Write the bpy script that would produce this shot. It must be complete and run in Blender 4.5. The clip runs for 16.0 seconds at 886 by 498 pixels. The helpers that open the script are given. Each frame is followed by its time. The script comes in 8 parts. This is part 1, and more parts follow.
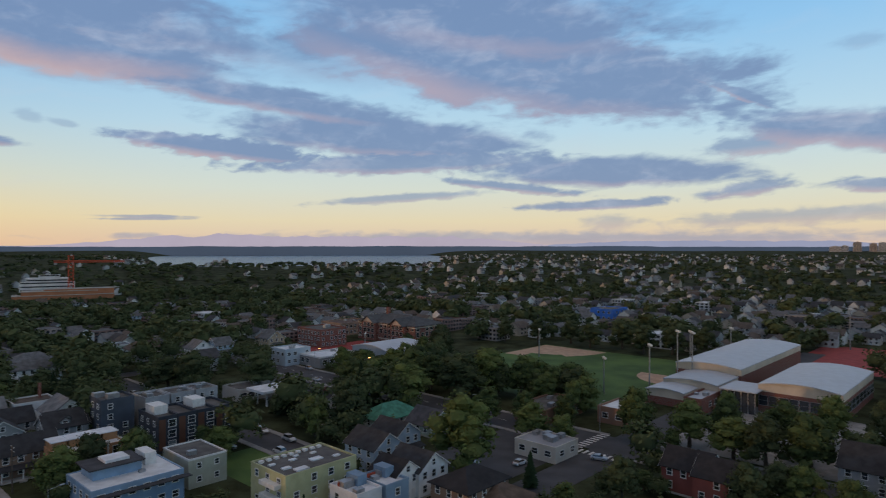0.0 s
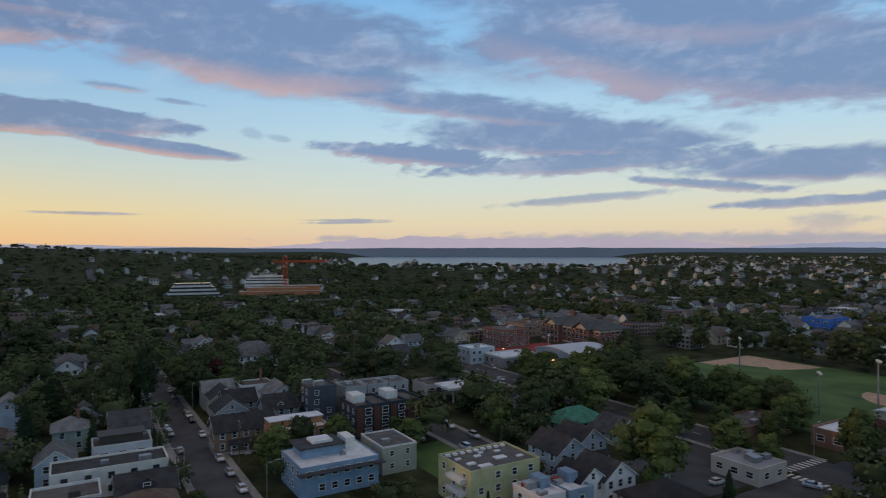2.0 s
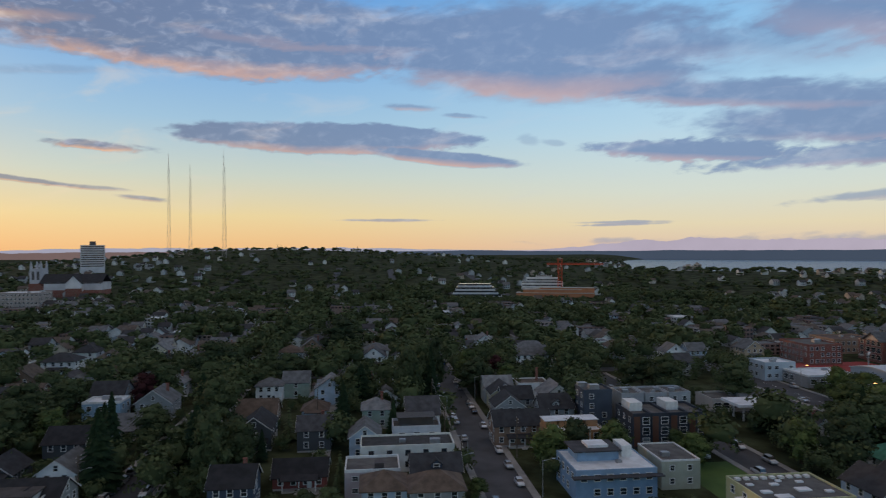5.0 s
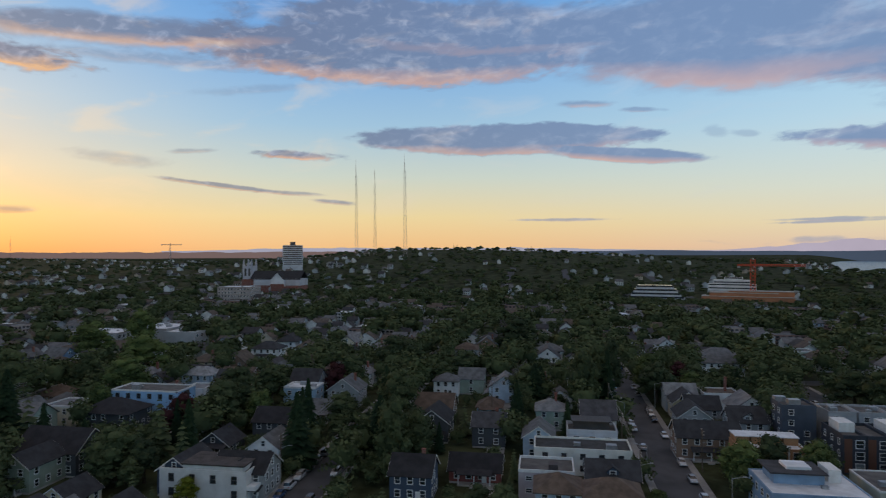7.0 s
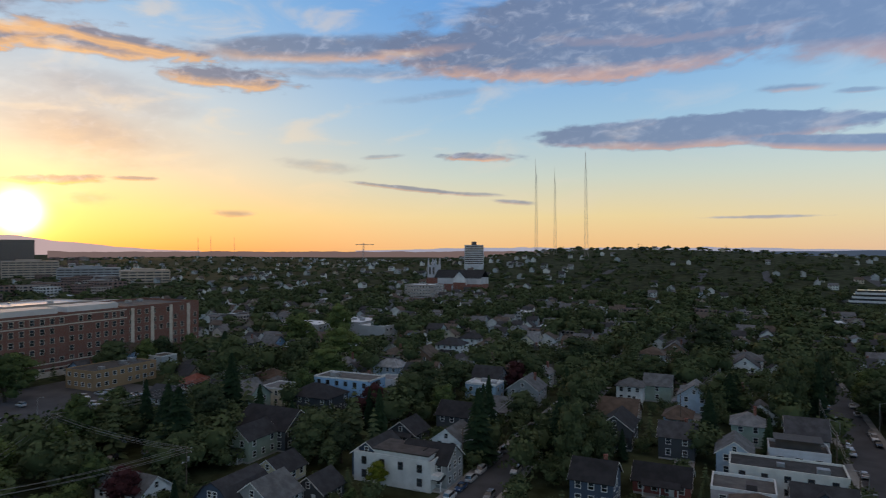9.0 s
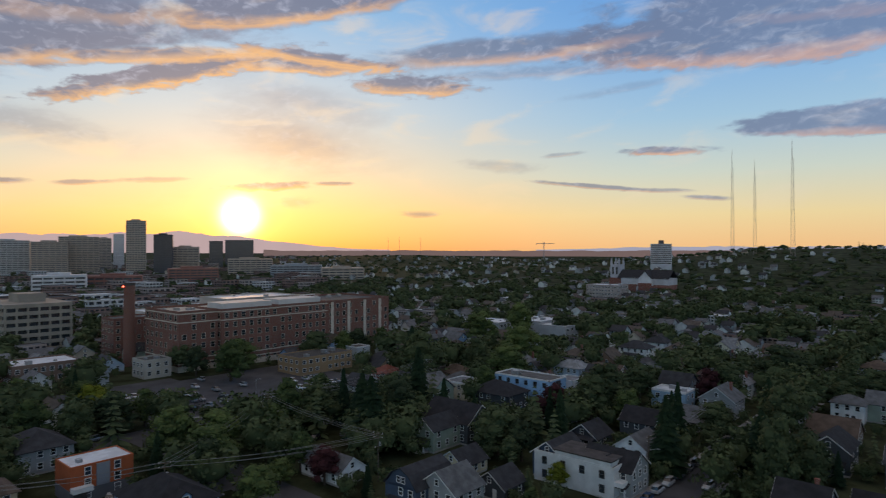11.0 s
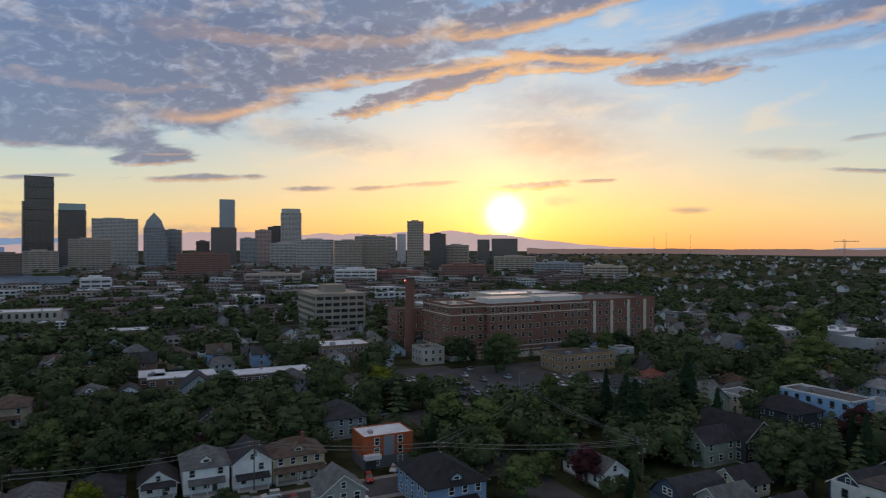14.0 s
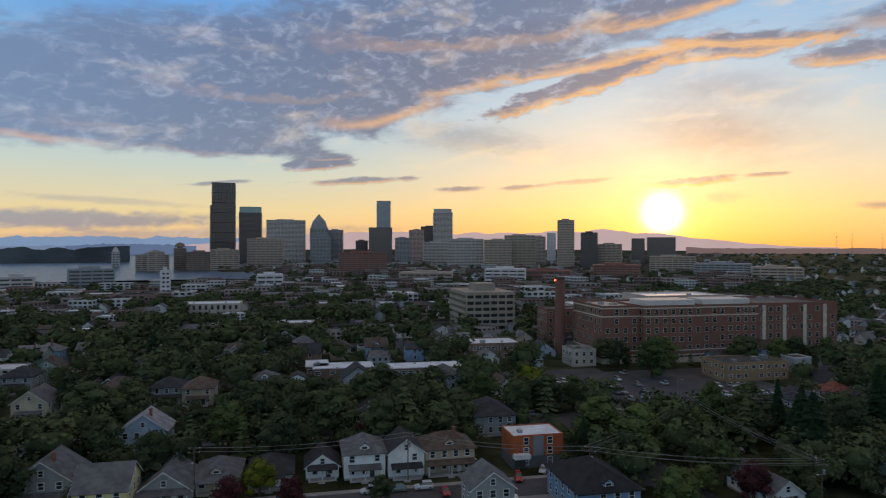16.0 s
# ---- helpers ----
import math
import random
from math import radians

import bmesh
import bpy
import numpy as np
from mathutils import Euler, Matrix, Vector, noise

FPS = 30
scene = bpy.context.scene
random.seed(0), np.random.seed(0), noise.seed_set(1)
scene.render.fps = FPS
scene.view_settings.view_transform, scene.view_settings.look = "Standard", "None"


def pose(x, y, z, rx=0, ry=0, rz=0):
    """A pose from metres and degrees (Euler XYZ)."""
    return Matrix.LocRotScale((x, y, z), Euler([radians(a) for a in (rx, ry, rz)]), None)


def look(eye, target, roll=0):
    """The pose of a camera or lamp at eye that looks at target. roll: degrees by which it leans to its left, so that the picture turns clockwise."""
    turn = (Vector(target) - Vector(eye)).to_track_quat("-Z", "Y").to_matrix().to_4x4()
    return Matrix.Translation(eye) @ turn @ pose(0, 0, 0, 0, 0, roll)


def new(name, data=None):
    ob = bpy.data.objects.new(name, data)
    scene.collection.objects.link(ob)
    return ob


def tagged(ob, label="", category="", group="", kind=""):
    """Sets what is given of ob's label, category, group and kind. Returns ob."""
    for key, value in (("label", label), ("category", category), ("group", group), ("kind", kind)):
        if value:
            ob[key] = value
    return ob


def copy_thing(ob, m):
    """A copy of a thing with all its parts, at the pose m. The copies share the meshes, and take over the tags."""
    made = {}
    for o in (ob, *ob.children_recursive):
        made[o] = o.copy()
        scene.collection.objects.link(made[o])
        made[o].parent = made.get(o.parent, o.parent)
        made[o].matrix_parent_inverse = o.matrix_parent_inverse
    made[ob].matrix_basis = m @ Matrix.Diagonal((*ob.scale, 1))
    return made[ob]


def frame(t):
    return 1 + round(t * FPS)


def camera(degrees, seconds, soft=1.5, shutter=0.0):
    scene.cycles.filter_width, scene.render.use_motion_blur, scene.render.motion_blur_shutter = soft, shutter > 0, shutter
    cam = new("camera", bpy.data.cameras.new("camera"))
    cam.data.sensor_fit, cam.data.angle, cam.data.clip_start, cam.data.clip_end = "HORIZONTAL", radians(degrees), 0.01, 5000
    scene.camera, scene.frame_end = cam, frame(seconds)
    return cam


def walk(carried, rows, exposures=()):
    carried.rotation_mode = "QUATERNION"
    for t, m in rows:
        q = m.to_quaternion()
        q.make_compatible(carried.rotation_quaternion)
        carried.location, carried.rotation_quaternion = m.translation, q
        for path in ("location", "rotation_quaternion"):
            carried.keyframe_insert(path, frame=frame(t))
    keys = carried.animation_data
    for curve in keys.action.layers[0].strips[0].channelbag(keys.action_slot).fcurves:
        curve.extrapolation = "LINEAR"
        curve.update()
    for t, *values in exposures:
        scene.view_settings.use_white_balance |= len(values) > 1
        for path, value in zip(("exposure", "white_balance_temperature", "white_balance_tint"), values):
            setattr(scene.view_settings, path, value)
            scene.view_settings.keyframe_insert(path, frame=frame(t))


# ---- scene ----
# camera: turns where it hovers, 56 m over the streets
cam = camera(69.55, 16.0, soft=1.1, shutter=0.35)
PATH = [
    (0.0, pose(0, 0, 56.25, 89.72, -0.02, 0.00)),
    (0.5, pose(0, 0, 56.25, 89.77, -0.03, 4.13)),
    (1.0, pose(0, 0, 56.25, 89.80, -0.03, 8.25)),
    (1.5, pose(0, 0, 56.25, 89.83, -0.01, 12.33)),
    (2.0, pose(0, 0, 56.25, 89.86, 0.02, 16.36)),
    (2.5, pose(0, 0, 56.25, 89.91, 0.01, 20.43)),
    (3.0, pose(0, 0, 56.25, 89.96, -0.01, 24.50)),
    (3.5, pose(0, 0, 56.25, 90.00, -0.01, 28.53)),
    (4.0, pose(0, 0, 56.25, 90.06, 0.07, 32.51)),
    (6.5, pose(0, 0, 56.25, 90.13, 0.14, 52.43)),
    (7.0, pose(0, 0, 56.25, 90.14, 0.11, 56.15)),
    (7.5, pose(0, 0, 56.25, 90.15, 0.10, 60.28)),
    (8.0, pose(0, 0, 56.25, 90.16, 0.08, 64.41)),
    (8.5, pose(0, 0, 56.25, 90.15, 0.06, 68.32)),
    (9.0, pose(0, 0, 56.25, 90.13, 0.02, 72.19)),
    (11.5, pose(0, 0, 56.25, 90.02, 0.01, 92.37)),
    (12.0, pose(0, 0, 56.25, 89.98, -0.01, 96.44)),
    (12.5, pose(0, 0, 56.25, 89.95, -0.05, 100.45)),
    (13.0, pose(0, 0, 56.25, 89.92, -0.07, 104.33)),
    (13.5, pose(0, 0, 56.25, 89.90, -0.08, 107.94)),
    (14.0, pose(0, 0, 56.25, 89.87, -0.08, 111.49)),
    (14.5, pose(0, 0, 56.25, 89.84, -0.08, 114.89)),
    (15.0, pose(0, 0, 56.25, 89.81, -0.07, 118.22)),
    (15.5, pose(0, 0, 56.25, 89.78, -0.09, 121.55)),
    (16.0, pose(0, 0, 56.25, 89.77, -0.12, 124.86)),
]
walk(cam, PATH)

# ---- world: evening sky, low sun, broken cloud ----
SUN_AZ, SUN_EL = 105.9, 2.9            # degrees left of +y, and above the horizon
world = bpy.data.worlds.new("evening_sky")
scene.world = world
world.use_nodes = True
wt = world.node_tree
for nd in list(wt.nodes):
    wt.nodes.remove(nd)


class Net:
    """Short forms for building a node tree."""

    def __init__(self, tree):
        self.tree = tree

    def node(self, kind):
        return self.tree.nodes.new(kind)

    def put(self, socket, value):
        if isinstance(value, bpy.types.NodeSocket):
            self.tree.links.new(value, socket)
        else:
            socket.default_value = value

    def m(self, op, a, b=0.0, c=0.0, clamp=False):
        nd = self.node("ShaderNodeMath")
        nd.operation, nd.use_clamp = op, clamp
        for sock, val in zip(nd.inputs, (a, b, c)):
            self.put(sock, val)
        return nd.outputs[0]

    def ramp(self, value, lo, hi, a=0.0, b=1.0, smooth=True):
        nd = self.node("ShaderNodeMapRange")
        nd.interpolation_type = "SMOOTHSTEP" if smooth else "LINEAR"
        for sock, val in zip(nd.inputs, (value, lo, hi, a, b)):
            self.put(sock, val)
        return nd.outputs[0]

    def mix(self, f, a, b, blend="MIX"):
        nd = self.node("ShaderNodeMix")
        nd.data_type, nd.blend_type = "RGBA", blend
        self.put(nd.inputs[0], f)
        self.put(nd.inputs[6], a)
        self.put(nd.inputs[7], b)
        return nd.outputs[2]

    def noise(self, vector, scale, detail=4.0, rough=0.55, distortion=0.0):
        nd = self.node("ShaderNodeTexNoise")
        if vector is not None:
            self.put(nd.inputs["Vector"], vector)
        for key, val in (("Scale", scale), ("Detail", detail), ("Roughness", rough), ("Distortion", distortion)):
            nd.inputs[key].default_value = val
        return nd.outputs[0]


def lin(r, g, b, a=1.0):
    """A colour named in 0..255 screen values, as linear light."""
    f = lambda v: ((v / 255 + 0.055) / 1.055) ** 2.4 if v > 10 else v / 255 / 12.92
    return (f(r), f(g), f(b), a)


W = Net(wt)
way = W.node("ShaderNodeTexCoord").outputs["Generated"]
sep = W.node("ShaderNodeSeparateXYZ")
W.put(sep.inputs[0], way)
wx, wy, wz = sep.outputs
AZ = W.m("MULTIPLY", W.m("ARCTAN2", W.m("MULTIPLY", wx, -1.0), wy), 57.2958)
EL = W.m("MULTIPLY", W.m("ARCSINE", wz), 57.2958)
off = W.m("ABSOLUTE", W.m("SUBTRACT", AZ, SUN_AZ))
off = W.m("MINIMUM", off, W.m("SUBTRACT", 360.0, off))
elev = W.ramp(EL, -2.0, 28.0, smooth=False)


def sky_ramp(*stops):
    nd = W.node("ShaderNodeValToRGB")
    W.put(nd.inputs[0], elev)
    el = nd.color_ramp.elements
    el[0].position, el[0].color = (stops[0][0] + 2) / 30, stops[0][1]
    el[1].position, el[1].color = (stops[-1][0] + 2) / 30, stops[-1][1]
    for deg, col in stops[1:-1]:
        k = el.new((deg + 2) / 30)
        k.color = col
    return nd.outputs[0]


sky_near = sky_ramp((-2, lin(225, 120, 60)), (0.3, lin(246, 166, 98)), (3, lin(244, 202, 136)), (6.5, lin(232, 214, 184)), (12, lin(198, 213, 222)), (20, lin(140, 190, 232)), (28, lin(100, 160, 220)))
sky_mid = sky_ramp((-2, lin(225, 170, 130)), (0.3, lin(246, 198, 142)), (3, lin(238, 216, 164)), (6.5, lin(204, 214, 204)), (11, lin(160, 198, 226)), (18, lin(112, 170, 230)), (28, lin(76, 142, 218)))
sky_far = sky_ramp((-2, lin(190, 175, 180)), (0.3, lin(230, 204, 182)), (2.2, lin(234, 221, 188)), (5, lin(218, 226, 216)), (10, lin(190, 222, 240)), (18, lin(148, 202, 244)), (28, lin(96, 162, 226)))
sky = W.mix(W.ramp(off, 4.0, 38.0), sky_near, sky_mid)
sky = W.mix(W.ramp(off, 45.0, 92.0), sky, sky_far)
sky = W.mix(W.ramp(EL, 23.0, 46.0), sky, lin(178, 166, 164))      # unseen greyer sky overhead, added to take the blue off the ground's light

# cloud field: drawn-out banks with torn edges
def spread(a, b):
    nd = W.node("ShaderNodeCombineXYZ")
    W.put(nd.inputs[0], W.m("MULTIPLY", AZ, a))
    W.put(nd.inputs[1], W.m("MULTIPLY", W.m("MULTIPLY_ADD", AZ, 0.06, EL), b))
    return nd.outputs[0]


near_sun = W.ramp(off, 78.0, 14.0)
torn = W.m("SUBTRACT", W.noise(spread(0.10, 0.30), 1.4, 7.0, 0.52, 0.5), 0.5)
fine = W.m("SUBTRACT", W.noise(spread(0.26, 0.7), 2.0, 6.0, 0.55, 0.3), 0.5)
cells = W.m("SUBTRACT", W.noise(spread(0.5, 0.9), 1.5, 5.0, 0.55, 0.6), 0.5)
wobble = W.m("ADD", W.m("MULTIPLY", torn, 1.25), W.m("MULTIPLY", fine, 0.55))
calm_wobble = W.m("ADD", W.m("MULTIPLY", torn, 0.45), W.m("MULTIPLY", fine, 0.55))
small_wobble = W.m("ADD", W.m("MULTIPLY", torn, 0.7), W.m("MULTIPLY", fine, 1.7))

BANK = bpy.data.node_groups.new("cloud_bank", "ShaderNodeTree")
for key in ("u0", "v0", "wob", "a", "b", "c", "d", "az", "el", "dens", "outer", "inner", "lift", "rim", "cover", "glow"):
    BANK.interface.new_socket(key, in_out="INPUT", socket_type="NodeSocketFloat")
for key in ("cover", "glow"):
    BANK.interface.new_socket(key, in_out="OUTPUT", socket_type="NodeSocketFloat")
B = Net(BANK)
gi, go = B.node("NodeGroupInput"), B.node("NodeGroupOutput")
q = gi.outputs
hold = B.m("MULTIPLY", q["cover"], 1e-7)      # takes the banks one after the other
bu, bv = B.m("SUBTRACT", B.m("ADD", q["u0"], hold), q["az"]), B.m("SUBTRACT", B.m("ADD", q["v0"], hold), q["el"])
U = B.m("ADD", B.m("MULTIPLY", bu, q["a"]), B.m("MULTIPLY", bv, q["b"]))
V = B.m("ADD", B.m("MULTIPLY", bu, q["c"]), B.m("MULTIPLY", bv, q["d"]))
dist = B.m("ADD", B.m("SQRT", B.m("ADD", B.m("MULTIPLY", U, U), B.m("MULTIPLY", V, V))), q["wob"])
inside = B.m("MULTIPLY", B.ramp(dist, q["outer"], q["inner"]), q["dens"])
B.put(go.inputs[0], B.m("SUBTRACT", 1.0, B.m("MULTIPLY", B.m("SUBTRACT", 1.0, q["cover"]), B.m("SUBTRACT", 1.0, inside))))
thin = B.m("MULTIPLY", B.ramp(dist, 0.35, 1.05), q["rim"])
low = B.m("ADD", B.m("MULTIPLY_ADD", V, -0.75, -0.22), B.m("ADD", q["lift"], thin), clamp=True)
B.put(go.inputs[1], B.m("ADD", B.m("MULTIPLY", q["glow"], B.m("SUBTRACT", 1.0, inside)), B.m("MULTIPLY", low, inside)))
cover, glow = 0.0, 0.0


def bank(az, el, half_width, half_height, tilt, dens, soft, lift):
    """One bank of cloud at an azimuth and height in degrees; thin edges near the sun are lit through."""
    global cover, glow
    nd = W.node("ShaderNodeGroup")
    nd.node_tree = BANK
    ct, st = math.cos(radians(tilt)), math.sin(radians(tilt))
    rim = 0.6 * max(0.1, 1 - abs(az - SUN_AZ) / 70)
    vals = dict(u0=AZ, v0=EL, wob=calm_wobble if soft < 0.18 else wobble if half_height > 1.0 else small_wobble, a=ct / half_width, b=st / half_width, c=-st / half_height, d=ct / half_height, az=az, el=el, dens=dens, outer=1.0 + soft, inner=1.0 - soft, lift=lift, rim=rim, cover=cover, glow=glow)
    for key, val in vals.items():
        W.put(nd.inputs[key], val)
    cover, glow = nd.outputs[0], nd.outputs[1]


bank(126.7, 15.7, 19.1, 2.24, -7, 0.96, 0.3, -0.45)
bank(141.4, 16.8, 18.3, 2.62, -5, 0.9, 0.35, -0.45)
bank(150.3, 9.7, 14.2, 1.97, -1, 1, 0.25, -0.4)
bank(133.1, 12.4, 9.9, 2.09, -5, 1, 0.2, -0.3)
bank(-7.4, 15.6, 18.8, 3.78, 9, 1, 0.208, -0.12)
bank(-2.1, 19.9, 17.2, 2.74, 5, 1, 0.39, -0.12)
bank(-24.8, 12.3, 3.1, 0.44, 26, 0.9, 0.3, 0)
bank(26.1, 16.6, 10.6, 1.57, 1, 0.9, 0.52, -0.12)
bank(26.1, 14.6, 8.7, 1.01, 1, 0.6, 0.6, 0.25)
bank(10.5, 15.9, 11.4, 1.47, 6, 0.45, 0.7, 0.3)
bank(15.0, 12.6, 10.8, 0.79, 5, 0.85, 0.5, 0)
bank(5.4, 9.6, 13.8, 1.76, 3, 1, 0.26, -0.12)
bank(18.5, 8.3, 7.8, 0.80, 4, 1, 0.25, 0.1)
bank(3.5, 7.3, 13.4, 0.85, -2, 0.95, 0.3, 0)
bank(-14.4, 6.4, 11, 1.31, 2, 1, 0.26, -0.12)
bank(-6.3, 5.2, 6.0, 0.40, 6, 0.9, 0.35, 0.2)
bank(3.2, 4.3, 7.1, 0.35, -4, 0.7, 0.4, 0.2)
bank(-13.7, 3.6, 6.3, 0.44, -2, 0.9, 0.3, 0)
bank(-25.3, 4.6, 3.3, 0.64, -7, 0.9, 0.35, 0.2)
bank(-26.8, 8.1, 4.4, 0.80, -4, 0.8, 0.4, 0.3)
bank(-33.5, 8.8, 8.6, 1.55, 8, 1, 0.22, 0.1)
bank(-34.7, 4.5, 3.8, 0.58, 4, 0.9, 0.35, 0.2)
bank(-30.4, 2.4, 10.2, 0.60, -2, 0.6, 0.5, 0.4)
bank(-11.3, 0.6, 27.8, 0.64, -0, 0.6, 0.5, 0.35)
bank(-14.7, 2.0, 2.4, 0.64, 0, 0.5, 0.5, 0.6)
bank(-33.2, 15.1, 1.6, 0.43, -2, 0.35, 0.6, 0)
bank(25.0, 2.2, 3.1, 0.11, -1, 0.7, 0.4, 0)
bank(33.7, 18.2, 16.1, 2.77, 1, 1, 0.325, -0.12)
bank(32.0, 14.9, 11.3, 1.78, 4, 0.85, 0.45, 0.35)
bank(17.2, 12.7, 12.1, 1.05, 7, 0.95, 0.3, 0)
bank(51.5, 17.4, 9.1, 1.55, -2, 1, 0.25, 0.1)
bank(4.4, 16.7, 9.6, 1.83, 15, 0.6, 0.6, 0.3)
bank(20.5, 8.3, 6.8, 0.74, 5, 0.9, 0.3, 0.1)
bank(50.6, 9.8, 13.3, 1.33, -0, 1, 0.1, 0)
bank(40.4, 8.2, 6.7, 0.63, 5, 1, 0.16, 0.25)
bank(31.8, 15.9, 11.8, 2.39, 3, 1, 0.25, 0.1)
bank(43.5, 12.6, 2.0, 0.29, 2, 0.7, 0.5, 0.5)
bank(38.9, 11.9, 1.7, 0.19, 4, 0.7, 0.5, 0)
bank(69.0, 8.3, 3.4, 0.38, 1, 1, 0.3, 0.3)
bank(75.0, 5.5, 5.2, 0.19, 6, 0.85, 0.4, 0.3)
bank(69.3, 5.0, 2.8, 0.19, 2, 0.7, 0.4, 0.3)
bank(65.8, 4.3, 1.7, 0.20, 5, 0.8, 0.4, 0.2)
bank(45.7, 2.7, 4.1, 0.13, 0, 0.7, 0.4, 0)
bank(25.0, 2.4, 3.3, 0.13, 0, 0.7, 0.4, 0)
bank(25.6, 0.8, 1.8, 0.27, -1, 0.5, 0.5, 0.3)
bank(77.8, 8.3, 1.6, 0.18, -5, 0.5, 0.5, 0.6)
bank(33.0, 9.7, 0.8, 0.42, 12, 0.35, 0.5, 0)
bank(30.7, 9.4, 1.0, 0.28, 10, 0.4, 0.5, 0)
bank(61.1, 16.9, 16.8, 2.44, 1, 1, 0.14, 0)
bank(55, 19.4, 17.4, 2.03, 2, 1, 0.25, -0.35)
bank(82.8, 17.2, 10.9, 1.09, -3, 0.85, 0.35, 0.3)
bank(101.8, 15.7, 8.1, 0.69, 0, 0.95, 0.3, 0.45)
bank(90.6, 14.3, 5.0, 0.86, 1, 0.95, 0.3, 0.5)
bank(78.8, 15.4, 8.5, 0.47, -1, 0.45, 0.6, 0.6)
bank(103.9, 5.4, 3.5, 0.38, -3, 1, 0.3, 0.4)
bank(98.2, 5.8, 1.5, 0.18, -1, 0.9, 0.4, 0.3)
bank(101.6, 4.1, 1.6, 0.48, -1, 0.4, 0.6, 0.3)
bank(72.1, 13.7, 4.8, 0.29, -7, 0.3, 0.7, 0.6)
bank(83.0, 7.4, 2.8, 0.44, 4, 0.35, 0.7, 0.7)
bank(98.8, 12.6, 4.7, 1.12, 10, 0.3, 0.8, 0.9)
bank(101.2, 8.9, 3.8, 1.21, 15, 0.3, 0.8, 0.9)
bank(90.5, 3.1, 1.4, 0.19, 1, 0.5, 0.5, 0.3)
bank(112.0, 14.1, 8.9, 0.98, -16, 1, 0.2, 0.2)
bank(112.0, 15.6, 10.5, 0.60, -8, 0.9, 0.35, 0.75)
bank(99.0, 16.3, 6.2, 0.56, 5, 0.9, 0.35, 0.5)
bank(103.0, 20.1, 11.7, 1.33, -8, 0.95, 0.25, 0.2)
bank(132.3, 5.8, 4.3, 0.30, -3, 0.9, 0.35, 0.4)
bank(123.3, 5.1, 1.9, 0.23, -2, 0.9, 0.4, 0.2)
bank(117.6, 5.3, 1.9, 0.19, -4, 0.8, 0.4, 0.3)
bank(112.6, 5.7, 2.4, 0.20, -3, 0.6, 0.4, 0.5)
bank(103.2, 9.4, 4.9, 2.07, 22, 0.3, 0.8, 1)
bank(123.2, 9.7, 5.4, 1.00, 7, 0.3, 0.7, 0.2)
bank(90.1, 3.2, 1.5, 0.25, 3, 0.4, 0.5, 0.3)
bank(147, 12.4, 18.9, 3.7, -0, 1, 0.2, -0.45)
bank(144.1, 9.3, 9, 1.67, 3, 1, 0.2, -0.45)
bank(138.5, 15.4, 19, 2.79, -1, 1, 0.25, -0.45)
bank(123, 19.9, 16, 2.74, -2, 0.9, 0.35, -0.3)
bank(130.1, 12.2, 6.2, 1.25, -12, 0.9, 0.35, 0.2)
bank(122.8, 14.3, 3.9, 0.76, -12, 0.7, 0.5, 0.5)
bank(99.2, 16.4, 6.0, 0.38, 5, 0.85, 0.4, 0.6)
bank(158.5, 8.6, 5.1, 0.49, 5, 0.7, 0.5, 0.4)
bank(135.9, 7.2, 3.1, 0.59, -7, 1, 0.25, 0)
bank(144.5, 5.3, 2.5, 0.17, -6, 0.8, 0.4, 0.2)
bank(135.0, 7.8, 1.8, 0.29, -5, 0.7, 0.4, 0.2)
bank(155.9, 2.1, 11.4, 0.64, 0, 0.75, 0.5, -0.5)
bank(145.9, 1, 13.8, 0.42, -2, 0.5, 0.6, -0.5)
bank(152.5, 3.6, 5.7, 0.27, 2, 0.35, 0.6, -0.5)
bank(100.0, 10.8, 6.2, 1.77, 25, 0.25, 0.9, 1)
bank(121.6, 9.3, 7.6, 1.18, 8, 0.22, 0.9, 0.9)

shade = W.mix(near_sun, lin(118, 144, 186), lin(100, 110, 140))
pale = W.mix(near_sun, lin(172, 190, 220), lin(160, 166, 190))
mottle = W.m("ADD", W.m("MULTIPLY", cells, W.m("MULTIPLY_ADD", near_sun, 1.5, 0.5)), W.m("MULTIPLY", torn, 0.9))
shade = W.mix(W.ramp(mottle, -0.08, 0.55), shade, pale)
lit = W.mix(W.ramp(off, 95.0, 45.0), lin(214, 180, 182), lin(248, 186, 144))
lit = W.mix(W.ramp(off, 45.0, 12.0), lit, lin(255, 188, 108))
gl = W.m("ADD", glow, W.m("ADD", W.m("MULTIPLY", torn, 0.5), W.m("MULTIPLY", fine, W.m("MULTIPLY_ADD", near_sun, 0.4, 0.15))))
gl = W.m("SUBTRACT", gl, W.m("MULTIPLY_ADD", near_sun, 0.1, 0.02), clamp=True)
sky = W.mix(W.m("MULTIPLY", cover, 0.93), sky, W.mix(gl, shade, lit))
# soft high wisps between the banks
wisp = W.m("MULTIPLY", W.ramp(torn, 0.02, 0.24), W.ramp(EL, 1.0, 6.0))
sky = W.mix(W.m("MULTIPLY", wisp, W.m("MULTIPLY_ADD", near_sun, 0.25, 0.12)), sky, W.mix(near_sun, lin(205, 212, 226), lin(255, 222, 178)))

# the sun low over the mountains
d_el = W.m("SUBTRACT", EL, SUN_EL)
ang2 = W.m("ADD", W.m("MULTIPLY", off, off), W.m("MULTIPLY", d_el, d_el))
core = W.m("EXPONENT", W.m("DIVIDE", ang2, -1.35))
halo = W.m("EXPONENT", W.m("DIVIDE", ang2, -9.0))
wide = W.m("EXPONENT", W.m("DIVIDE", W.m("ADD", ang2, 1.0), -170.0))


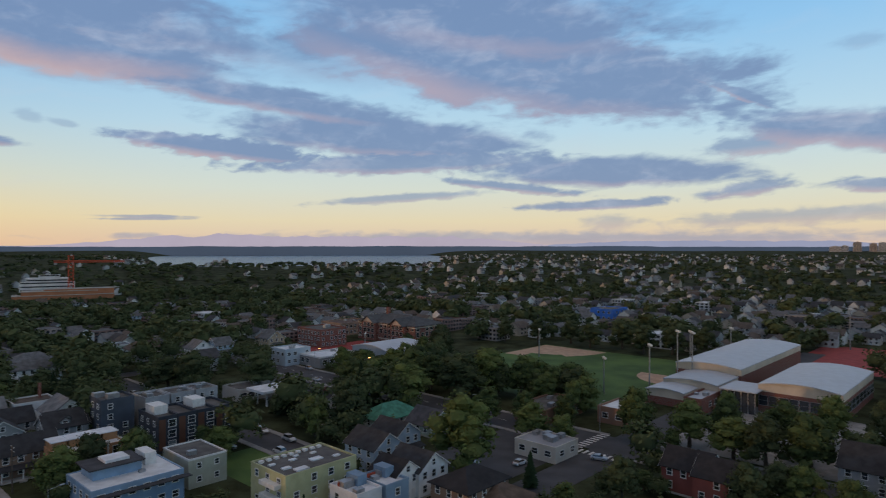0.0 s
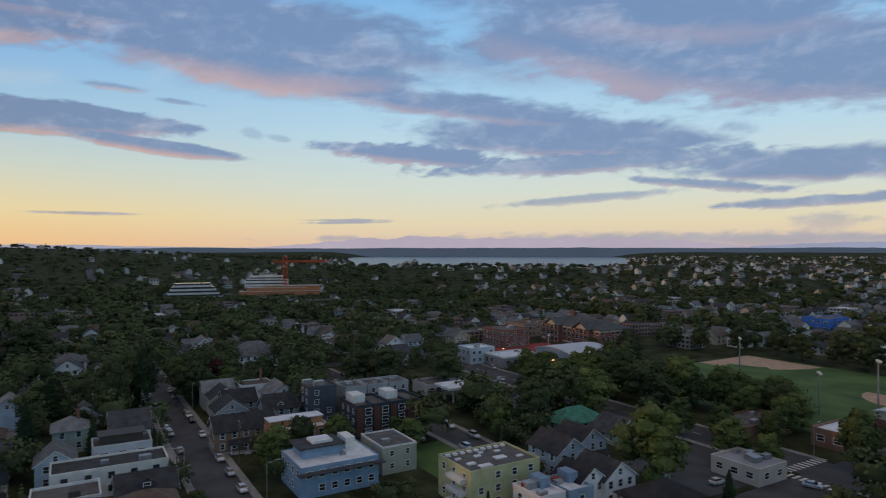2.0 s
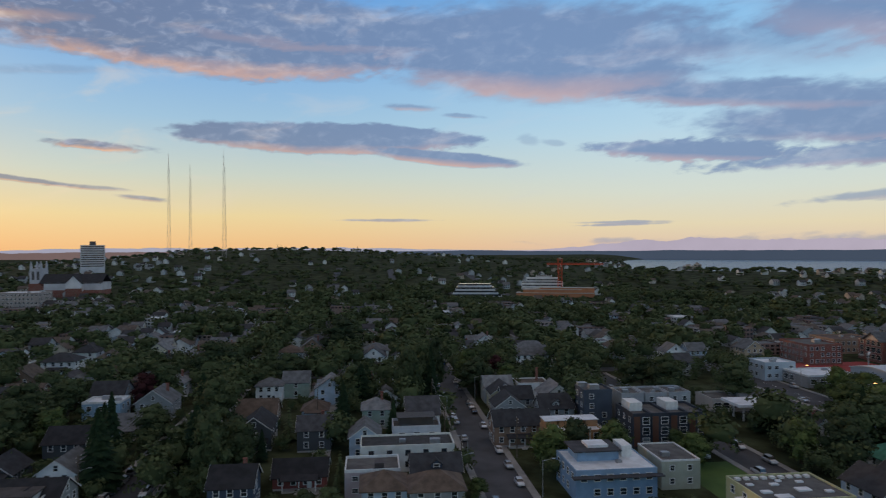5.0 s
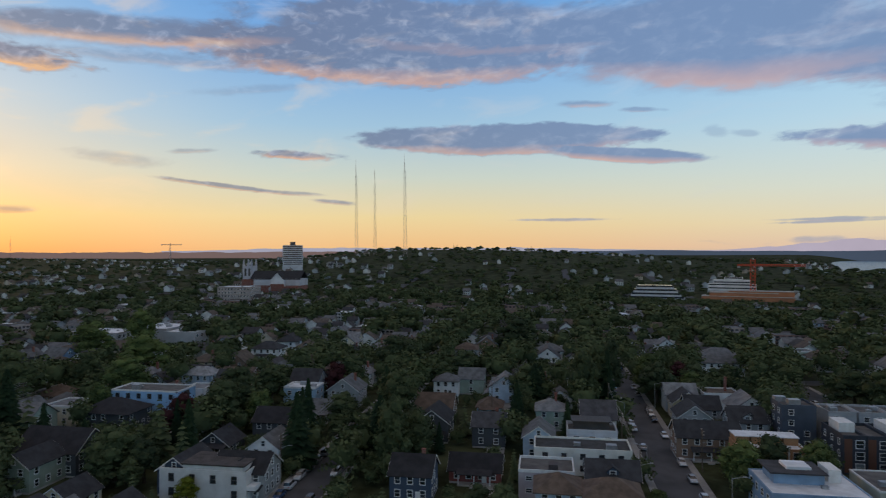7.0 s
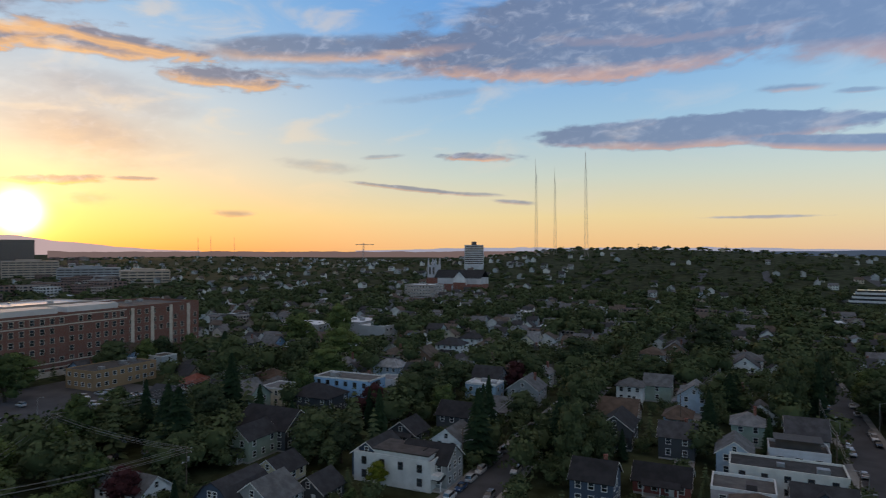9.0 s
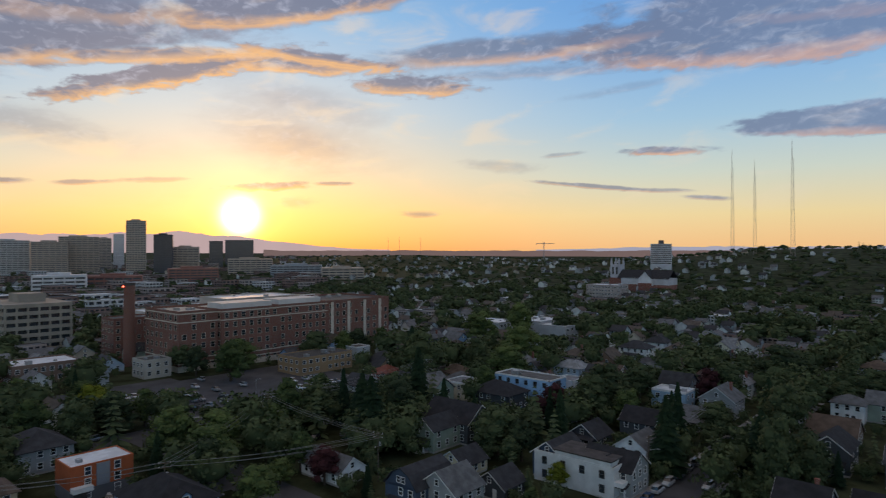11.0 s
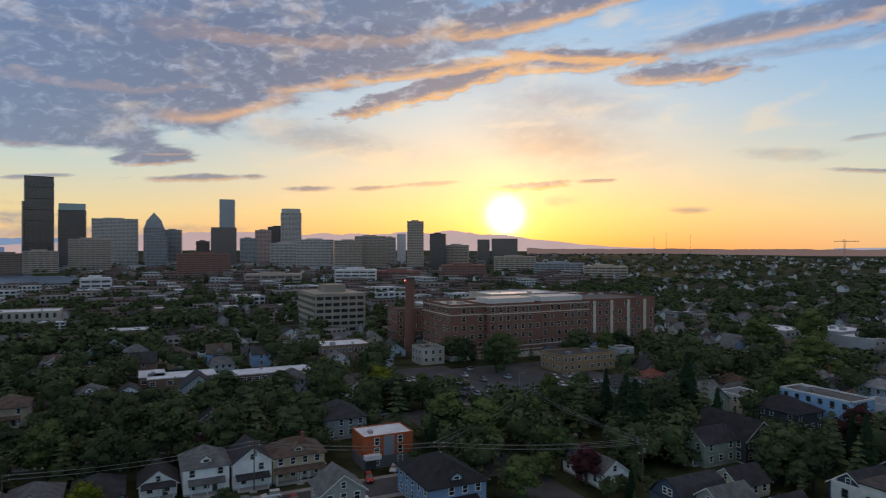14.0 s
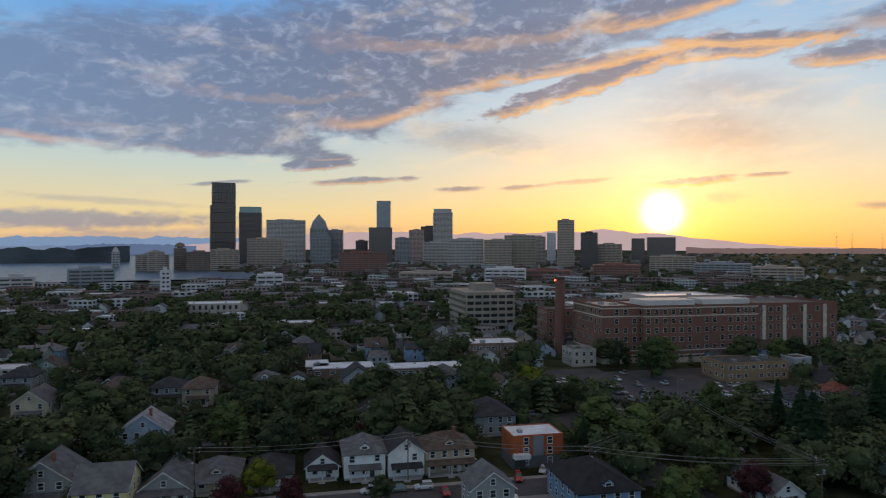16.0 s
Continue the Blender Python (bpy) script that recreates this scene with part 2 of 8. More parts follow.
def plus(base, weight, colour):
    nd = W.node("ShaderNodeVectorMath")
    nd.operation = "SCALE"
    nd.inputs[0].default_value = colour
    W.put(nd.inputs["Scale"], weight)
    return W.mix(1.0, base, nd.outputs[0], "ADD")


sky = plus(sky, core, (9.0, 7.2, 4.0))
sky = plus(sky, halo, (0.5, 0.32, 0.07))
sky = plus(sky, wide, (0.03, 0.015, 0.0))

nish = W.node("ShaderNodeTexSky")
nish.sky_type, nish.sun_disc = "NISHITA", False
nish.sun_elevation, nish.sun_rotation = radians(SUN_EL), radians(-SUN_AZ)
nish.altitude, nish.air_density, nish.dust_density = 120, 1.0, 1.5
sky = W.mix(1.0, W.mix(1.0, sky, (0.9, 0.9, 0.9, 1), "MULTIPLY"), W.mix(1.0, nish.outputs[0], (0.02, 0.02, 0.02, 1), "MULTIPLY"), "ADD")
bg = W.node("ShaderNodeBackground")
W.put(bg.inputs[0], sky)
bg.inputs[1].default_value = 1.0
W.put(W.node("ShaderNodeOutputWorld").inputs[0], bg.outputs[0])

sun_data = bpy.data.lights.new("sun", "SUN")
sun_data.energy, sun_data.angle, sun_data.color = 0.7, radians(1.5), (1.0, 0.56, 0.26)
sun = new("sun", sun_data)
sun.matrix_world = look((0, 0, 0), (math.sin(radians(SUN_AZ)), -math.cos(radians(SUN_AZ)), -math.tan(radians(SUN_EL))))

# ---- materials ----
def surface(name, colour, rough=0.8, metal=0.0, vary=0.25, scale=0.6, bump=0.15, second=None, object_random=0.0, spec=0.3):
    """A procedural surface: colour, two scales of variation, fine relief."""
    mt = bpy.data.materials.new(name)
    mt.use_nodes = True
    N = Net(mt.node_tree)
    bs = mt.node_tree.nodes["Principled BSDF"]
    pos = N.node("ShaderNodeNewGeometry").outputs["Position"]
    big = N.noise(pos, scale, 5.0)
    small = N.noise(pos, scale * 9, 3.0)
    dark = tuple(c * (1 - vary) for c in colour[:3]) + (1,)
    lite = tuple(min(1, c * (1 + vary)) for c in (second or colour)[:3]) + (1,)
    col = N.mix(N.ramp(big, 0.3, 0.7), dark, lite)
    f = N.m("MULTIPLY_ADD", small, vary * 1.2, 1 - vary * 0.6)
    if object_random:
        rnd = N.node("ShaderNodeObjectInfo").outputs["Random"]
        f = N.m("MULTIPLY", f, N.m("MULTIPLY_ADD", rnd, object_random, 1 - object_random * 0.5))
    sc = N.node("ShaderNodeVectorMath")
    sc.operation = "SCALE"
    N.put(sc.inputs[0], col)
    N.put(sc.inputs["Scale"], f)
    N.put(bs.inputs["Base Color"], sc.outputs[0])
    bs.inputs["Metallic"].default_value = metal
    bs.inputs["Specular IOR Level"].default_value = spec
    N.put(bs.inputs["Roughness"], N.m("MULTIPLY_ADD", small, 0.2, rough - 0.1, clamp=True))
    if bump:
        bp = N.node("ShaderNodeBump")
        bp.inputs["Strength"].default_value = bump
        bp.inputs["Distance"].default_value = 0.1
        N.put(bp.inputs["Height"], small)
        N.put(bs.inputs["Normal"], bp.outputs[0])
    return mt


def striped(name, colour, pitch, depth=0.25, rough=0.7, gap=0.75, vary=0.12, axis=2, dapple=None):
    """Boards, shingle courses or metal seams: a surface with fine regular joints along one axis."""
    mt = surface(name, colour, rough, 0.0, vary, 0.35, 0.0, dapple, 0.12)
    N = Net(mt.node_tree)
    bs = mt.node_tree.nodes["Principled BSDF"]
    tc = N.node("ShaderNodeTexCoord").outputs["Object"]
    sp = N.node("ShaderNodeSeparateXYZ")
    N.put(sp.inputs[0], tc)
    saw = N.m("FRACT", N.m("DIVIDE", sp.outputs[axis], pitch))
    line = N.ramp(saw, gap, 1.0)
    bp = N.node("ShaderNodeBump")
    bp.inputs["Strength"].default_value = depth
    bp.inputs["Distance"].default_value = 0.05
    N.put(bp.inputs["Height"], N.m("SUBTRACT", saw, line))
    N.put(bs.inputs["Normal"], bp.outputs[0])
    return mt


def brick_mat(name, c1, c2, mortar, scale=1.0):
    mt = surface(name, c1, 0.85, 0, 0.2, 0.2, 0.0)
    N = Net(mt.node_tree)
    bs = mt.node_tree.nodes["Principled BSDF"]
    bk = N.node("ShaderNodeTexBrick")
    tc = N.node("ShaderNodeTexCoord").outputs["Object"]
    sp = N.node("ShaderNodeSeparateXYZ")
    N.put(sp.inputs[0], tc)
    cb = N.node("ShaderNodeCombineXYZ")
    N.put(cb.inputs[0], N.m("ADD", sp.outputs[0], sp.outputs[1]))
    N.put(cb.inputs[1], sp.outputs[2])
    N.put(bk.inputs["Vector"], cb.outputs[0])
    for key, val in (("Color1", c1), ("Color2", c2), ("Mortar", mortar), ("Scale", scale), ("Brick Width", 0.22), ("Row Height", 0.075), ("Mortar Size", 0.008)):
        bk.inputs[key].default_value = val
    pos = N.node("ShaderNodeNewGeometry").outputs["Position"]
    col = N.mix(N.m("MULTIPLY", N.noise(pos, 0.25, 5.0), 0.5), bk.outputs[0], tuple(c * 0.6 for c in c1[:3]) + (1,))
    N.put(bs.inputs["Base Color"], col)
    return mt


def leaf_mat(name, dark, lite):
    mt = surface(name, dark, 0.85, 0, 0.3, 0.25, 0.0, None, 0.35, 0.06)
    N = Net(mt.node_tree)
    bs = mt.node_tree.nodes["Principled BSDF"]
    geo = N.node("ShaderNodeNewGeometry")
    big = N.noise(geo.outputs["Position"], 0.16, 3.0)
    rnd = N.node("ShaderNodeObjectInfo").outputs["Random"]
    k = N.m("ADD", N.m("MULTIPLY", geo.outputs["Random Per Island"], 0.45), N.m("ADD", N.m("MULTIPLY", big, 0.6), N.m("MULTIPLY_ADD", rnd, 0.5, -0.4)), clamp=True)
    col = N.mix(k, dark, lite)
    N.put(bs.inputs["Base Color"], col)
    for key, val in (("Subsurface Weight", 0.0), ("Sheen Weight", 0.0)):
        bs.inputs[key].default_value = val
    return mt


def glass_mat(name, tint, rough=0.06):
    mt = surface(name, tint, rough + 0.1, 0, 0.15, 0.3, 0.0, None, 0.4, 0.9)
    mt.node_tree.nodes["Principled BSDF"].inputs["IOR"].default_value = 1.6
    return mt


def lamp_mat(name, colour, strength):
    mt = bpy.data.materials.new(name)
    mt.use_nodes = True
    bs = mt.node_tree.nodes["Principled BSDF"]
    bs.inputs["Base Color"].default_value = colour
    bs.inputs["Emission Color"].default_value = colour
    bs.inputs["Emission Strength"].default_value = strength
    return mt


M_GROUND = surface("lawn_and_yard", (0.032, 0.036, 0.015, 1), 0.95, 0, 0.45, 0.08, 0.3, (0.042, 0.05, 0.026, 1), 0.0, 0.04)
M_GRASS = surface("mown_grass", (0.055, 0.11, 0.028, 1), 0.95, 0, 0.25, 0.06, 0.3, (0.07, 0.12, 0.03, 1))
M_ASPHALT = surface("asphalt", (0.06, 0.06, 0.064, 1), 0.85, 0, 0.25, 0.12, 0.2)
M_PAVE = surface("concrete_paving", (0.24, 0.235, 0.225, 1), 0.9, 0, 0.2, 0.3, 0.15)
M_DIRT = surface("infield_dirt", (0.42, 0.29, 0.2, 1), 0.95, 0, 0.15, 0.3, 0.2)
M_TRACK = surface("running_track", (0.28, 0.05, 0.045, 1), 0.9, 0, 0.15, 0.3, 0.1)
M_PAINT = surface("road_paint", (0.6, 0.6, 0.57, 1), 0.8, 0, 0.25, 1.0, 0.0)
M_WATER = surface("lake_water", (0.03, 0.05, 0.075, 1), 0.3, 0, 0.12, 0.01, 0.4, None, 0.0, 0.4)
M_GLASS = glass_mat("window_glass", (0.03, 0.036, 0.042, 1))
M_TRIM = surface("white_trim", (0.62, 0.62, 0.6, 1), 0.6, 0, 0.1, 1.0, 0.0)
M_DARKTRIM = surface("dark_trim", (0.06, 0.055, 0.05, 1), 0.6, 0, 0.2, 1.0, 0.0)
M_BARK = surface("bark", (0.07, 0.055, 0.04, 1), 0.95, 0, 0.3, 2.0, 0.5)
M_LEAF = leaf_mat("broad_leaves", (0.036, 0.054, 0.024, 1), (0.135, 0.172, 0.054, 1))
M_LEAF_DARK = leaf_mat("dark_leaves", (0.028, 0.041, 0.023, 1), (0.092, 0.114, 0.05, 1))
M_LEAF_LIME = leaf_mat("yellow_leaves", (0.06, 0.08, 0.012, 1), (0.19, 0.20, 0.025, 1))
M_LEAF_RED = leaf_mat("purple_leaves", (0.03, 0.012, 0.014, 1), (0.075, 0.028, 0.03, 1))
M_NEEDLE = leaf_mat("fir_needles", (0.010, 0.022, 0.012, 1), (0.03, 0.05, 0.022, 1))
M_FAR_LEAF = leaf_mat("far_leaves", (0.03, 0.042, 0.024, 1), (0.098, 0.12, 0.052, 1))
M_CONCRETE = surface("weathered_concrete", (0.36, 0.34, 0.31, 1), 0.85, 0, 0.18, 0.15, 0.1)
M_STEEL = surface("galvanised_steel", (0.32, 0.33, 0.34, 1), 0.45, 0.7, 0.15, 1.0, 0.0)
M_WOODPOLE = surface("pole_timber", (0.10, 0.08, 0.06, 1), 0.9, 0, 0.25, 2.0, 0.2)
M_WIRE = surface("cable_grey", (0.2, 0.2, 0.2, 1), 0.6, 0, 0.1, 1.0, 0.0)
M_TYRE = surface("rubber", (0.02, 0.02, 0.02, 1), 0.9, 0, 0.1, 3.0, 0.0)
M_FLATROOF = surface("felt_roof", (0.10, 0.095, 0.09, 1), 0.9, 0, 0.3, 0.3, 0.1)
M_WHITEROOF = surface("white_membrane_roof", (0.6, 0.62, 0.64, 1), 0.6, 0, 0.15, 0.3, 0.05)
M_REDBRICK = brick_mat("red_brick", (0.19, 0.06, 0.042, 1), (0.25, 0.085, 0.06, 1), (0.25, 0.2, 0.17, 1))
M_STONE = surface("pale_stone_band", (0.5, 0.44, 0.36, 1), 0.8, 0, 0.12, 0.5, 0.1)
SIDINGS, SHINGLES = {}, {}


def siding(colour):
    """Painted lap siding in that colour."""
    if colour not in SIDINGS:
        SIDINGS[colour] = striped("lap_siding", (*colour, 1), 0.18, 0.3)
    return SIDINGS[colour]


def shingle(colour):
    if colour not in SHINGLES:
        SHINGLES[colour] = surface("asphalt_shingles", (*colour, 1), 0.9, 0, 0.28, 0.5, 0.4, None, 0.2)
    return SHINGLES[colour]


# ---- the ground ----
GRID = 47.0                                # the streets' north, degrees left of +y
CG, SG = math.cos(radians(GRID)), math.sin(radians(GRID))


def step(a, b, v):
    k = min(1.0, max(0.0, (v - a) / (b - a)))
    return k * k * (3 - 2 * k)


def window(a, b, soft, v):
    return step(a - soft, a, v) * (1 - step(b, b + soft, v))


def ground(x, y):
    """Height of the ground."""
    r = math.hypot(x, y)
    if r < 330:
        return 0.0
    az = math.degrees(math.atan2(-x, y))
    h = 47 * math.exp(-((x + 1310) ** 2 + (y - 851) ** 2) / (2 * 430 ** 2)) * step(330, 1000, r) - 5 * step(330, 600, r) * (1 - step(900, 1200, r)) * window(15, 60, 15, az)
    h += (4 + 13 * (1 - step(-5, 3, az))) * math.exp(-((r - 1225) / 375) ** 2) * window(-70, 12, 14, az)
    h += 5 * math.exp(-((x + 631) ** 2 + (y - 1560) ** 2) / (2 * 300 ** 2))
    h -= 20 * step(1350, 1900, r) * window(2.5, 22.5, 2.5, az)
    h += 9 * math.exp(-((r - 1280) / 220) ** 2) * window(-2, 27, 4, az)
    h += 13 * step(1250, 1700, r) * window(-45, 60, 10, az) * (1 - window(1, 24, 3, az))
    h -= 20 * step(1050, 1500, r) * max(step(144, 149, az), step(-150, -175, az))
    h += 26 * math.exp(-((x + 2900) ** 2 + (y + 180) ** 2) / (2 * 520 ** 2))
    far = step(3450, 4400, r) * (1 - max(step(140, 146, az), step(-150, -160, az)))
    h += far * 30 + far * 8 * noise.noise((x / 900, y / 900, 0.3))
    h += step(400, 1100, r) * 3.5 * noise.noise((x / 320, y / 320, 1.7))
    return h


def at(e, n, up=0.0):
    """World place of a spot e metres east and n metres north on the street grid."""
    x, y = e * CG - n * SG, e * SG + n * CG
    return Vector((x, y, ground(x, y) + up))


def polar(az, r, up=0.0):
    x, y = -math.sin(radians(az)) * r, math.cos(radians(az)) * r
    return Vector((x, y, ground(x, y) + up))


def mesh_of(name, verts, faces, mats=(), smooth=False, index=None):
    me = bpy.data.meshes.new(name)
    me.from_pydata(verts, [], faces)
    for mt in mats:
        me.materials.append(mt)
    if index is not None:
        me.polygons.foreach_set("material_index", index)
    if smooth:
        me.polygons.foreach_set("use_smooth", [True] * len(me.polygons))
    me.update()
    return me


RINGS = [4 * (4950 / 4) ** (i / 150) for i in range(151)]
SEG = 300
gv = [(0, 0, 0)] + [(-math.sin(2 * math.pi * j / SEG) * r, math.cos(2 * math.pi * j / SEG) * r, 0) for r in RINGS for j in range(SEG)]
gv = [(x, y, ground(x, y)) for x, y, _ in gv]
gf = [(0, 1 + (j + 1) % SEG, 1 + j)[::-1] for j in range(SEG)]
for i in range(len(RINGS) - 1):
    for j in range(SEG):
        a, b = 1 + i * SEG + j, 1 + i * SEG + (j + 1) % SEG
        gf.append((a, b, b + SEG, a + SEG)[::-1])
tagged(new("ground", mesh_of("ground", gv, gf, [M_GROUND], True)), "dark green lawns, yards and soil under the houses", "ground", kind="structure")


def sector(name, az1, az2, r1, r2, z, mat, label, category):
    vs, fs = [], []
    na, nr = 40, 12
    for i in range(nr + 1):
        for j in range(na + 1):
            a, r = radians(az1 + (az2 - az1) * j / na), r1 + (r2 - r1) * i / nr
            vs.append((-math.sin(a) * r, math.cos(a) * r, z))
    for i in range(nr):
        for j in range(na):
            k = i * (na + 1) + j
            fs.append((k, k + na + 1, k + na + 2, k + 1))
    return tagged(new(name, mesh_of(name, vs, fs, [mat])), label, category, kind="structure")


sector("lake", -5, 30, 1500, 4700, 0, M_WATER, "calm silvery lake under the evening sky", "water")
sector("bay", 141, 200, 1150, 4950, 0, M_WATER, "calm grey bay beyond the city", "water")


# ---- kit: small builders ----
def part(name, bm, material, parent, label=""):
    """Links a bmesh as one mesh under a thing or a part."""
    me = bpy.data.meshes.new(name)
    bm.to_mesh(me)
    bm.free()
    for mt in material if isinstance(material, (list, tuple)) else [material]:
        me.materials.append(mt)
    return hang(name, me, parent, label=label)


def hang(name, me, parent, place=None, label=""):
    """One more object on a mesh that exists, under its thing."""
    ob = new(name, me)
    ob.parent = parent
    if place is not None:
        ob.matrix_basis = place
    if label:
        ob["label"] = label
    return ob


def box(bm, x0, x1, y0, y1, z0, z1, mat=0):
    v = [bm.verts.new(p) for p in ((x0, y0, z0), (x1, y0, z0), (x1, y1, z0), (x0, y1, z0), (x0, y0, z1), (x1, y0, z1), (x1, y1, z1), (x0, y1, z1))]
    for f in ((0, 3, 2, 1), (4, 5, 6, 7), (0, 1, 5, 4), (1, 2, 6, 5), (2, 3, 7, 6), (3, 0, 4, 7)):
        bm.faces.new([v[i] for i in f]).material_index = mat


def prism(bm, outline, z0, z1, mat=0):
    """An upright prism on a flat outline (counter-clockwise)."""
    lo = [bm.verts.new((x, y, z0)) for x, y in outline]
    hi = [bm.verts.new((x, y, z1)) for x, y in outline]
    k = len(outline)
    bm.faces.new(lo[::-1]).material_index = mat
    bm.faces.new(hi).material_index = mat
    for i in range(k):
        bm.faces.new((lo[i], lo[(i + 1) % k], hi[(i + 1) % k], hi[i])).material_index = mat


def slab(bm, pts, thick, mat=0):
    """A sheet of that thickness under a flat polygon of 3D points."""
    pts = [Vector(p) for p in pts]
    nrm = (pts[1] - pts[0]).cross(pts[2] - pts[0]).normalized()
    if nrm.z < 0:
        pts, nrm = pts[::-1], -nrm
    top = [bm.verts.new(p) for p in pts]
    bot = [bm.verts.new(p - nrm * thick) for p in pts]
    k = len(pts)
    bm.faces.new(top).material_index = mat
    bm.faces.new(bot[::-1]).material_index = mat
    for i in range(k):
        bm.faces.new((bot[i], bot[(i + 1) % k], top[(i + 1) % k], top[i])).material_index = mat


def rod(bm, a, b, r0, r1=None, sides=6, mat=0):
    a, b = Vector(a), Vector(b)
    q = (b - a).to_track_quat("Z", "Y")
    r1 = r0 if r1 is None else r1
    lo = [bm.verts.new(a + q @ Vector((math.cos(2 * math.pi * i / sides) * r0, math.sin(2 * math.pi * i / sides) * r0, 0))) for i in range(sides)]
    hi = [bm.verts.new(b + q @ Vector((math.cos(2 * math.pi * i / sides) * r1, math.sin(2 * math.pi * i / sides) * r1, 0))) for i in range(sides)]
    for i in range(sides):
        bm.faces.new((lo[i], lo[(i + 1) % sides], hi[(i + 1) % sides], hi[i])).material_index = mat
    bm.faces.new(lo[::-1]).material_index = mat
    bm.faces.new(hi).material_index = mat


def thing(name, place, turn, label, category, group=""):
    ob = new(name)
    ob.empty_display_size = 0.2
    ob.matrix_basis = Matrix.Translation(place) @ Matrix.Rotation(radians(turn), 4, "Z")
    return tagged(ob, label, category, group)


WINDOWS = {}


def window_meshes(w, h, trim, glass=None):
    """Frame with sill, and pane, centred on the wall's face, looking to -y."""
    key = (round(w, 1), round(h, 1), trim.name, (glass or M_GLASS).name)
    if key not in WINDOWS:
        bm = bmesh.new()
        t = 0.14
        xs = (-w / 2 - t, -w / 2, w / 2, w / 2 + t)
        zs = (-h / 2 - t, -h / 2, -0.04, 0.04, h / 2, h / 2 + t)
        g2 = [[bm.verts.new((x, -0.1 if j == 0 else -0.07, z)) for x in xs] for j, z in enumerate(zs)]
        for j in range(5):
            for i in range(3):
                c = (g2[j][i], g2[j][i + 1], g2[j + 1][i + 1], g2[j + 1][i])
                if i == 1 and j in (1, 3):
                    d2 = [bm.verts.new((v.co.x, -0.015, v.co.z)) for v in c]
                    bm.faces.new(d2).material_index = 1
                    for k in range(4):
                        bm.faces.new((c[k], c[(k + 1) % 4], d2[(k + 1) % 4], d2[k]))
                else:
                    bm.faces.new(c)
        rim = [g2[0][i] for i in range(4)] + [g2[j][3] for j in range(1, 6)] + [g2[5][i] for i in (2, 1, 0)] + [g2[j][0] for j in (4, 3, 2, 1)]
        back = [bm.verts.new((v.co.x, 0.03, v.co.z)) for v in rim]
        for k in range(len(rim)):
            bm.faces.new((rim[(k + 1) % len(rim)], rim[k], back[k], back[(k + 1) % len(rim)]))
        fr = bpy.data.meshes.new("window")
        bm.to_mesh(fr)
        bm.free()
        fr.materials.append(trim)
        fr.materials.append(glass or M_GLASS)
        WINDOWS[key] = fr
    return WINDOWS[key]


def put_window(parent, x, y, z, w, h, side, trim=None, glass=None):
    """side: 0 the wall that looks to -y, 1 +x, 2 +y, 3 -x."""
    fr = window_meshes(w, h, trim or M_TRIM, glass)
    m = Matrix.Translation((x, y, z)) @ Matrix.Rotation(radians(90 * side), 4, "Z")
    hang("window", fr, parent, m)


def wall_windows(parent, w, d, z0, floors, fh, rng, trim=None, sides=(0, 1, 2, 3), ww=1.0, wh=1.4, pitch=2.6, glass=None):
    for side in sides:
        run = w if side in (0, 2) else d
        count = max(1, int((run - 1.0) / pitch))
        for fl in range(floors):
            for i in range(count):
                if rng.random() < 0.12:
                    continue
                s = (i + 0.5) / count * (run - 0.8) - (run - 0.8) / 2
                p = {0: (s, -d / 2), 1: (w / 2, s), 2: (s, d / 2), 3: (-w / 2, s)}[side]
                put_window(parent, p[0], p[1], z0 + fl * fh + fh * 0.55, ww, wh, side, trim, glass)


def gable_roof(bm, w, d, z, rise, over, thick=0.18, ridge="x", x0=0.0, y0=0.0):
    """Two slopes over a w x d block; the ridge runs along x or y."""
    if ridge == "x":
        a, b, s = w / 2 + over, d / 2 + over, rise / (d / 2)
        lo, hi = z - over * s, z + rise
        slab(bm, [(x0 - a, y0 - b, lo), (x0 + a, y0 - b, lo), (x0 + a, y0, hi), (x0 - a, y0, hi)], thick)
        slab(bm, [(x0 - a, y0 + b, lo), (x0 + a, y0 + b, lo), (x0 + a, y0, hi), (x0 - a, y0, hi)], thick)
    else:
        a, b, s = w / 2 + over, d / 2 + over, rise / (w / 2)
        lo, hi = z - over * s, z + rise
        slab(bm, [(x0 - a, y0 - b, lo), (x0 - a, y0 + b, lo), (x0, y0 + b, hi), (x0, y0 - b, hi)], thick)
        slab(bm, [(x0 + a, y0 - b, lo), (x0 + a, y0 + b, lo), (x0, y0 + b, hi), (x0, y0 - b, hi)], thick)


def gable_wall(bm, w, d, z, rise, ridge="x", x0=0.0, y0=0.0):
    """The triangular wall tops under a gable roof, as a thin solid."""
    k = 0.96
    if ridge == "x":
        for s in (-1, 1):
            xs = (x0 + s * w / 2, x0 + s * (w / 2 - 0.2))
            tri = [[bm.verts.new((x, y0 - d / 2, z)), bm.verts.new((x, y0 + d / 2, z)), bm.verts.new((x, y0, z + rise * k - 0.1))] for x in xs]
            bm.faces.new(tri[0] if s > 0 else tri[0][::-1])
            bm.faces.new(tri[1][::-1] if s > 0 else tri[1])
    else:
        for s in (-1, 1):
            ys = (y0 + s * d / 2, y0 + s * (d / 2 - 0.2))
            tri = [[bm.verts.new((x0 - w / 2, y, z)), bm.verts.new((x0 + w / 2, y, z)), bm.verts.new((x0, y, z + rise * k - 0.1))] for y in ys]
            bm.faces.new(tri[0][::-1] if s > 0 else tri[0])
            bm.faces.new(tri[1] if s > 0 else tri[1][::-1])


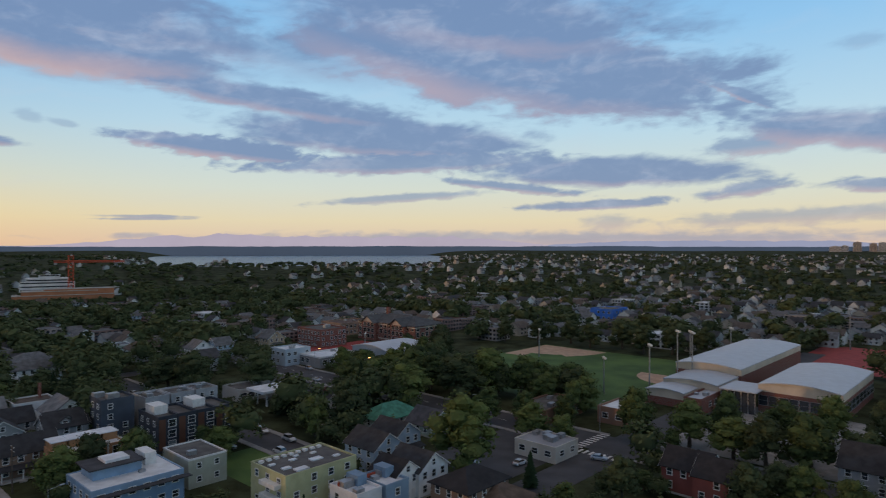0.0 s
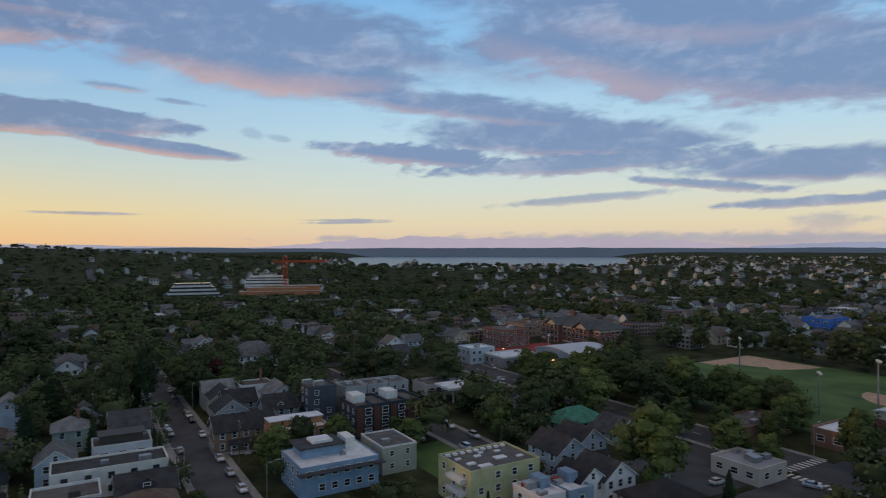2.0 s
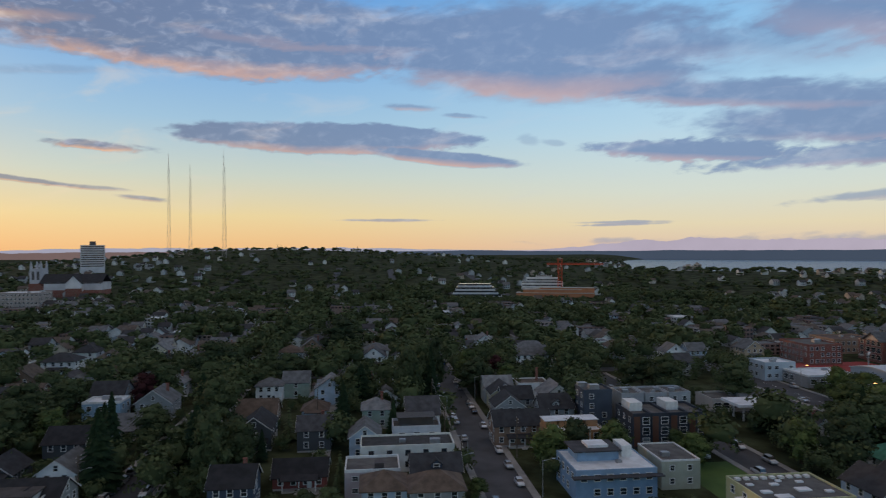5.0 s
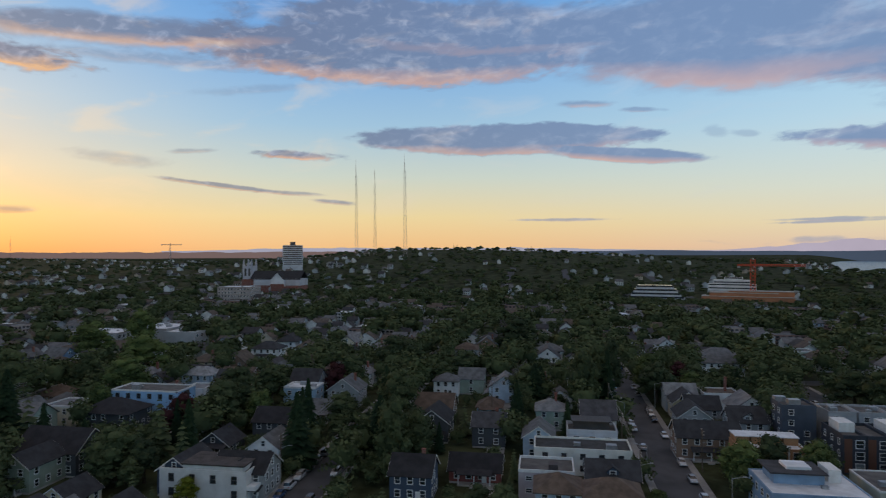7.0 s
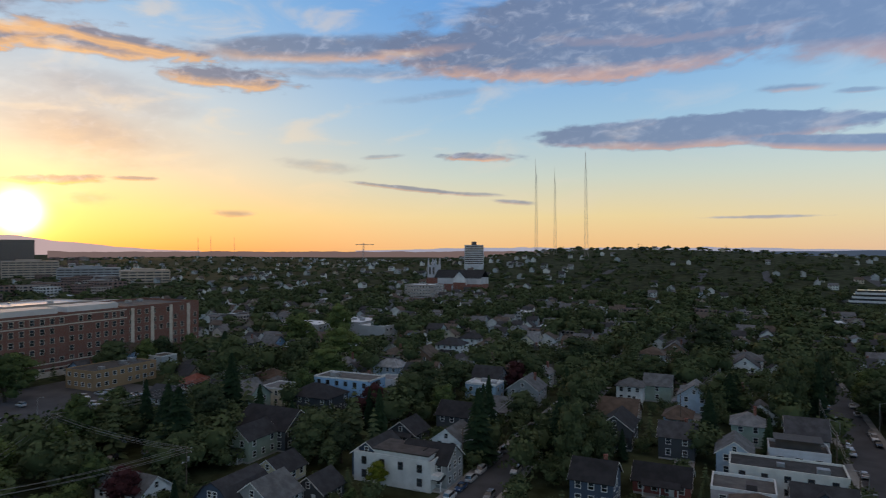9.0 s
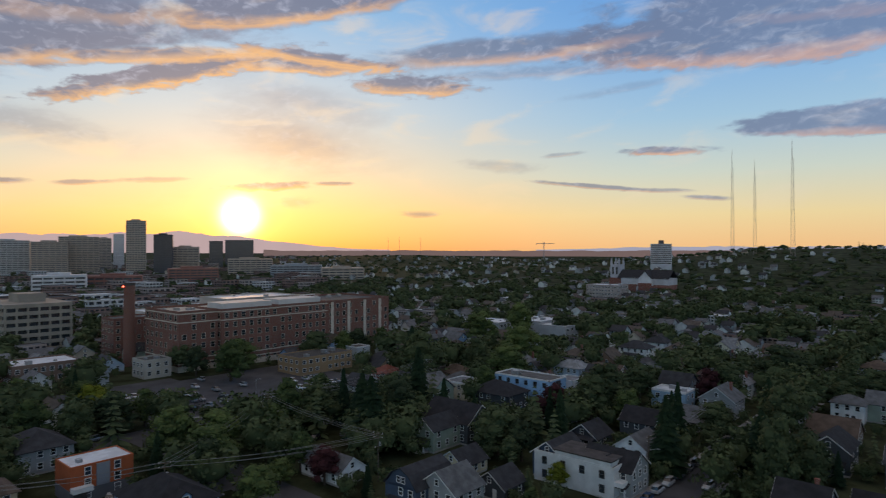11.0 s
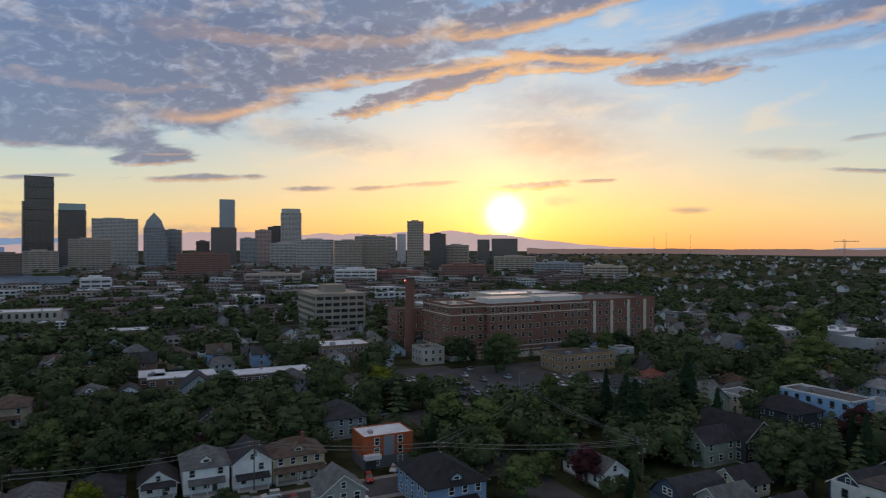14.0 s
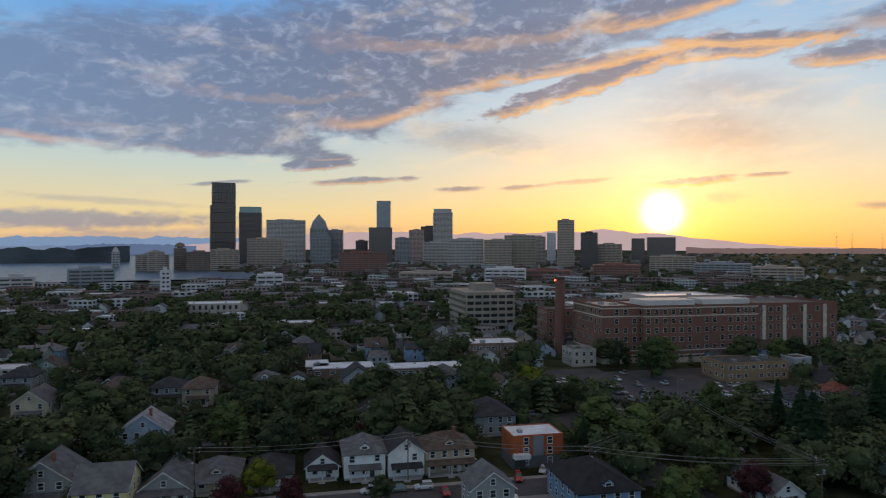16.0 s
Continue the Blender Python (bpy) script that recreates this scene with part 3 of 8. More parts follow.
def hip_roof(bm, w, d, z, rise, over, x0=0.0, y0=0.0):
    a, b = w / 2 + over, d / 2 + over
    if w >= d:
        r = [(x0 - (a - b), y0), (x0 + (a - b), y0)]
    else:
        r = [(x0, y0 - (b - a)), (x0, y0 + (b - a))]
    c = [bm.verts.new((x0 + sx * a, y0 + sy * b, z - 0.1)) for sx, sy in ((-1, -1), (1, -1), (1, 1), (-1, 1))]
    l = [bm.verts.new((v.co.x, v.co.y, z - 0.3)) for v in c]
    t = [bm.verts.new((*p, z + rise)) for p in r]
    if w >= d:
        fs = [(c[0], c[1], t[1], t[0]), (c[1], c[2], t[1]), (c[2], c[3], t[0], t[1]), (c[3], c[0], t[0])]
    else:
        fs = [(c[0], c[1], t[0]), (c[1], c[2], t[1], t[0]), (c[2], c[3], t[1]), (c[3], c[0], t[0], t[1])]
    for f in fs:
        bm.faces.new(f)
    for i in range(4):
        bm.faces.new((l[i], l[(i + 1) % 4], c[(i + 1) % 4], c[i]))
    bm.faces.new(l[::-1])


def parapet(bm, w, d, z, h=0.6, t=0.25, x0=0.0, y0=0.0):
    box(bm, x0 - w / 2 - 0.03, x0 + w / 2 + 0.03, y0 - d / 2 - 0.03, y0 - d / 2 + t, z, z + h)
    box(bm, x0 - w / 2 - 0.03, x0 + w / 2 + 0.03, y0 + d / 2 - t, y0 + d / 2 + 0.03, z, z + h)
    box(bm, x0 - w / 2 - 0.03, x0 - w / 2 + t, y0 - d / 2 + t, y0 + d / 2 - t, z, z + h)
    box(bm, x0 + w / 2 - t, x0 + w / 2 + 0.03, y0 - d / 2 + t, y0 + d / 2 - t, z, z + h)


def block(name, bounds, material, parent, label=""):
    bm = bmesh.new()
    box(bm, *bounds)
    return part(name, bm, material, parent, label)


TAKEN = []                                 # (e, n, radius) of what already stands on the grid, and gaps kept towards the camera


def free(e, n, rad):
    return all((e - a) ** 2 + (n - b) ** 2 > (rad + c) ** 2 for a, b, c in TAKEN)


IN_SIGHT = []                                 # from the camera: azimuth, distance, half width in degrees, height kept in sight


def keep_in_sight(e, n, w, d, z):
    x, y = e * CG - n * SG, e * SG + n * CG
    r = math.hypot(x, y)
    IN_SIGHT.append((math.degrees(math.atan2(-x, y)), r, math.degrees(0.4 * max(w, d) / r), z))


def sight_height(az, r, wide):
    """Greatest height of a tree below the camera's sight line to the houses behind it."""
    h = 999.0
    for a, far_r, half, z in IN_SIGHT:
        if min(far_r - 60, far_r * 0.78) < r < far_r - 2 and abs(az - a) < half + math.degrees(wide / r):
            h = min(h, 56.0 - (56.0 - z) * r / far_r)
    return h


def house(e, n, w, d, floors, wall, roof, style="gable", ridge="x", front=0, porch=True, dormer=False, chimney=False, label="", rise=None, detail=True, sunk=0.0, seed=None):
    """A timber house. w east-west, d north-south; front: the side its porch is on (0 south, 1 east, 2 north, 3 west)."""
    rng = random.Random(seed if seed is not None else int(e * 31 + n * 17))
    place = at(e, n, -sunk)
    hs = thing("house", place, GRID, label, "house", "houses of the neighbourhood")
    TAKEN.append((e, n, max(w, d) * 0.5))
    reach = math.hypot(e, n)
    if seed is None:
        keep_in_sight(e, n, w, d, 1.0 + floors * 1.2)
    if reach < 260:
        TAKEN.append((e * (1 - 10 / reach), n * (1 - 10 / reach), 4.0))      # kept free towards the camera, so that the house shows
    fh = 2.9
    base, top = 0.5, 0.5 + floors * fh
    wm, rm = siding(wall), shingle(roof)
    bm = bmesh.new()
    box(bm, -w / 2, w / 2, -d / 2, d / 2, base, top)
    if rise is None:
        rise = 0.36 * (d if ridge == "x" else w)
    if style == "gable":
        gable_wall(bm, w, d, top, rise, ridge)
    part("wall", bm, wm, hs)
    block("foundation", (-w / 2 + 0.05, w / 2 - 0.05, -d / 2 + 0.05, d / 2 - 0.05, -2.0, base), M_CONCRETE, hs)
    bm = bmesh.new()
    if style == "gable":
        gable_roof(bm, w, d, top, rise, 0.5, 0.2, ridge)
    elif style == "hip":
        hip_roof(bm, w, d, top, rise * 0.8, 0.6)
    elif style == "gambrel":
        s = rise * 0.75
        span = d if ridge == "x" else w
        length = (w if ridge == "x" else d) / 2 + 0.4
        prof = [(-span / 2 - 0.4, top - 0.3), (-span * 0.27, top + s), (0, top + rise * 1.1), (span * 0.27, top + s), (span / 2 + 0.4, top - 0.3)]
        for (p, zp), (q2, zq) in zip(prof, prof[1:]):
            pts = [(-length, p, zp), (length, p, zp), (length, q2, zq), (-length, q2, zq)]
            if ridge == "y":
                pts = [(y, x, z) for x, y, z in pts]
            slab(bm, pts, 0.18)
    else:
        box(bm, -w / 2 + 0.2, w / 2 - 0.2, -d / 2 + 0.2, d / 2 - 0.2, top, top + 0.12)
    roof_ob = part("roof", bm, rm, hs)
    if style == "gambrel":
        bm = bmesh.new()
        length = (w if ridge == "x" else d) / 2
        for s2 in (-1, 1):
            ring = [(p, z - 0.22) for p, z in prof]
            vs = []
            for off2 in (0, -0.2):
                pts = [(s2 * (length + off2), max(-span / 2, min(span / 2, p)), z) for p, z in ring]
                if ridge == "y":
                    pts = [(y, x, z) for x, y, z in pts]
                vs.append([bm.verts.new(p) for p in pts])
            bm.faces.new(vs[0])
            bm.faces.new(vs[1][::-1])
        part("gable_end", bm, wm, hs)
    if style == "flat":
        bm = bmesh.new()
        parapet(bm, w, d, top, 0.55)
        part("parapet", bm, M_TRIM if rng.random() < 0.6 else wm, hs)
        if detail:
            block("roof_vent", (w * 0.2, w * 0.2 + 0.6, d * 0.1, d * 0.1 + 0.6, top + 0.12, top + 0.7), M_STEEL, hs)
    if style == "gable" and detail:
        # barge boards along the gables
        span, length = (d, w) if ridge == "x" else (w, d)
        sl = rise / (span / 2)
        lo2, hi2, sp2 = top - 0.5 * sl, top + rise, span / 2 + 0.5
        for s2 in (-1, 1):
            bm = bmesh.new()
            ring = [(-sp2, lo2 - 0.28), (0, hi2 - 0.28), (sp2, lo2 - 0.28), (sp2, lo2 - 0.02), (0, hi2 - 0.02), (-sp2, lo2 - 0.02)]
            vs = []
            for xx in (s2 * (length / 2 + 0.53), s2 * (length / 2 + 0.45)):
                pts = [(xx, p, z) if ridge == "x" else (p, xx, z) for p, z in ring]
                vs.append([bm.verts.new(p) for p in pts])
            for side4 in vs:
                bm.faces.new((side4[0], side4[1], side4[4], side4[5]))
                bm.faces.new((side4[1], side4[2], side4[3], side4[4]))
            for i in range(6):
                bm.faces.new((vs[0][i], vs[0][(i + 1) % 6], vs[1][(i + 1) % 6], vs[1][i]))
            bmesh.ops.recalc_face_normals(bm, faces=bm.faces)
            part("barge_board", bm, M_TRIM, hs)
    sides = [0 if n > 0 else 2, 3 if e > 0 else 1] + ([2 if n > 0 else 0] if detail and math.hypot(e, n) < 150 else [])
    wall_windows(hs, w, d, base, floors, fh, rng, None, sides, 1.1, 1.5, 2.8 if detail else 4.6)
    if style in ("gable", "gambrel"):
        k = (1, 3) if ridge == "x" else (0, 2)
        for side in k:
            p = {0: (0, -d / 2), 1: (w / 2, 0), 2: (0, d / 2), 3: (-w / 2, 0)}[side]
            for s2 in ((-0.7, 0.7) if style == "gambrel" else (0,)):
                off3 = (s2, 0) if side in (0, 2) else (0, s2)
                put_window(hs, p[0] + off3[0], p[1] + off3[1], top + rise * 0.34, 0.9, 1.2, side)
    # front door and porch
    run = w if front in (0, 2) else d
    dep = d if front in (0, 2) else w
    turn = Matrix.Rotation(radians(90 * front), 4, "Z")
    bm = bmesh.new()
    box(bm, -0.55 + run * 0.18, 0.55 + run * 0.18, -dep / 2 - 0.06, -dep / 2 + 0.02, base, base + 2.15)
    door = part("door", bm, M_DARKTRIM if rng.random() < 0.6 else M_TRIM, hs)
    door.matrix_basis = turn
    if porch:
        pd, pw = 2.1, run * rng.uniform(0.55, 0.95)
        bm = bmesh.new()
        box(bm, -pw / 2, pw / 2, -dep / 2 - pd, -dep / 2 - 0.01, 0.1, base)
        box(bm, -1.0, 0.6, -dep / 2 - pd - 0.9, -dep / 2 - pd, -0.2, base - 0.2)
        part("porch_floor", bm, M_CONCRETE, hs).matrix_basis = turn
        bm = bmesh.new()
        pz = base + 2.7
        slab(bm, [(-pw / 2 - 0.3, -dep / 2 - pd - 0.3, pz - 0.2), (pw / 2 + 0.3, -dep / 2 - pd - 0.3, pz - 0.2), (pw / 2 + 0.3, -dep / 2 - 0.02, pz + 0.5), (-pw / 2 - 0.3, -dep / 2 - 0.02, pz + 0.5)], 0.18)
        part("porch_roof", bm, rm, hs).matrix_basis = turn
        for s2 in ((-1, 0, 1) if detail else (-1, 1)):
            bm = bmesh.new()
            box(bm, s2 * (pw / 2 - 0.2) - 0.11, s2 * (pw / 2 - 0.2) + 0.11, -dep / 2 - pd + 0.05, -dep / 2 - pd + 0.27, base, pz - 0.25)
            part("porch_post", bm, M_TRIM, hs).matrix_basis = turn
    if dormer and style in ("gable", "hip", "gambrel"):
        turn_d = Matrix.Rotation(radians(90 * front), 4, "Z")
        bm = bmesh.new()
        dw = 2.4
        y1, y0 = -dep / 2 + 0.8, -dep / 2 + 3.4
        box(bm, -dw / 2, dw / 2, y1, y0, top - 0.2, top + 1.5)
        gable_wall(bm, dw, y0 - y1, top + 1.5, 0.9, "y", 0, (y0 + y1) / 2)
        dm = part("dormer", bm, wm, hs)
        dm.matrix_basis = turn_d
        bm = bmesh.new()
        gable_roof(bm, dw, y0 - y1 + 0.6, top + 1.5, 0.9, 0.3, 0.14, "y", 0, (y0 + y1) / 2 + 0.3)
        part("dormer_roof", bm, rm, hs).matrix_basis = turn_d
        hang("window", window_meshes(1.2, 1.1, M_TRIM), dm, Matrix.Translation((0, y1, top + 0.75)))
    if chimney:
        cx, cy = w * 0.22, d * 0.12
        bm = bmesh.new()
        box(bm, cx - 0.4, cx + 0.4, cy - 0.35, cy + 0.35, top - 0.5, top + rise + 0.6)
        box(bm, cx - 0.48, cx + 0.48, cy - 0.43, cy + 0.43, top + rise + 0.6, top + rise + 0.8)
        part("chimney", bm, M_REDBRICK, hs)
    return hs


# ---- trees ----
def leaf_cloud(rng, lobes, count, size, squash=0.8):
    """Many small bent leaf sprays on a crown of lobes."""
    vs, fs = [], []
    tot = sum(l[3] ** 2 for l in lobes)
    for cx, cy, cz, cr in lobes:
        for _ in range(int(count * cr * cr / tot)):
            z = rng.uniform(-0.75, 1)
            a = rng.uniform(0, 2 * math.pi)
            s = math.sqrt(max(0, 1 - z * z))
            k = cr * rng.uniform(0.72, 1.08) * (1 + 0.18 * math.sin(3 * a + cx) * s)
            nrm = Vector((s * math.cos(a), s * math.sin(a), z + 0.15))
            c = Vector((cx, cy, cz)) + Vector((nrm.x, nrm.y, z * squash)) * k
            nrm = (nrm + Vector((rng.gauss(0, 0.45), rng.gauss(0, 0.45), rng.gauss(0, 0.45)))).normalized()
            q2 = nrm.to_track_quat("Z", "Y")
            w2, h2 = size * rng.uniform(0.6, 1.3), size * rng.uniform(0.5, 1.0)
            t = rng.uniform(0, 6.28)
            ux, uy = q2 @ Vector((math.cos(t), math.sin(t), 0)), q2 @ Vector((-math.sin(t), math.cos(t), 0))
            i = len(vs)
            vs += [c - ux * w2, c - uy * h2 - nrm * 0.12 * size, c + ux * w2, c + uy * h2 - nrm * 0.12 * size]
            fs.append((i, i + 1, i + 2, i + 3))
    return vs, fs


def crown_core(rng, lobes, k=0.78):
    """Inner filler hull of the crown, added so that light does not fall straight through."""
    vs, fs = [], []
    for cx, cy, cz, cr in lobes:
        i = len(vs)
        for la in (-50, 0, 50):
            for j in range(6):
                a = j * math.pi / 3 + la
                rr = cr * k * rng.uniform(0.75, 1.0)
                vs.append(Vector((cx + math.cos(a) * math.cos(radians(la)) * rr, cy + math.sin(a) * math.cos(radians(la)) * rr, cz + math.sin(radians(la)) * rr * 0.8)))
        vs += [Vector((cx, cy, cz + cr * k * 0.8)), Vector((cx, cy, cz - cr * k * 0.8))]
        for b in (0, 6):
            for j in range(6):
                fs.append((i + b + j, i + b + (j + 1) % 6, i + b + 6 + (j + 1) % 6, i + b + 6 + j))
        for j in range(6):
            fs.append((i + 12 + j, i + 12 + (j + 1) % 6, i + 18))
            fs.append((i + (j + 1) % 6, i + j, i + 19))
    return vs, fs


def broad_tree(seed, count, size, nlobes=17):
    """Template of a broad-leaved tree 10 m high: trunk mesh parts, crown verts and faces."""
    rng = random.Random(seed)
    lobes = [(0, 0, 6.2, 2.6), (0, 0, 4.4, 2.3)]
    spread = rng.uniform(2.0, 2.6)
    for i in range(nlobes):
        a = i * 2.4 + rng.uniform(-0.5, 0.5)
        z = 2.4 + 6.2 * i / (nlobes - 1) + rng.uniform(-0.4, 0.4)
        rr = spread * rng.uniform(0.75, 1.15) * (1 - max(0, z - 5.5) / 4.5)
        lobes.append((math.cos(a) * rr, math.sin(a) * rr, z, rng.uniform(1.0, 1.65)))
    v, f = leaf_cloud(rng, lobes, count, size)
    cv, cf = crown_core(rng, lobes)
    bm = bmesh.new()
    rod(bm, (0, 0, -0.6), (0.1, 0, 3.2), 0.32, 0.22, 7)
    rod(bm, (0.1, 0, 3.1), (0.0, 0.1, 7.2), 0.22, 0.06, 6)
    for i in range(6):
        lx, ly, lz, _ = lobes[2 + 2 * i]
        rod(bm, (0.08, 0, 2.4 + 0.35 * i), (lx * 0.8, ly * 0.8, lz), 0.13, 0.03, 5)
    return bm, v + cv, f + [tuple(k + len(v) for k in q3) for q3 in cf]


def fir_tree(seed, tiers, per):
    """Template of a conifer 10 m high."""
    rng = random.Random(seed)
    vs, fs = [], []
    for i in range(tiers):
        z = 1.2 + 8.7 * i / tiers
        r = 2.3 * (1 - i / tiers) ** 0.85 * rng.uniform(0.8, 1.1) + 0.12
        for j in range(per):
            a = 2 * math.pi * j / per + rng.uniform(-0.3, 0.3) + i
            rr, droop = r * rng.uniform(0.7, 1.15), rng.uniform(0.15, 0.45)
            o, t = Vector((0, 0, z + 0.25)), Vector((math.cos(a) * rr, math.sin(a) * rr, z - droop * rr))
            side = Vector((-math.sin(a), math.cos(a), 0)) * rr * rng.uniform(0.25, 0.42)
            mid = (o * 0.4 + t * 0.6)
            k = len(vs)
            vs += [o, mid + side - Vector((0, 0, 0.12)), t, mid - side - Vector((0, 0, 0.12)), mid + Vector((0, 0, 0.16))]
            fs += [(k, k + 1, k + 4), (k + 1, k + 2, k + 4), (k + 2, k + 3, k + 4), (k + 3, k, k + 4)]
    bm = bmesh.new()
    rod(bm, (0, 0, -0.6), (0, 0, 9.3), 0.24, 0.04, 6)
    return bm, vs, fs


def template(bm, verts, faces, mats):
    trunk = bpy.data.meshes.new("trunk")
    bm.to_mesh(trunk)
    bm.free()
    trunk.materials.append(M_BARK)
    return [(trunk, mesh_of("crown", [tuple(v) for v in verts], faces, [mt])) for mt in mats]


BROAD = [template(*broad_tree(s, 1500, 0.23), [M_LEAF, M_LEAF_DARK, M_LEAF_LIME, M_LEAF_RED]) for s in (1, 2, 3, 4, 5)]
FIRS = [template(*fir_tree(s, 26, 11), [M_NEEDLE]) for s in (11, 12, 13)]
TREES = 0


def tree(e, n, height, spread=1.0, kind=0, seed=0, label=""):
    """kind: 0 green, 1 dark, 2 lime, 3 purple, 9 fir."""
    global TREES
    TREES += 1
    rng = random.Random(seed * 7 + int(e * 13) + int(n * 29))
    trunk, crown = rng.choice(FIRS)[0] if kind == 9 else rng.choice(BROAD)[kind]
    words = {0: "broad-leaved street tree in full green leaf", 1: "dark green broad-leaved tree in a yard", 2: "yellow-green tree with a loose crown", 3: "purple-leaved ornamental tree beside a house", 9: "tall dark conifer with drooping boughs"}
    tr = thing("tree", at(e, n), rng.uniform(0, 360), label or words[kind], "tree", "trees of the neighbourhood")
    k = height / 10
    tr.scale = (k * spread, k * spread, k)
    hang("trunk", trunk, tr)
    hang("crown", crown, tr)
    return tr


# ---- cars, poles, lamps ----
CAR_PAINTS = [surface("car_paint", c, 0.25, 0.2, 0.05, 1.0, 0.0, None, 0.0, 0.6) for c in ((0.55, 0.56, 0.57, 1), (0.02, 0.02, 0.022, 1), (0.16, 0.17, 0.18, 1), (0.32, 0.02, 0.02, 1), (0.04, 0.08, 0.17, 1), (0.36, 0.37, 0.38, 1))]
M_CARGLASS = glass_mat("car_glass", (0.02, 0.022, 0.025, 1))
M_TAIL = surface("red_lens", (0.3, 0.01, 0.01, 1), 0.3, 0, 0.1, 1.0, 0.0)
M_HEAD = surface("clear_lens", (0.6, 0.6, 0.6, 1), 0.2, 0, 0.1, 1.0, 0.0)


def loft(bm, rings, mat=0):
    prev = None
    for ring in rings:
        cur = [bm.verts.new(p) for p in ring]
        if prev:
            for i in range(len(cur)):
                bm.faces.new((prev[i], prev[(i + 1) % len(cur)], cur[(i + 1) % len(cur)], cur[i])).material_index = mat
        else:
            bm.faces.new(cur[::-1]).material_index = mat
        prev = cur
    bm.faces.new(prev).material_index = mat


def car_meshes(tall):
    out = {}
    bm = bmesh.new()
    w, h = 0.9, 0.95 + 0.12 * tall
    rings = []
    for y, half, top, bot in ((-2.25, 0.7, 0.62, 0.38), (-2.1, 0.86, 0.8, 0.26), (-1.1, w, h, 0.22), (0.6, w, h + 0.02, 0.22), (2.0, w * 0.97, h, 0.26), (2.2, 0.78, h - 0.15, 0.4)):
        rings.append([(-half, y, bot), (half, y, bot), (half * 1.0, y, top * 0.75), (half * 0.9, y, top), (-half * 0.9, y, top), (-half, y, top * 0.75)])
    loft(bm, rings)
    bmesh.ops.recalc_face_normals(bm, faces=bm.faces)
    out["body"] = bm
    top = 1.45 + 0.3 * tall
    bm = bmesh.new()
    for z, y0, y1, half in ((h - 0.03, -1.05, 1.75 + 0.3 * tall, 0.8), ):
        loft(bm, [[(-0.8, -1.05, h - 0.03), (0.8, -1.05, h - 0.03), (0.8, 1.7 + 0.35 * tall, h - 0.03), (-0.8, 1.7 + 0.35 * tall, h - 0.03)],
                  [(-0.64, -0.35, top - 0.05), (0.64, -0.35, top - 0.05), (0.64, 1.15 + 0.6 * tall, top - 0.05), (-0.64, 1.15 + 0.6 * tall, top - 0.05)]])
    out["cabin_glass"] = bm
    bm = bmesh.new()
    box(bm, -0.65, 0.65, -0.38, 1.18 + 0.6 * tall, top - 0.05, top)
    out["roof_panel"] = bm
    me = {}
    for key, b in out.items():
        m2 = bpy.data.meshes.new(key)
        b.to_mesh(m2)
        b.free()
        me[key] = m2
    bm = bmesh.new()
    rod(bm, (-0.11, 0, 0), (0.11, 0, 0), 0.33, 0.33, 12)
    rod(bm, (-0.125, 0, 0), (0.125, 0, 0), 0.2, 0.2, 10, 1)
    wh = bpy.data.meshes.new("wheel")
    bm.to_mesh(wh)
    bm.free()
    wh.materials.append(M_TYRE)
    wh.materials.append(M_STEEL)
    me["wheel"] = wh
    for key, mt, y in (("headlight", M_HEAD, -2.2), ("tail_light", M_TAIL, 2.14)):
        bm = bmesh.new()
        box(bm, -0.16, 0.16, y - 0.06, y + 0.06, 0.62, 0.76)
        m2 = bpy.data.meshes.new(key)
        bm.to_mesh(m2)
        bm.free()
        m2.materials.append(mt)
        me[key] = m2
    return me


CAR_KIT, CAR_PROTO = [car_meshes(0), car_meshes(1)], {}
PAINT_WORDS = ["white", "black", "dark grey", "red", "dark blue", "silver grey"]


def car(e, n, turn, paint=None, tall=None, rng=random.Random(5)):
    """A parked car; turn 0 points its bonnet south on the grid."""
    paint = rng.choice((0, 0, 0, 1, 2, 2, 4, 5, 5)) if paint is None else paint
    tall = rng.choice((0, 1)) if tall is None else tall
    m = Matrix.Translation(at(e, n, 0.2)) @ Matrix.Rotation(radians(GRID + turn), 4, "Z")
    key = (paint, tall)
    if key in CAR_PROTO:
        return copy_thing(CAR_PROTO[key], m)
    kit = CAR_KIT[tall]
    c = thing("car", (0, 0, 0), 0, PAINT_WORDS[paint] + (" sport utility car" if tall else " saloon car") + " parked on the asphalt", "car", "parked cars")
    c.matrix_basis = m
    for name in ("body", "cabin_glass", "roof_panel"):
        me = kit[name].copy()
        me.materials.append(M_CARGLASS if name == "cabin_glass" else CAR_PAINTS[paint])
        hang(name, me, c)
    for sx in (-1, 1):
        for sy in (-1.35, 1.35):
            hang("wheel", kit["wheel"], c, Matrix.Translation((sx * 0.8, sy, 0.33)))
        hang("headlight", kit["headlight"], c, Matrix.Translation((sx * 0.55, 0, 0)))
        hang("tail_light", kit["tail_light"], c, Matrix.Translation((sx * 0.6, 0, 0.1)))
    CAR_PROTO[key] = c
    return c


POLES = []
M_LAMPLIGHT = lamp_mat("sodium_light", (1.0, 0.42, 0.14, 1), 4.0)


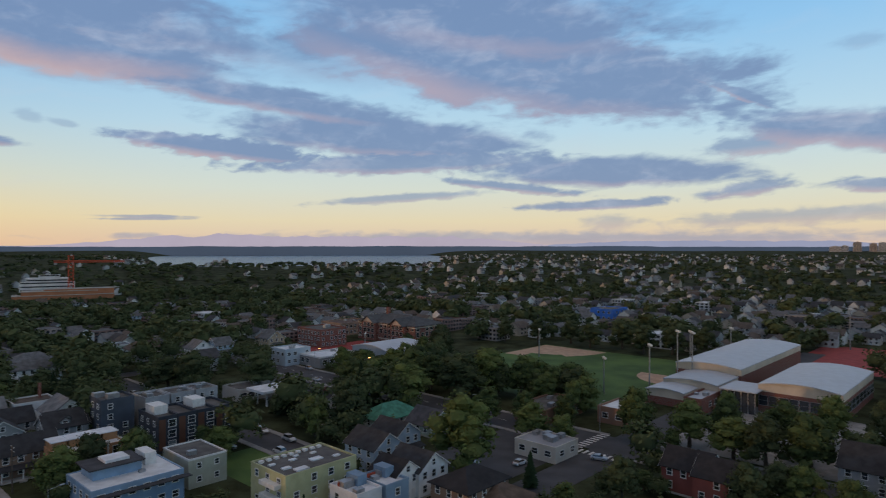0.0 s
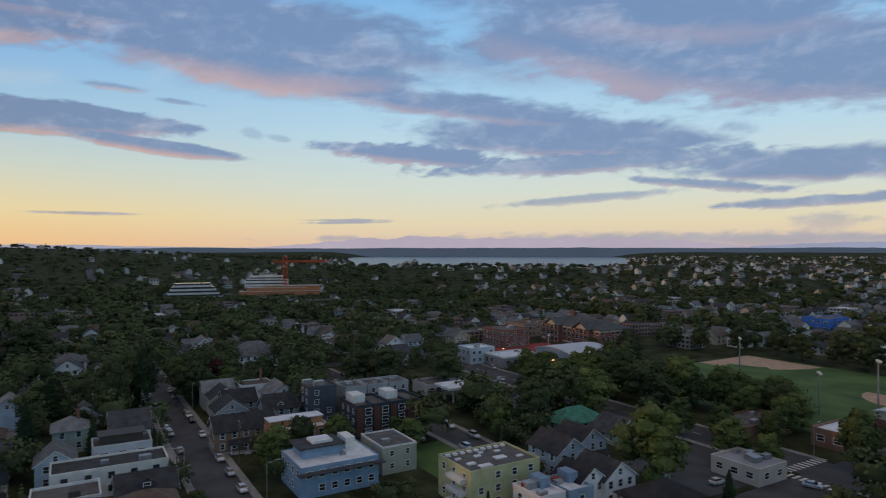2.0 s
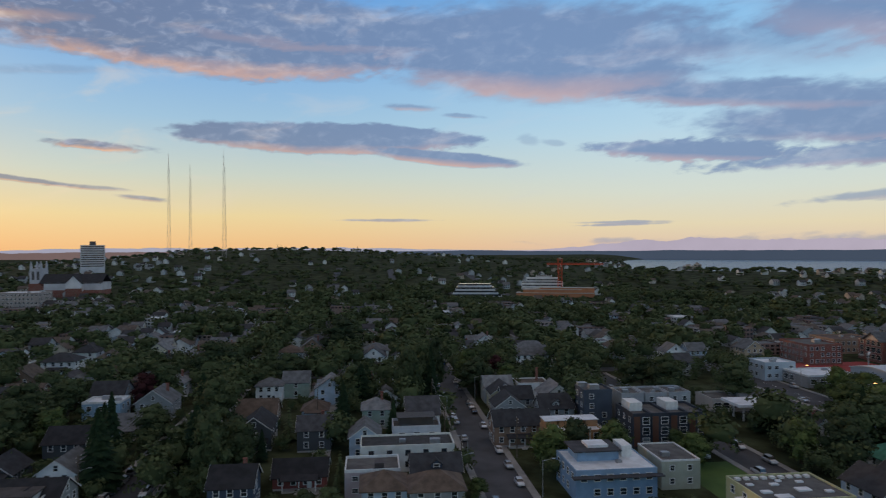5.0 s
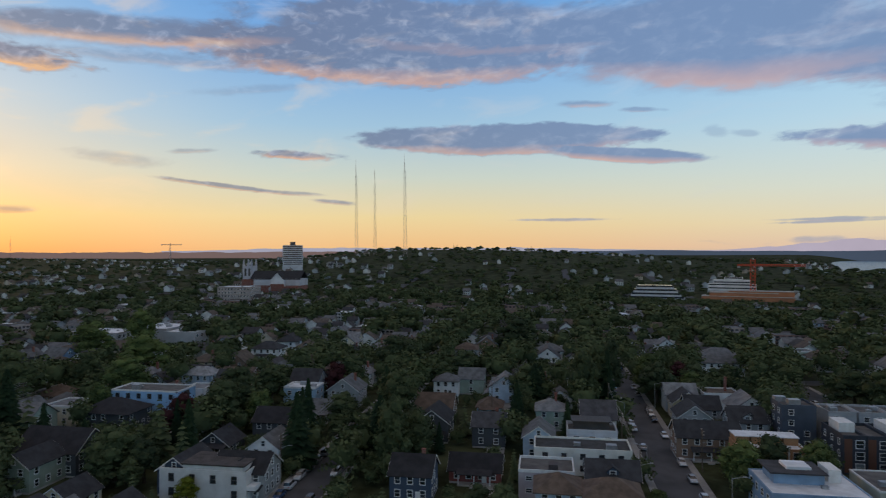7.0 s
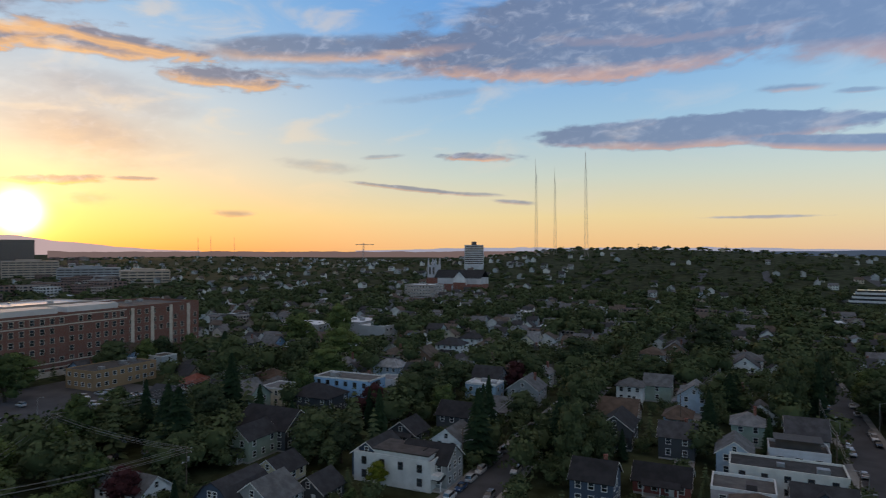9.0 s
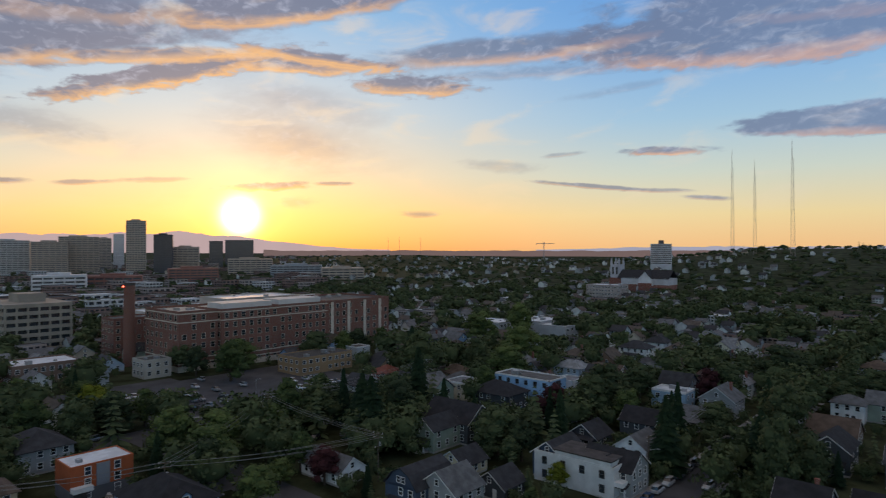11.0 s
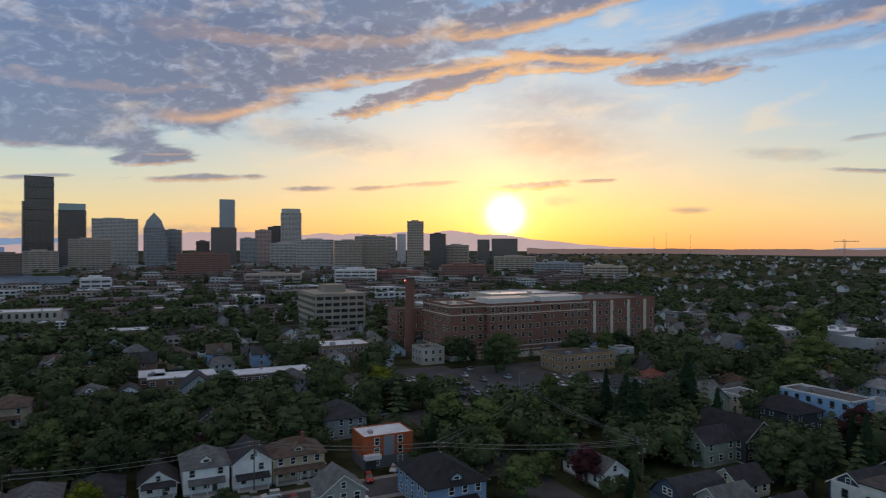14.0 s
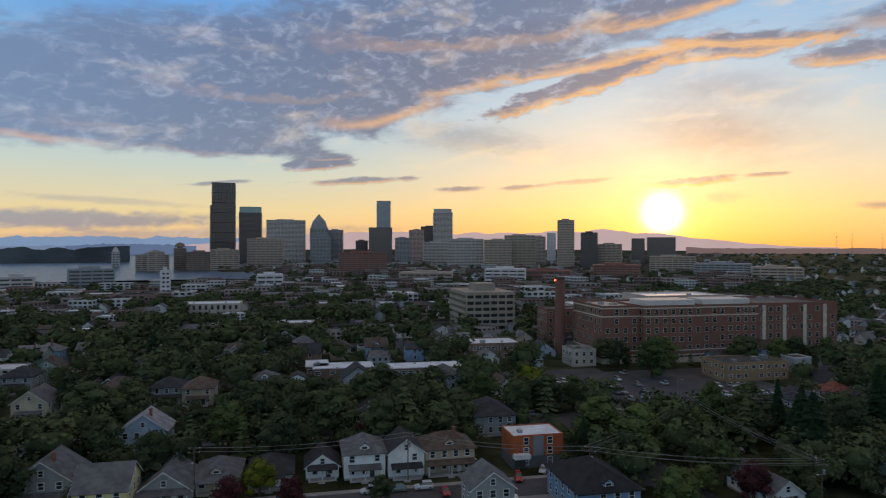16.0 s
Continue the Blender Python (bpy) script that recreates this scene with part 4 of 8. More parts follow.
def utility_pole(e, n, h=11.5, turn=0.0, transformer=False, lamp=True):
    pl = thing("utility_pole", at(e, n), GRID + turn, "weathered wooden utility pole with crossarm beside the street", "utility pole", "utility poles")
    bm = bmesh.new()
    rod(bm, (0, 0, -1), (0, 0, h), 0.17, 0.11, 8)
    part("pole", bm, M_WOODPOLE, pl)
    for z in (h - 0.5, h - 1.4):
        block("crossarm", (-1.3, 1.3, -0.18, -0.06, z - 0.07, z + 0.07), M_WOODPOLE, pl)
        for x in (-1.1, 1.1):
            block("insulator", (x - 0.05, x + 0.05, -0.17, -0.07, z + 0.07, z + 0.27), M_TRIM, pl)
    if transformer:
        bm = bmesh.new()
        rod(bm, (0.42, 0, h - 3.4), (0.42, 0, h - 2.4), 0.27, 0.27, 10)
        part("transformer", bm, M_STEEL, pl)
    if lamp:
        bm = bmesh.new()
        rod(bm, (0, 0, h - 3.6), (0, -2.2, h - 2.9), 0.05, 0.04, 6)
        part("lamp_arm", bm, M_STEEL, pl)
        block("lamp_head", (-0.16, 0.16, -2.9, -2.1, h - 2.98, h - 2.84), M_STEEL, pl)
    POLES.append((e, n, h, turn))
    return pl


def wires(p, q2, sag=1.1):
    """Cables between two pole heads, each hung in a sagging line."""
    cv = bpy.data.curves.new("power_cable", "CURVE")
    cv.dimensions, cv.bevel_depth, cv.bevel_resolution = "3D", 0.035, 0
    for arm, z in ((-1.1, -0.25), (0.5, -0.25), (1.1, -1.15), (-0.5, -1.15)):
        sp = cv.splines.new("POLY")
        a = at(p[0] + arm * math.cos(radians(p[3])), p[1] + arm * math.sin(radians(p[3])), p[2] + z)
        b = at(q2[0] + arm * math.cos(radians(q2[3])), q2[1] + arm * math.sin(radians(q2[3])), q2[2] + z)
        sp.points.add(12)
        for i in range(13):
            k = i / 12
            c = a.lerp(b, k)
            sp.points[i].co = (c.x, c.y, c.z - sag * 4 * k * (1 - k), 1)
    cv.materials.append(M_WIRE)
    return tagged(new("power_cable", cv), "thin grey power cables slung between wooden poles", "cable", "overhead cables")


def street_lamp(e, n, turn, h=9.0, lit=False):
    lp = thing("street_lamp", at(e, n), GRID + turn, "lit orange street lamp on a grey steel pole" if lit else "grey steel street lamp with a long arm", "street lamp", "street lamps")
    bm = bmesh.new()
    rod(bm, (0, 0, -0.3), (0, 0, h), 0.1, 0.07, 8)
    part("pole", bm, M_STEEL, lp)
    bm = bmesh.new()
    rod(bm, (0, 0, h - 0.1), (0, -2.2, h + 0.35), 0.05, 0.04, 6)
    part("arm", bm, M_STEEL, lp)
    block("lamp_head", (-0.17, 0.17, -3.0, -2.1, h + 0.28, h + 0.44), M_LAMPLIGHT if lit else M_STEEL, lp)
    return lp


# ---- streets ----
def strip(name, e0, n0, e1, n1, width, up, mat, label, category, kind="structure", thick=0.0):
    """A band of road or paving laid along the ground."""
    a, b = Vector((e0, n0)), Vector((e1, n1))
    d = (b - a).normalized()
    s = Vector((-d.y, d.x)) * width / 2
    cuts = max(1, int((b - a).length / 9))
    vs, fs = [], []
    for i in range(cuts + 1):
        c = a.lerp(b, i / cuts)
        for k in (-1, 1):
            vs.append(tuple(at(c.x + s.x * k, c.y + s.y * k, up)))
    if thick:
        vs += [(x, y, z - thick) for x, y, z in vs]
    m = 2 * (cuts + 1)
    for i in range(cuts):
        fs.append((2 * i + 1, 2 * i, 2 * i + 2, 2 * i + 3))
        if thick:
            fs.append((2 * i, 2 * i + m, 2 * i + 2 + m, 2 * i + 2))
            fs.append((2 * i + 1, 2 * i + 3, 2 * i + 3 + m, 2 * i + 1 + m))
    return tagged(new(name, mesh_of(name, vs, fs, [mat])), label, category, kind=kind)


NS = ((31, -75, 1125, 10.5), (-56, 75, 1125, 10.5), (100, 125, 875, 9.4), (164, 0, 1125, 14.3), (-141, -288, 88, 9.9), (-196, -500, 1125, 11), (-269, -375, 131, 9.9), (-462, -875, 1125, 11), (-362, -500, 75, 9.9), (-600, -875, 1125, 11), (362, 125, 875, 9.9))
EW = ((85, -200, 375, 11), (290, -196, 164, 9.9), (500, -600, 362, 9.9), (-88, -625, -141, 9.9), (-250, -750, -141, 9.9), (700, -600, 362, 9.9))
for e, n0, n1, w in NS:
    strip("road", e, n0, e, n1, w, 0.06, M_ASPHALT, "grey asphalt street between the houses", "road")
for n, e0, e1, w in EW:
    strip("road", e0, n, e1, n, w, 0.10, M_ASPHALT, "grey asphalt cross street", "road")
strip("alley", -13, 94, -18, 500, 5, 0.08, M_PAVE, "cracked pale concrete alley between back yards", "road")
CROSS = {e: [n for n, e0, e1, w in EW if e0 - 5 < e < e1 + 5] for e, *_ in NS}
for e, n0, n1, w in NS[:6]:
    stops = [n0] + [v for n in sorted(CROSS[e]) if n0 < n < n1 for v in (n - 8, n + 8)] + [min(n1, 520)]
    for a, b in zip(stops[::2], stops[1::2]):
        if b - a > 6:
            for s in (-1, 1):
                strip("pavement", e + s * (w / 2 + 0.9), a, e + s * (w / 2 + 0.9), b, 1.8, 0.2, M_PAVE, "pale concrete pavement with kerb", "pavement", thick=0.4)
# white crosswalk bars and lane lines at the large crossing
for k in range(9):
    strip("crosswalk_bar", 156 + k * 1.9, 92.5, 156 + k * 1.9, 95.5, 0.9, 0.145, M_PAINT, "worn white crosswalk bar", "road marking")
    strip("crosswalk_bar", 152, 78 + k * 1.7, 155, 78 + k * 1.7, 0.8, 0.145, M_PAINT, "worn white crosswalk bar", "road marking")
for k in range(34):
    strip("lane_line", 164, 104 + k * 7, 164, 107 + k * 7, 0.18, 0.12, M_PAINT, "worn lane line", "road marking")
# kerbside strip painted in bright bars beside the crossing
for k, mt in enumerate((M_TRACK, M_GRASS, M_PAINT, surface("sky_blue_paint", (0.1, 0.3, 0.5, 1), 0.8, 0, 0.15, 1.0, 0.0))):
    strip("painted_band", 171.5 + k * 0.55, 52 + k, 171.5 + k * 0.55, 76, 0.5, 0.15, mt, "bright painted band along the kerb", "road marking")


def patch(name, e0, e1, n0, n1, up, mat, label, category):
    return strip(name, e0, (n0 + n1) / 2, e1, (n0 + n1) / 2, abs(n1 - n0), up, mat, label, category)


patch("lawn", 78, 95, 130, 160, 0.05, M_GRASS, "mown green lawn of an open plot", "lawn")
patch("playfield", 196, 306, 105, 205, 0.05, M_GRASS, "mown green playing field", "field")
patch("parking_lot", -265, -202, 92, 188, 0.05, M_ASPHALT, "asphalt parking lot in front of the brick hospital", "parking lot")
patch("parking_lot", 120, 155, 93, 120, 0.05, M_ASPHALT, "asphalt parking lot beside the corner shop", "parking lot")
patch("running_track", 328, 412, 0, 88, 0.06, M_TRACK, "red running track behind the sports hall", "running track")
patch("plaza", 175, 238, 6, 78, 0.05, M_PAVE, "pale paved forecourt of the sports hall", "paving")
patch("school_court", 188, 245, 256, 295, 0.05, M_TRACK, "red-surfaced school court", "court")
patch("parking_lot", 126, 155, 205, 240, 0.05, M_ASPHALT, "asphalt parking lot behind the shops", "parking lot")


def fan(name, e, n, rad, a0, a1, up, mat, label, category):
    pts = [tuple(at(e, n, up))] + [tuple(at(e + rad * math.cos(radians(a0 + (a1 - a0) * i / 24)), n + rad * math.sin(radians(a0 + (a1 - a0) * i / 24)), up)) for i in range(25)]
    return tagged(new(name, mesh_of(name, pts, [(0, i, i + 1) for i in range(1, 25)], [mat])), label, category, kind="structure")


fan("infield", 304, 204, 38, 180, 270, 0.09, M_DIRT, "tan dirt infield of the baseball diamond", "field")
fan("infield", 268, 110, 19, 90, 180, 0.09, M_DIRT, "tan dirt corner of the playing field", "field")
for e, n, rad in ((168, 200, 0), (256, 171, 75), (206, 112, 56), (269, 106, 56), (-234, 140, 52), (135, 109, 19), (86, 145, 12), (206, 41, 38), (215, 275, 30), (370, 44, 45), (138, 238, 22), (135, 206, 22)):
    TAKEN.append((e, n, rad))


# ---- larger buildings ----
def boxes(name, bounds, mats, index=None):
    """One mesh of many plain boxes (x0, x1, y0, y1, z0, z1)."""
    vs, fs, mi = [], [], []
    for k, (x0, x1, y0, y1, z0, z1) in enumerate(bounds):
        i = len(vs)
        vs += [(x0, y0, z0), (x1, y0, z0), (x1, y1, z0), (x0, y1, z0), (x0, y0, z1), (x1, y0, z1), (x1, y1, z1), (x0, y1, z1)]
        for f in ((0, 3, 2, 1), (4, 5, 6, 7), (0, 1, 5, 4), (1, 2, 6, 5), (2, 3, 7, 6), (3, 0, 4, 7)):
            fs.append(tuple(i + j for j in f))
            mi.append(index[k] if index else 0)
    return mesh_of(name, vs, fs, mats, index=mi)


M_BAND = {}


def paint(colour, rough=0.75):
    if colour not in M_BAND:
        M_BAND[colour] = surface("render_coat", (*colour, 1), rough, 0, 0.12, 0.12, 0.05)
    return M_BAND[colour]


def building(name, e, n, w, d, floors, wall, roof, label, category, fh=3.3, sides=(0, 1), ww=1.4, wh=1.7, pitch=3.0, trim=None, par=0.7, units=2, z0=0.0, cornice=None, glass=None, turn=0.0, take=True):
    """A flat-roofed block with its windows, parapet and roof plant."""
    rng = random.Random(int(e * 3 + n * 7))
    bd = thing(name, at(e, n), GRID + turn, label, category)
    if take:
        TAKEN.append((e, n, max(w, d) * 0.55))
        keep_in_sight(e, n, w, d, min(9.0, floors * fh * 0.45))
        reach = math.hypot(e, n)
        if reach < 320:
            TAKEN.append((e * (1 - 13 / reach), n * (1 - 13 / reach), 6.0))
    top = z0 + floors * fh + 0.4
    block("wall", (-w / 2, w / 2, -d / 2, d / 2, -3, top), wall, bd)
    block("roof", (-w / 2 + 0.25, w / 2 - 0.25, -d / 2 + 0.25, d / 2 - 0.25, top, top + 0.1), roof, bd)
    bm = bmesh.new()
    parapet(bm, w, d, top, par)
    part("parapet", bm, cornice or wall, bd)
    for _ in range(units):
        x, y, s = rng.uniform(-w * 0.35, w * 0.35), rng.uniform(-d * 0.35, d * 0.35), rng.uniform(0.6, 1.6)
        block("roof_unit", (x - s, x + s, y - s * 0.7, y + s * 0.7, top + 0.1, top + 0.1 + s), M_STEEL, bd)
    wall_windows(bd, w, d, z0 + 0.3, floors, fh, rng, trim, sides, ww, wh, pitch, glass)
    return bd


# the yellow-green apartment block with skylights on a dark roof
ap = building("apartment_building", 82.5, 119, 18.5, 13.5, 3, siding((0.42, 0.42, 0.24)), M_FLATROOF, "yellow-green apartment block with dark flat roof and skylights", "apartment building", 2.75, (0, 3, 1), 1.2, 1.4, 3.6, None, 0.5, 0)
for i in range(9):
    block("skylight", (-8.2 + i * 1.9, -7.2 + i * 1.9, 4.6, 5.6, 8.75, 9.2), M_TRIM, ap)
for x, y, s in ((-6, -2, 1.0), (-2, 1.6, 0.8), (2, -1.5, 1.4), (4, 2.4, 0.7), (-4, -4.6, 1.5), (6.5, -3, 0.8), (0, 3.3, 0.6), (-7, 2, 0.7)):
    block("roof_hatch", (x - s, x + s, y - s * 0.6, y + s * 0.6, 8.75, 9.05), M_WHITEROOF, ap)
for k in range(3):
    block("balcony", (-10.8, -9.27, -5, 1, 0.6 + 2.75 * k, 1.5 + 2.75 * k), M_TRIM, ap)
# the white and blue modern pair below it
for e, n, c, w in ((84, 103, (0.6, 0.6, 0.6), 6.5), (91.2, 102.5, (0.2, 0.28, 0.36), 6.5)):
    b2 = building("townhouse", e, n, w, 9, 2, siding(c), M_WHITEROOF, "modern white and blue townhouse with roof deck", "townhouse", 2.9, (0, 3), 1.2, 1.4, 2.8)
    block("stair_tower", (0.5, 3.0, 0, 3.8, 6.3, 8.4), siding((0.16, 0.24, 0.33)), b2)
    block("deck_screen", (-3.0, -0.5, 2, 2.2, 6.3, 7.5), siding((0.38, 0.07, 0.04)), b2)
# blue flat-roofed house with white terrace
bf = building("house", 54.5, 145.5, 19, 15, 2, siding((0.2, 0.3, 0.42)), M_WHITEROOF, "pale blue two-storey house with white flat roof", "house", 3.2, (0, 1, 3), 1.3, 1.4, 3.0, None, 0.3, 1)
block("penthouse", (-7, 3, -1, 6, 6.9, 9.2), siding((0.2, 0.3, 0.42)), bf)
block("penthouse_roof", (-8, 3.4, -2, 6.6, 9.2, 9.5), shingle((0.05, 0.05, 0.055)), bf, "dark shingle roof")
block("roof_lantern", (-4, 1, 0.5, 5, 9.5, 10.1), M_WHITEROOF, bf)
block("roof_lantern", (4.5, 7, 1, 6.5, 6.9, 9.6), M_TRIM, bf)
block("canopy", (-10.5, 10.5, -9.4, -7.52, 5.6, 5.85), shingle((0.05, 0.05, 0.055)), bf)
# sage-green two-storey block on the lawn
building("apartment_building", 72, 149.5, 9.5, 13.5, 2, siding((0.36, 0.37, 0.3)), M_FLATROOF, "sage-grey two-storey flats with pale roof edge", "apartment building", 3.1, (0, 1), 1.0, 1.2, 4.2, None, 0.4, 1, cornice=M_TRIM)
# dark townhouses with roof stairs
for i in range(4):
    th = building("townhouse", 76 + i * 5.5, 180, 5.3, 13, 3, siding((0.035, 0.042, 0.055)), M_FLATROOF, "dark grey townhouse with tall pale window bays", "townhouse", 2.9, (3,), 1.0, 1.4, 3.2, None, 0.8, 0, take=(i % 2 == 0))
    for fl in range(3):
        put_window(th, 1.2, -6.5, 1.9 + 2.9 * fl, 1.9, 1.9, 0, M_TRIM, glass_mat("pale_window", (0.16, 0.2, 0.22, 1)) if i + fl == 0 else None)
    block("rust_panel", (-2.4, -0.6, -6.56, -6.48, 0.6, 9.0), siding((0.12, 0.055, 0.035)), th, "rust-brown timber panel")
    if i % 2 == 0:
        block("stair_tower", (-1.4, 2.4, -1, 5, 9.1, 11.6), M_TRIM, th, "white-painted roof stair")
building("townhouse", 70, 197, 9, 9, 4, siding((0.06, 0.075, 0.1)), M_FLATROOF, "tall dark blue-grey townhouse", "townhouse", 2.9, (0, 3), 1.2, 1.4, 3.0)
for i in range(3):
    building("townhouse", 84 + i * 8, 204, 7.4, 10, 3, siding((0.34, 0.35, 0.36)), M_FLATROOF, "pale grey modern townhouse with roof stair", "townhouse", 2.9, (0, 1), 1.2, 1.4, 3.0, take=(i != 1))
# row of tan and white townhouses
for i in range(4):
    th = building("townhouse", 49.5 + i * 3.9, 174, 3.7, 9, 2, siding((0.38, 0.2, 0.1)), M_WHITEROOF, "tan timber row house with white party walls", "townhouse", 3.1, (0,), 1.6, 1.9, 2.4, None, 0.3, 0, take=(i == 1))
    block("party_wall", (1.78, 2.06, -4.9, 4.5, 0, 7.2), M_TRIM, th, "white party wall")
    block("roof_box", (-1.7, 1.7, -0.5, 4.2, 6.7, 8.6), siding((0.36, 0.19, 0.09)), th)
    block("roof_cap", (-1.9, 1.9, -0.9, 4.5, 8.6, 8.8), M_WHITEROOF, th)
# long white block, white deck house, and the mauve one beside the alley
lw = building("apartment_building", 9, 167.5, 24, 10, 2, siding((0.62, 0.61, 0.55)), shingle((0.05, 0.05, 0.05)), "long white two-storey block with dark roof", "apartment building", 2.9, (0, 1), 1.1, 1.2, 4.0, M_DARKTRIM, 0.6, 2)
for x in (-5, 5):
    block("bay_canopy", (x - 2, x + 2, -5.9, -5.02, 3.0, 3.3), M_DARKTRIM, lw)
dk = building("house", 12.5, 184, 13.5, 9, 2, siding((0.5, 0.51, 0.53)), M_FLATROOF, "white modern house with dark roof terrace", "house", 2.8, (0, 3), 1.6, 0.8, 4.0, None, 0.9, 0)
block("terrace_roof", (-5.5, 5.5, -2, 4.3, 8.4, 8.6), M_DARKTRIM, dk)
block("terrace_room", (-5, 5, 0, 4, 6.0, 8.4), siding((0.1, 0.08, 0.07)), dk)
mv = building("house", 0, 151, 12.5, 10, 2, siding((0.4, 0.35, 0.36)), M_FLATROOF, "mauve-grey modern house with white-railed roof deck", "house", 2.75, (0, 3), 1.3, 0.9, 3.2, None, 0.7, 0, cornice=M_TRIM)
block("stair_tower", (0.5, 2.6, -4.8, -2.4, 5.9, 7.8), siding((0.06, 0.05, 0.05)), mv)
# white modern house with terraces
wm2 = building("house", -76, 137, 21, 9, 2, siding((0.55, 0.55, 0.53)), shingle((0.07, 0.06, 0.055)), "white modern house with brown flat roof and balcony", "house", 3.2, (0, 1), 1.1, 1.6, 5.0, M_DARKTRIM, 0.5, 1)
block("upper_storey", (-5, 9.5, -4, 4, 6.8, 8.2), siding((0.55, 0.55, 0.53)), wm2)
block("upper_roof", (-5.4, 9.9, -4.4, 4.4, 8.2, 8.5), shingle((0.07, 0.06, 0.055)), wm2)
block("balcony", (10.52, 12.6, -4.5, 0, 3.2, 4.2), M_TRIM, wm2)
# light blue apartment block
ba = building("apartment_building", -131.5, 198.5, 24, 11, 3, siding((0.26, 0.42, 0.6)), M_FLATROOF, "sky-blue three-storey apartment block with white roof edge", "apartment building", 3.1, (0, 1), 1.2, 1.4, 3.4, M_DARKTRIM, 0.5, 2, cornice=M_TRIM)
# dark sheet on the wall, its colour in place of a stair recess's shade
block("recess_shade_sheet", (11.98, 12.06, -1.6, 1.6, 0.3, 9.4), M_DARKTRIM, ba)
building("house", -88, 224, 12, 9, 2, siding((0.25, 0.36, 0.45)), M_WHITEROOF, "small blue flat-roofed house", "house", 3.0, (0, 1), 1.3, 1.3, 3.4, cornice=M_TRIM)
# orange modern house with stone-grey base
og = building("house", -158.5, 58, 9.5, 13.5, 3, siding((0.36, 0.09, 0.03)), M_WHITEROOF, "orange timber-clad modern house with white flat roof", "house", 2.55, (1,), 1.2, 1.7, 4.4, None, 0.3, 1)
block("base_storey", (-4.6, 4.81, -6.81, 6.81, -0.5, 3.0), paint((0.12, 0.12, 0.13)), og)
block("grey_bay", (4.74, 5.1, -1.4, 1.4, 3.1, 8.0), paint((0.2, 0.21, 0.23)), og)
block("garage_door", (4.82, 4.9, -6.2, -3.4, 0.1, 2.4), M_DARKTRIM, og)
block("terrace_wall", (4.84, 6.6, -6.8, -2.6, 2.8, 3.9), M_TRIM, og)
# long low white roofs
for e, n, w, d in ((-276, 50, 12, 34), (-282, 16, 13, 26), (-289, 5, 16, 10)):
    building("school_pavilion", e, n, w, d, 1, paint((0.16, 0.1, 0.07)), M_WHITEROOF, "low brown pavilion with bright white flat roof", "building", 3.6, (1,), 2.0, 1.5, 3.0, None, 0.35, 2, cornice=M_WHITEROOF)

# ---- the sports hall with vaulted metal roofs ----
M_METALROOF = striped("standing_seam_roof", (0.42, 0.44, 0.47, 1), 0.6, 0.15, 0.45, 0.9, 0.06, 0)


def vault(name, e, n, w, d, eaves, rise, wall, label, turn=0.0, band=True, glazed=0):
    """A hall with a shallow barrel roof; the roof's curve runs along y."""
    hl = thing(name, at(e, n), GRID + turn, label, "sports hall")
    TAKEN.append((e, n, max(w, d) * 0.6))
    keep_in_sight(e, n, w, d, eaves * 0.4)
    k = 14
    prof = [(-d / 2 + d * i / k, eaves + rise * math.sin(math.pi * (0.12 + 0.76 * i / k)) - rise * math.sin(math.pi * 0.12)) for i in range(k + 1)]
    bm = bmesh.new()
    for s in (-1, 1):
        lo = [bm.verts.new((s * w / 2, y, z)) for y, z in prof]
        base = [bm.verts.new((s * w / 2, -d / 2, -1)), bm.verts.new((s * w / 2, d / 2, -1))]
        ring = [base[0]] + lo + [base[1]]
        bm.faces.new(ring[::-1] if s > 0 else ring)
    for s in (-1, 1):
        box(bm, -w / 2, w / 2, s * d / 2 - 0.01, s * d / 2 + 0.01, -1, eaves)
    part("wall", bm, wall, hl)
    bm = bmesh.new()
    loft(bm, [[(-w / 2 - 0.8, y, z + 0.02), (w / 2 + 0.8, y, z + 0.02), (w / 2 + 0.8, y, z + 0.35), (-w / 2 - 0.8, y, z + 0.35)] for y, z in prof])
    bmesh.ops.recalc_face_normals(bm, faces=bm.faces)
    part("roof", bm, M_METALROOF, hl, "pale grey vaulted metal roof")
    if band:
        bm = bmesh.new()
        for s in (-1, 1):
            for (y0, za), (y1, zb) in zip(prof, prof[1:]):
                b = eaves - 2.2
                x = s * (w / 2 + 0.05)
                q4 = [bm.verts.new((x, y0, b)), bm.verts.new((x, y1, b)), bm.verts.new((x, y1, zb)), bm.verts.new((x, y0, za))]
                bm.faces.new(q4 if s > 0 else q4[::-1])
        box(bm, -w / 2, w / 2, -d / 2 - 0.08, -d / 2 - 0.02, eaves - 2.2, eaves)
        part("upper_band", bm, paint((0.55, 0.47, 0.36)), hl, "cream cladding under the roof")
    for i in range(glazed):
        put_window(hl, -w / 2 + (i + 0.5) * w / glazed, -d / 2, eaves - 5.2, w / glazed - 0.5, 3.2, 0, M_STEEL)
        hang("window", window_meshes(d / glazed - 0.5, 3.2, M_STEEL), hl, Matrix.Translation((-w / 2, -d / 2 + (i + 0.5) * d / glazed, eaves - 5.2)) @ Matrix.Rotation(radians(270), 4, "Z"))
    return hl


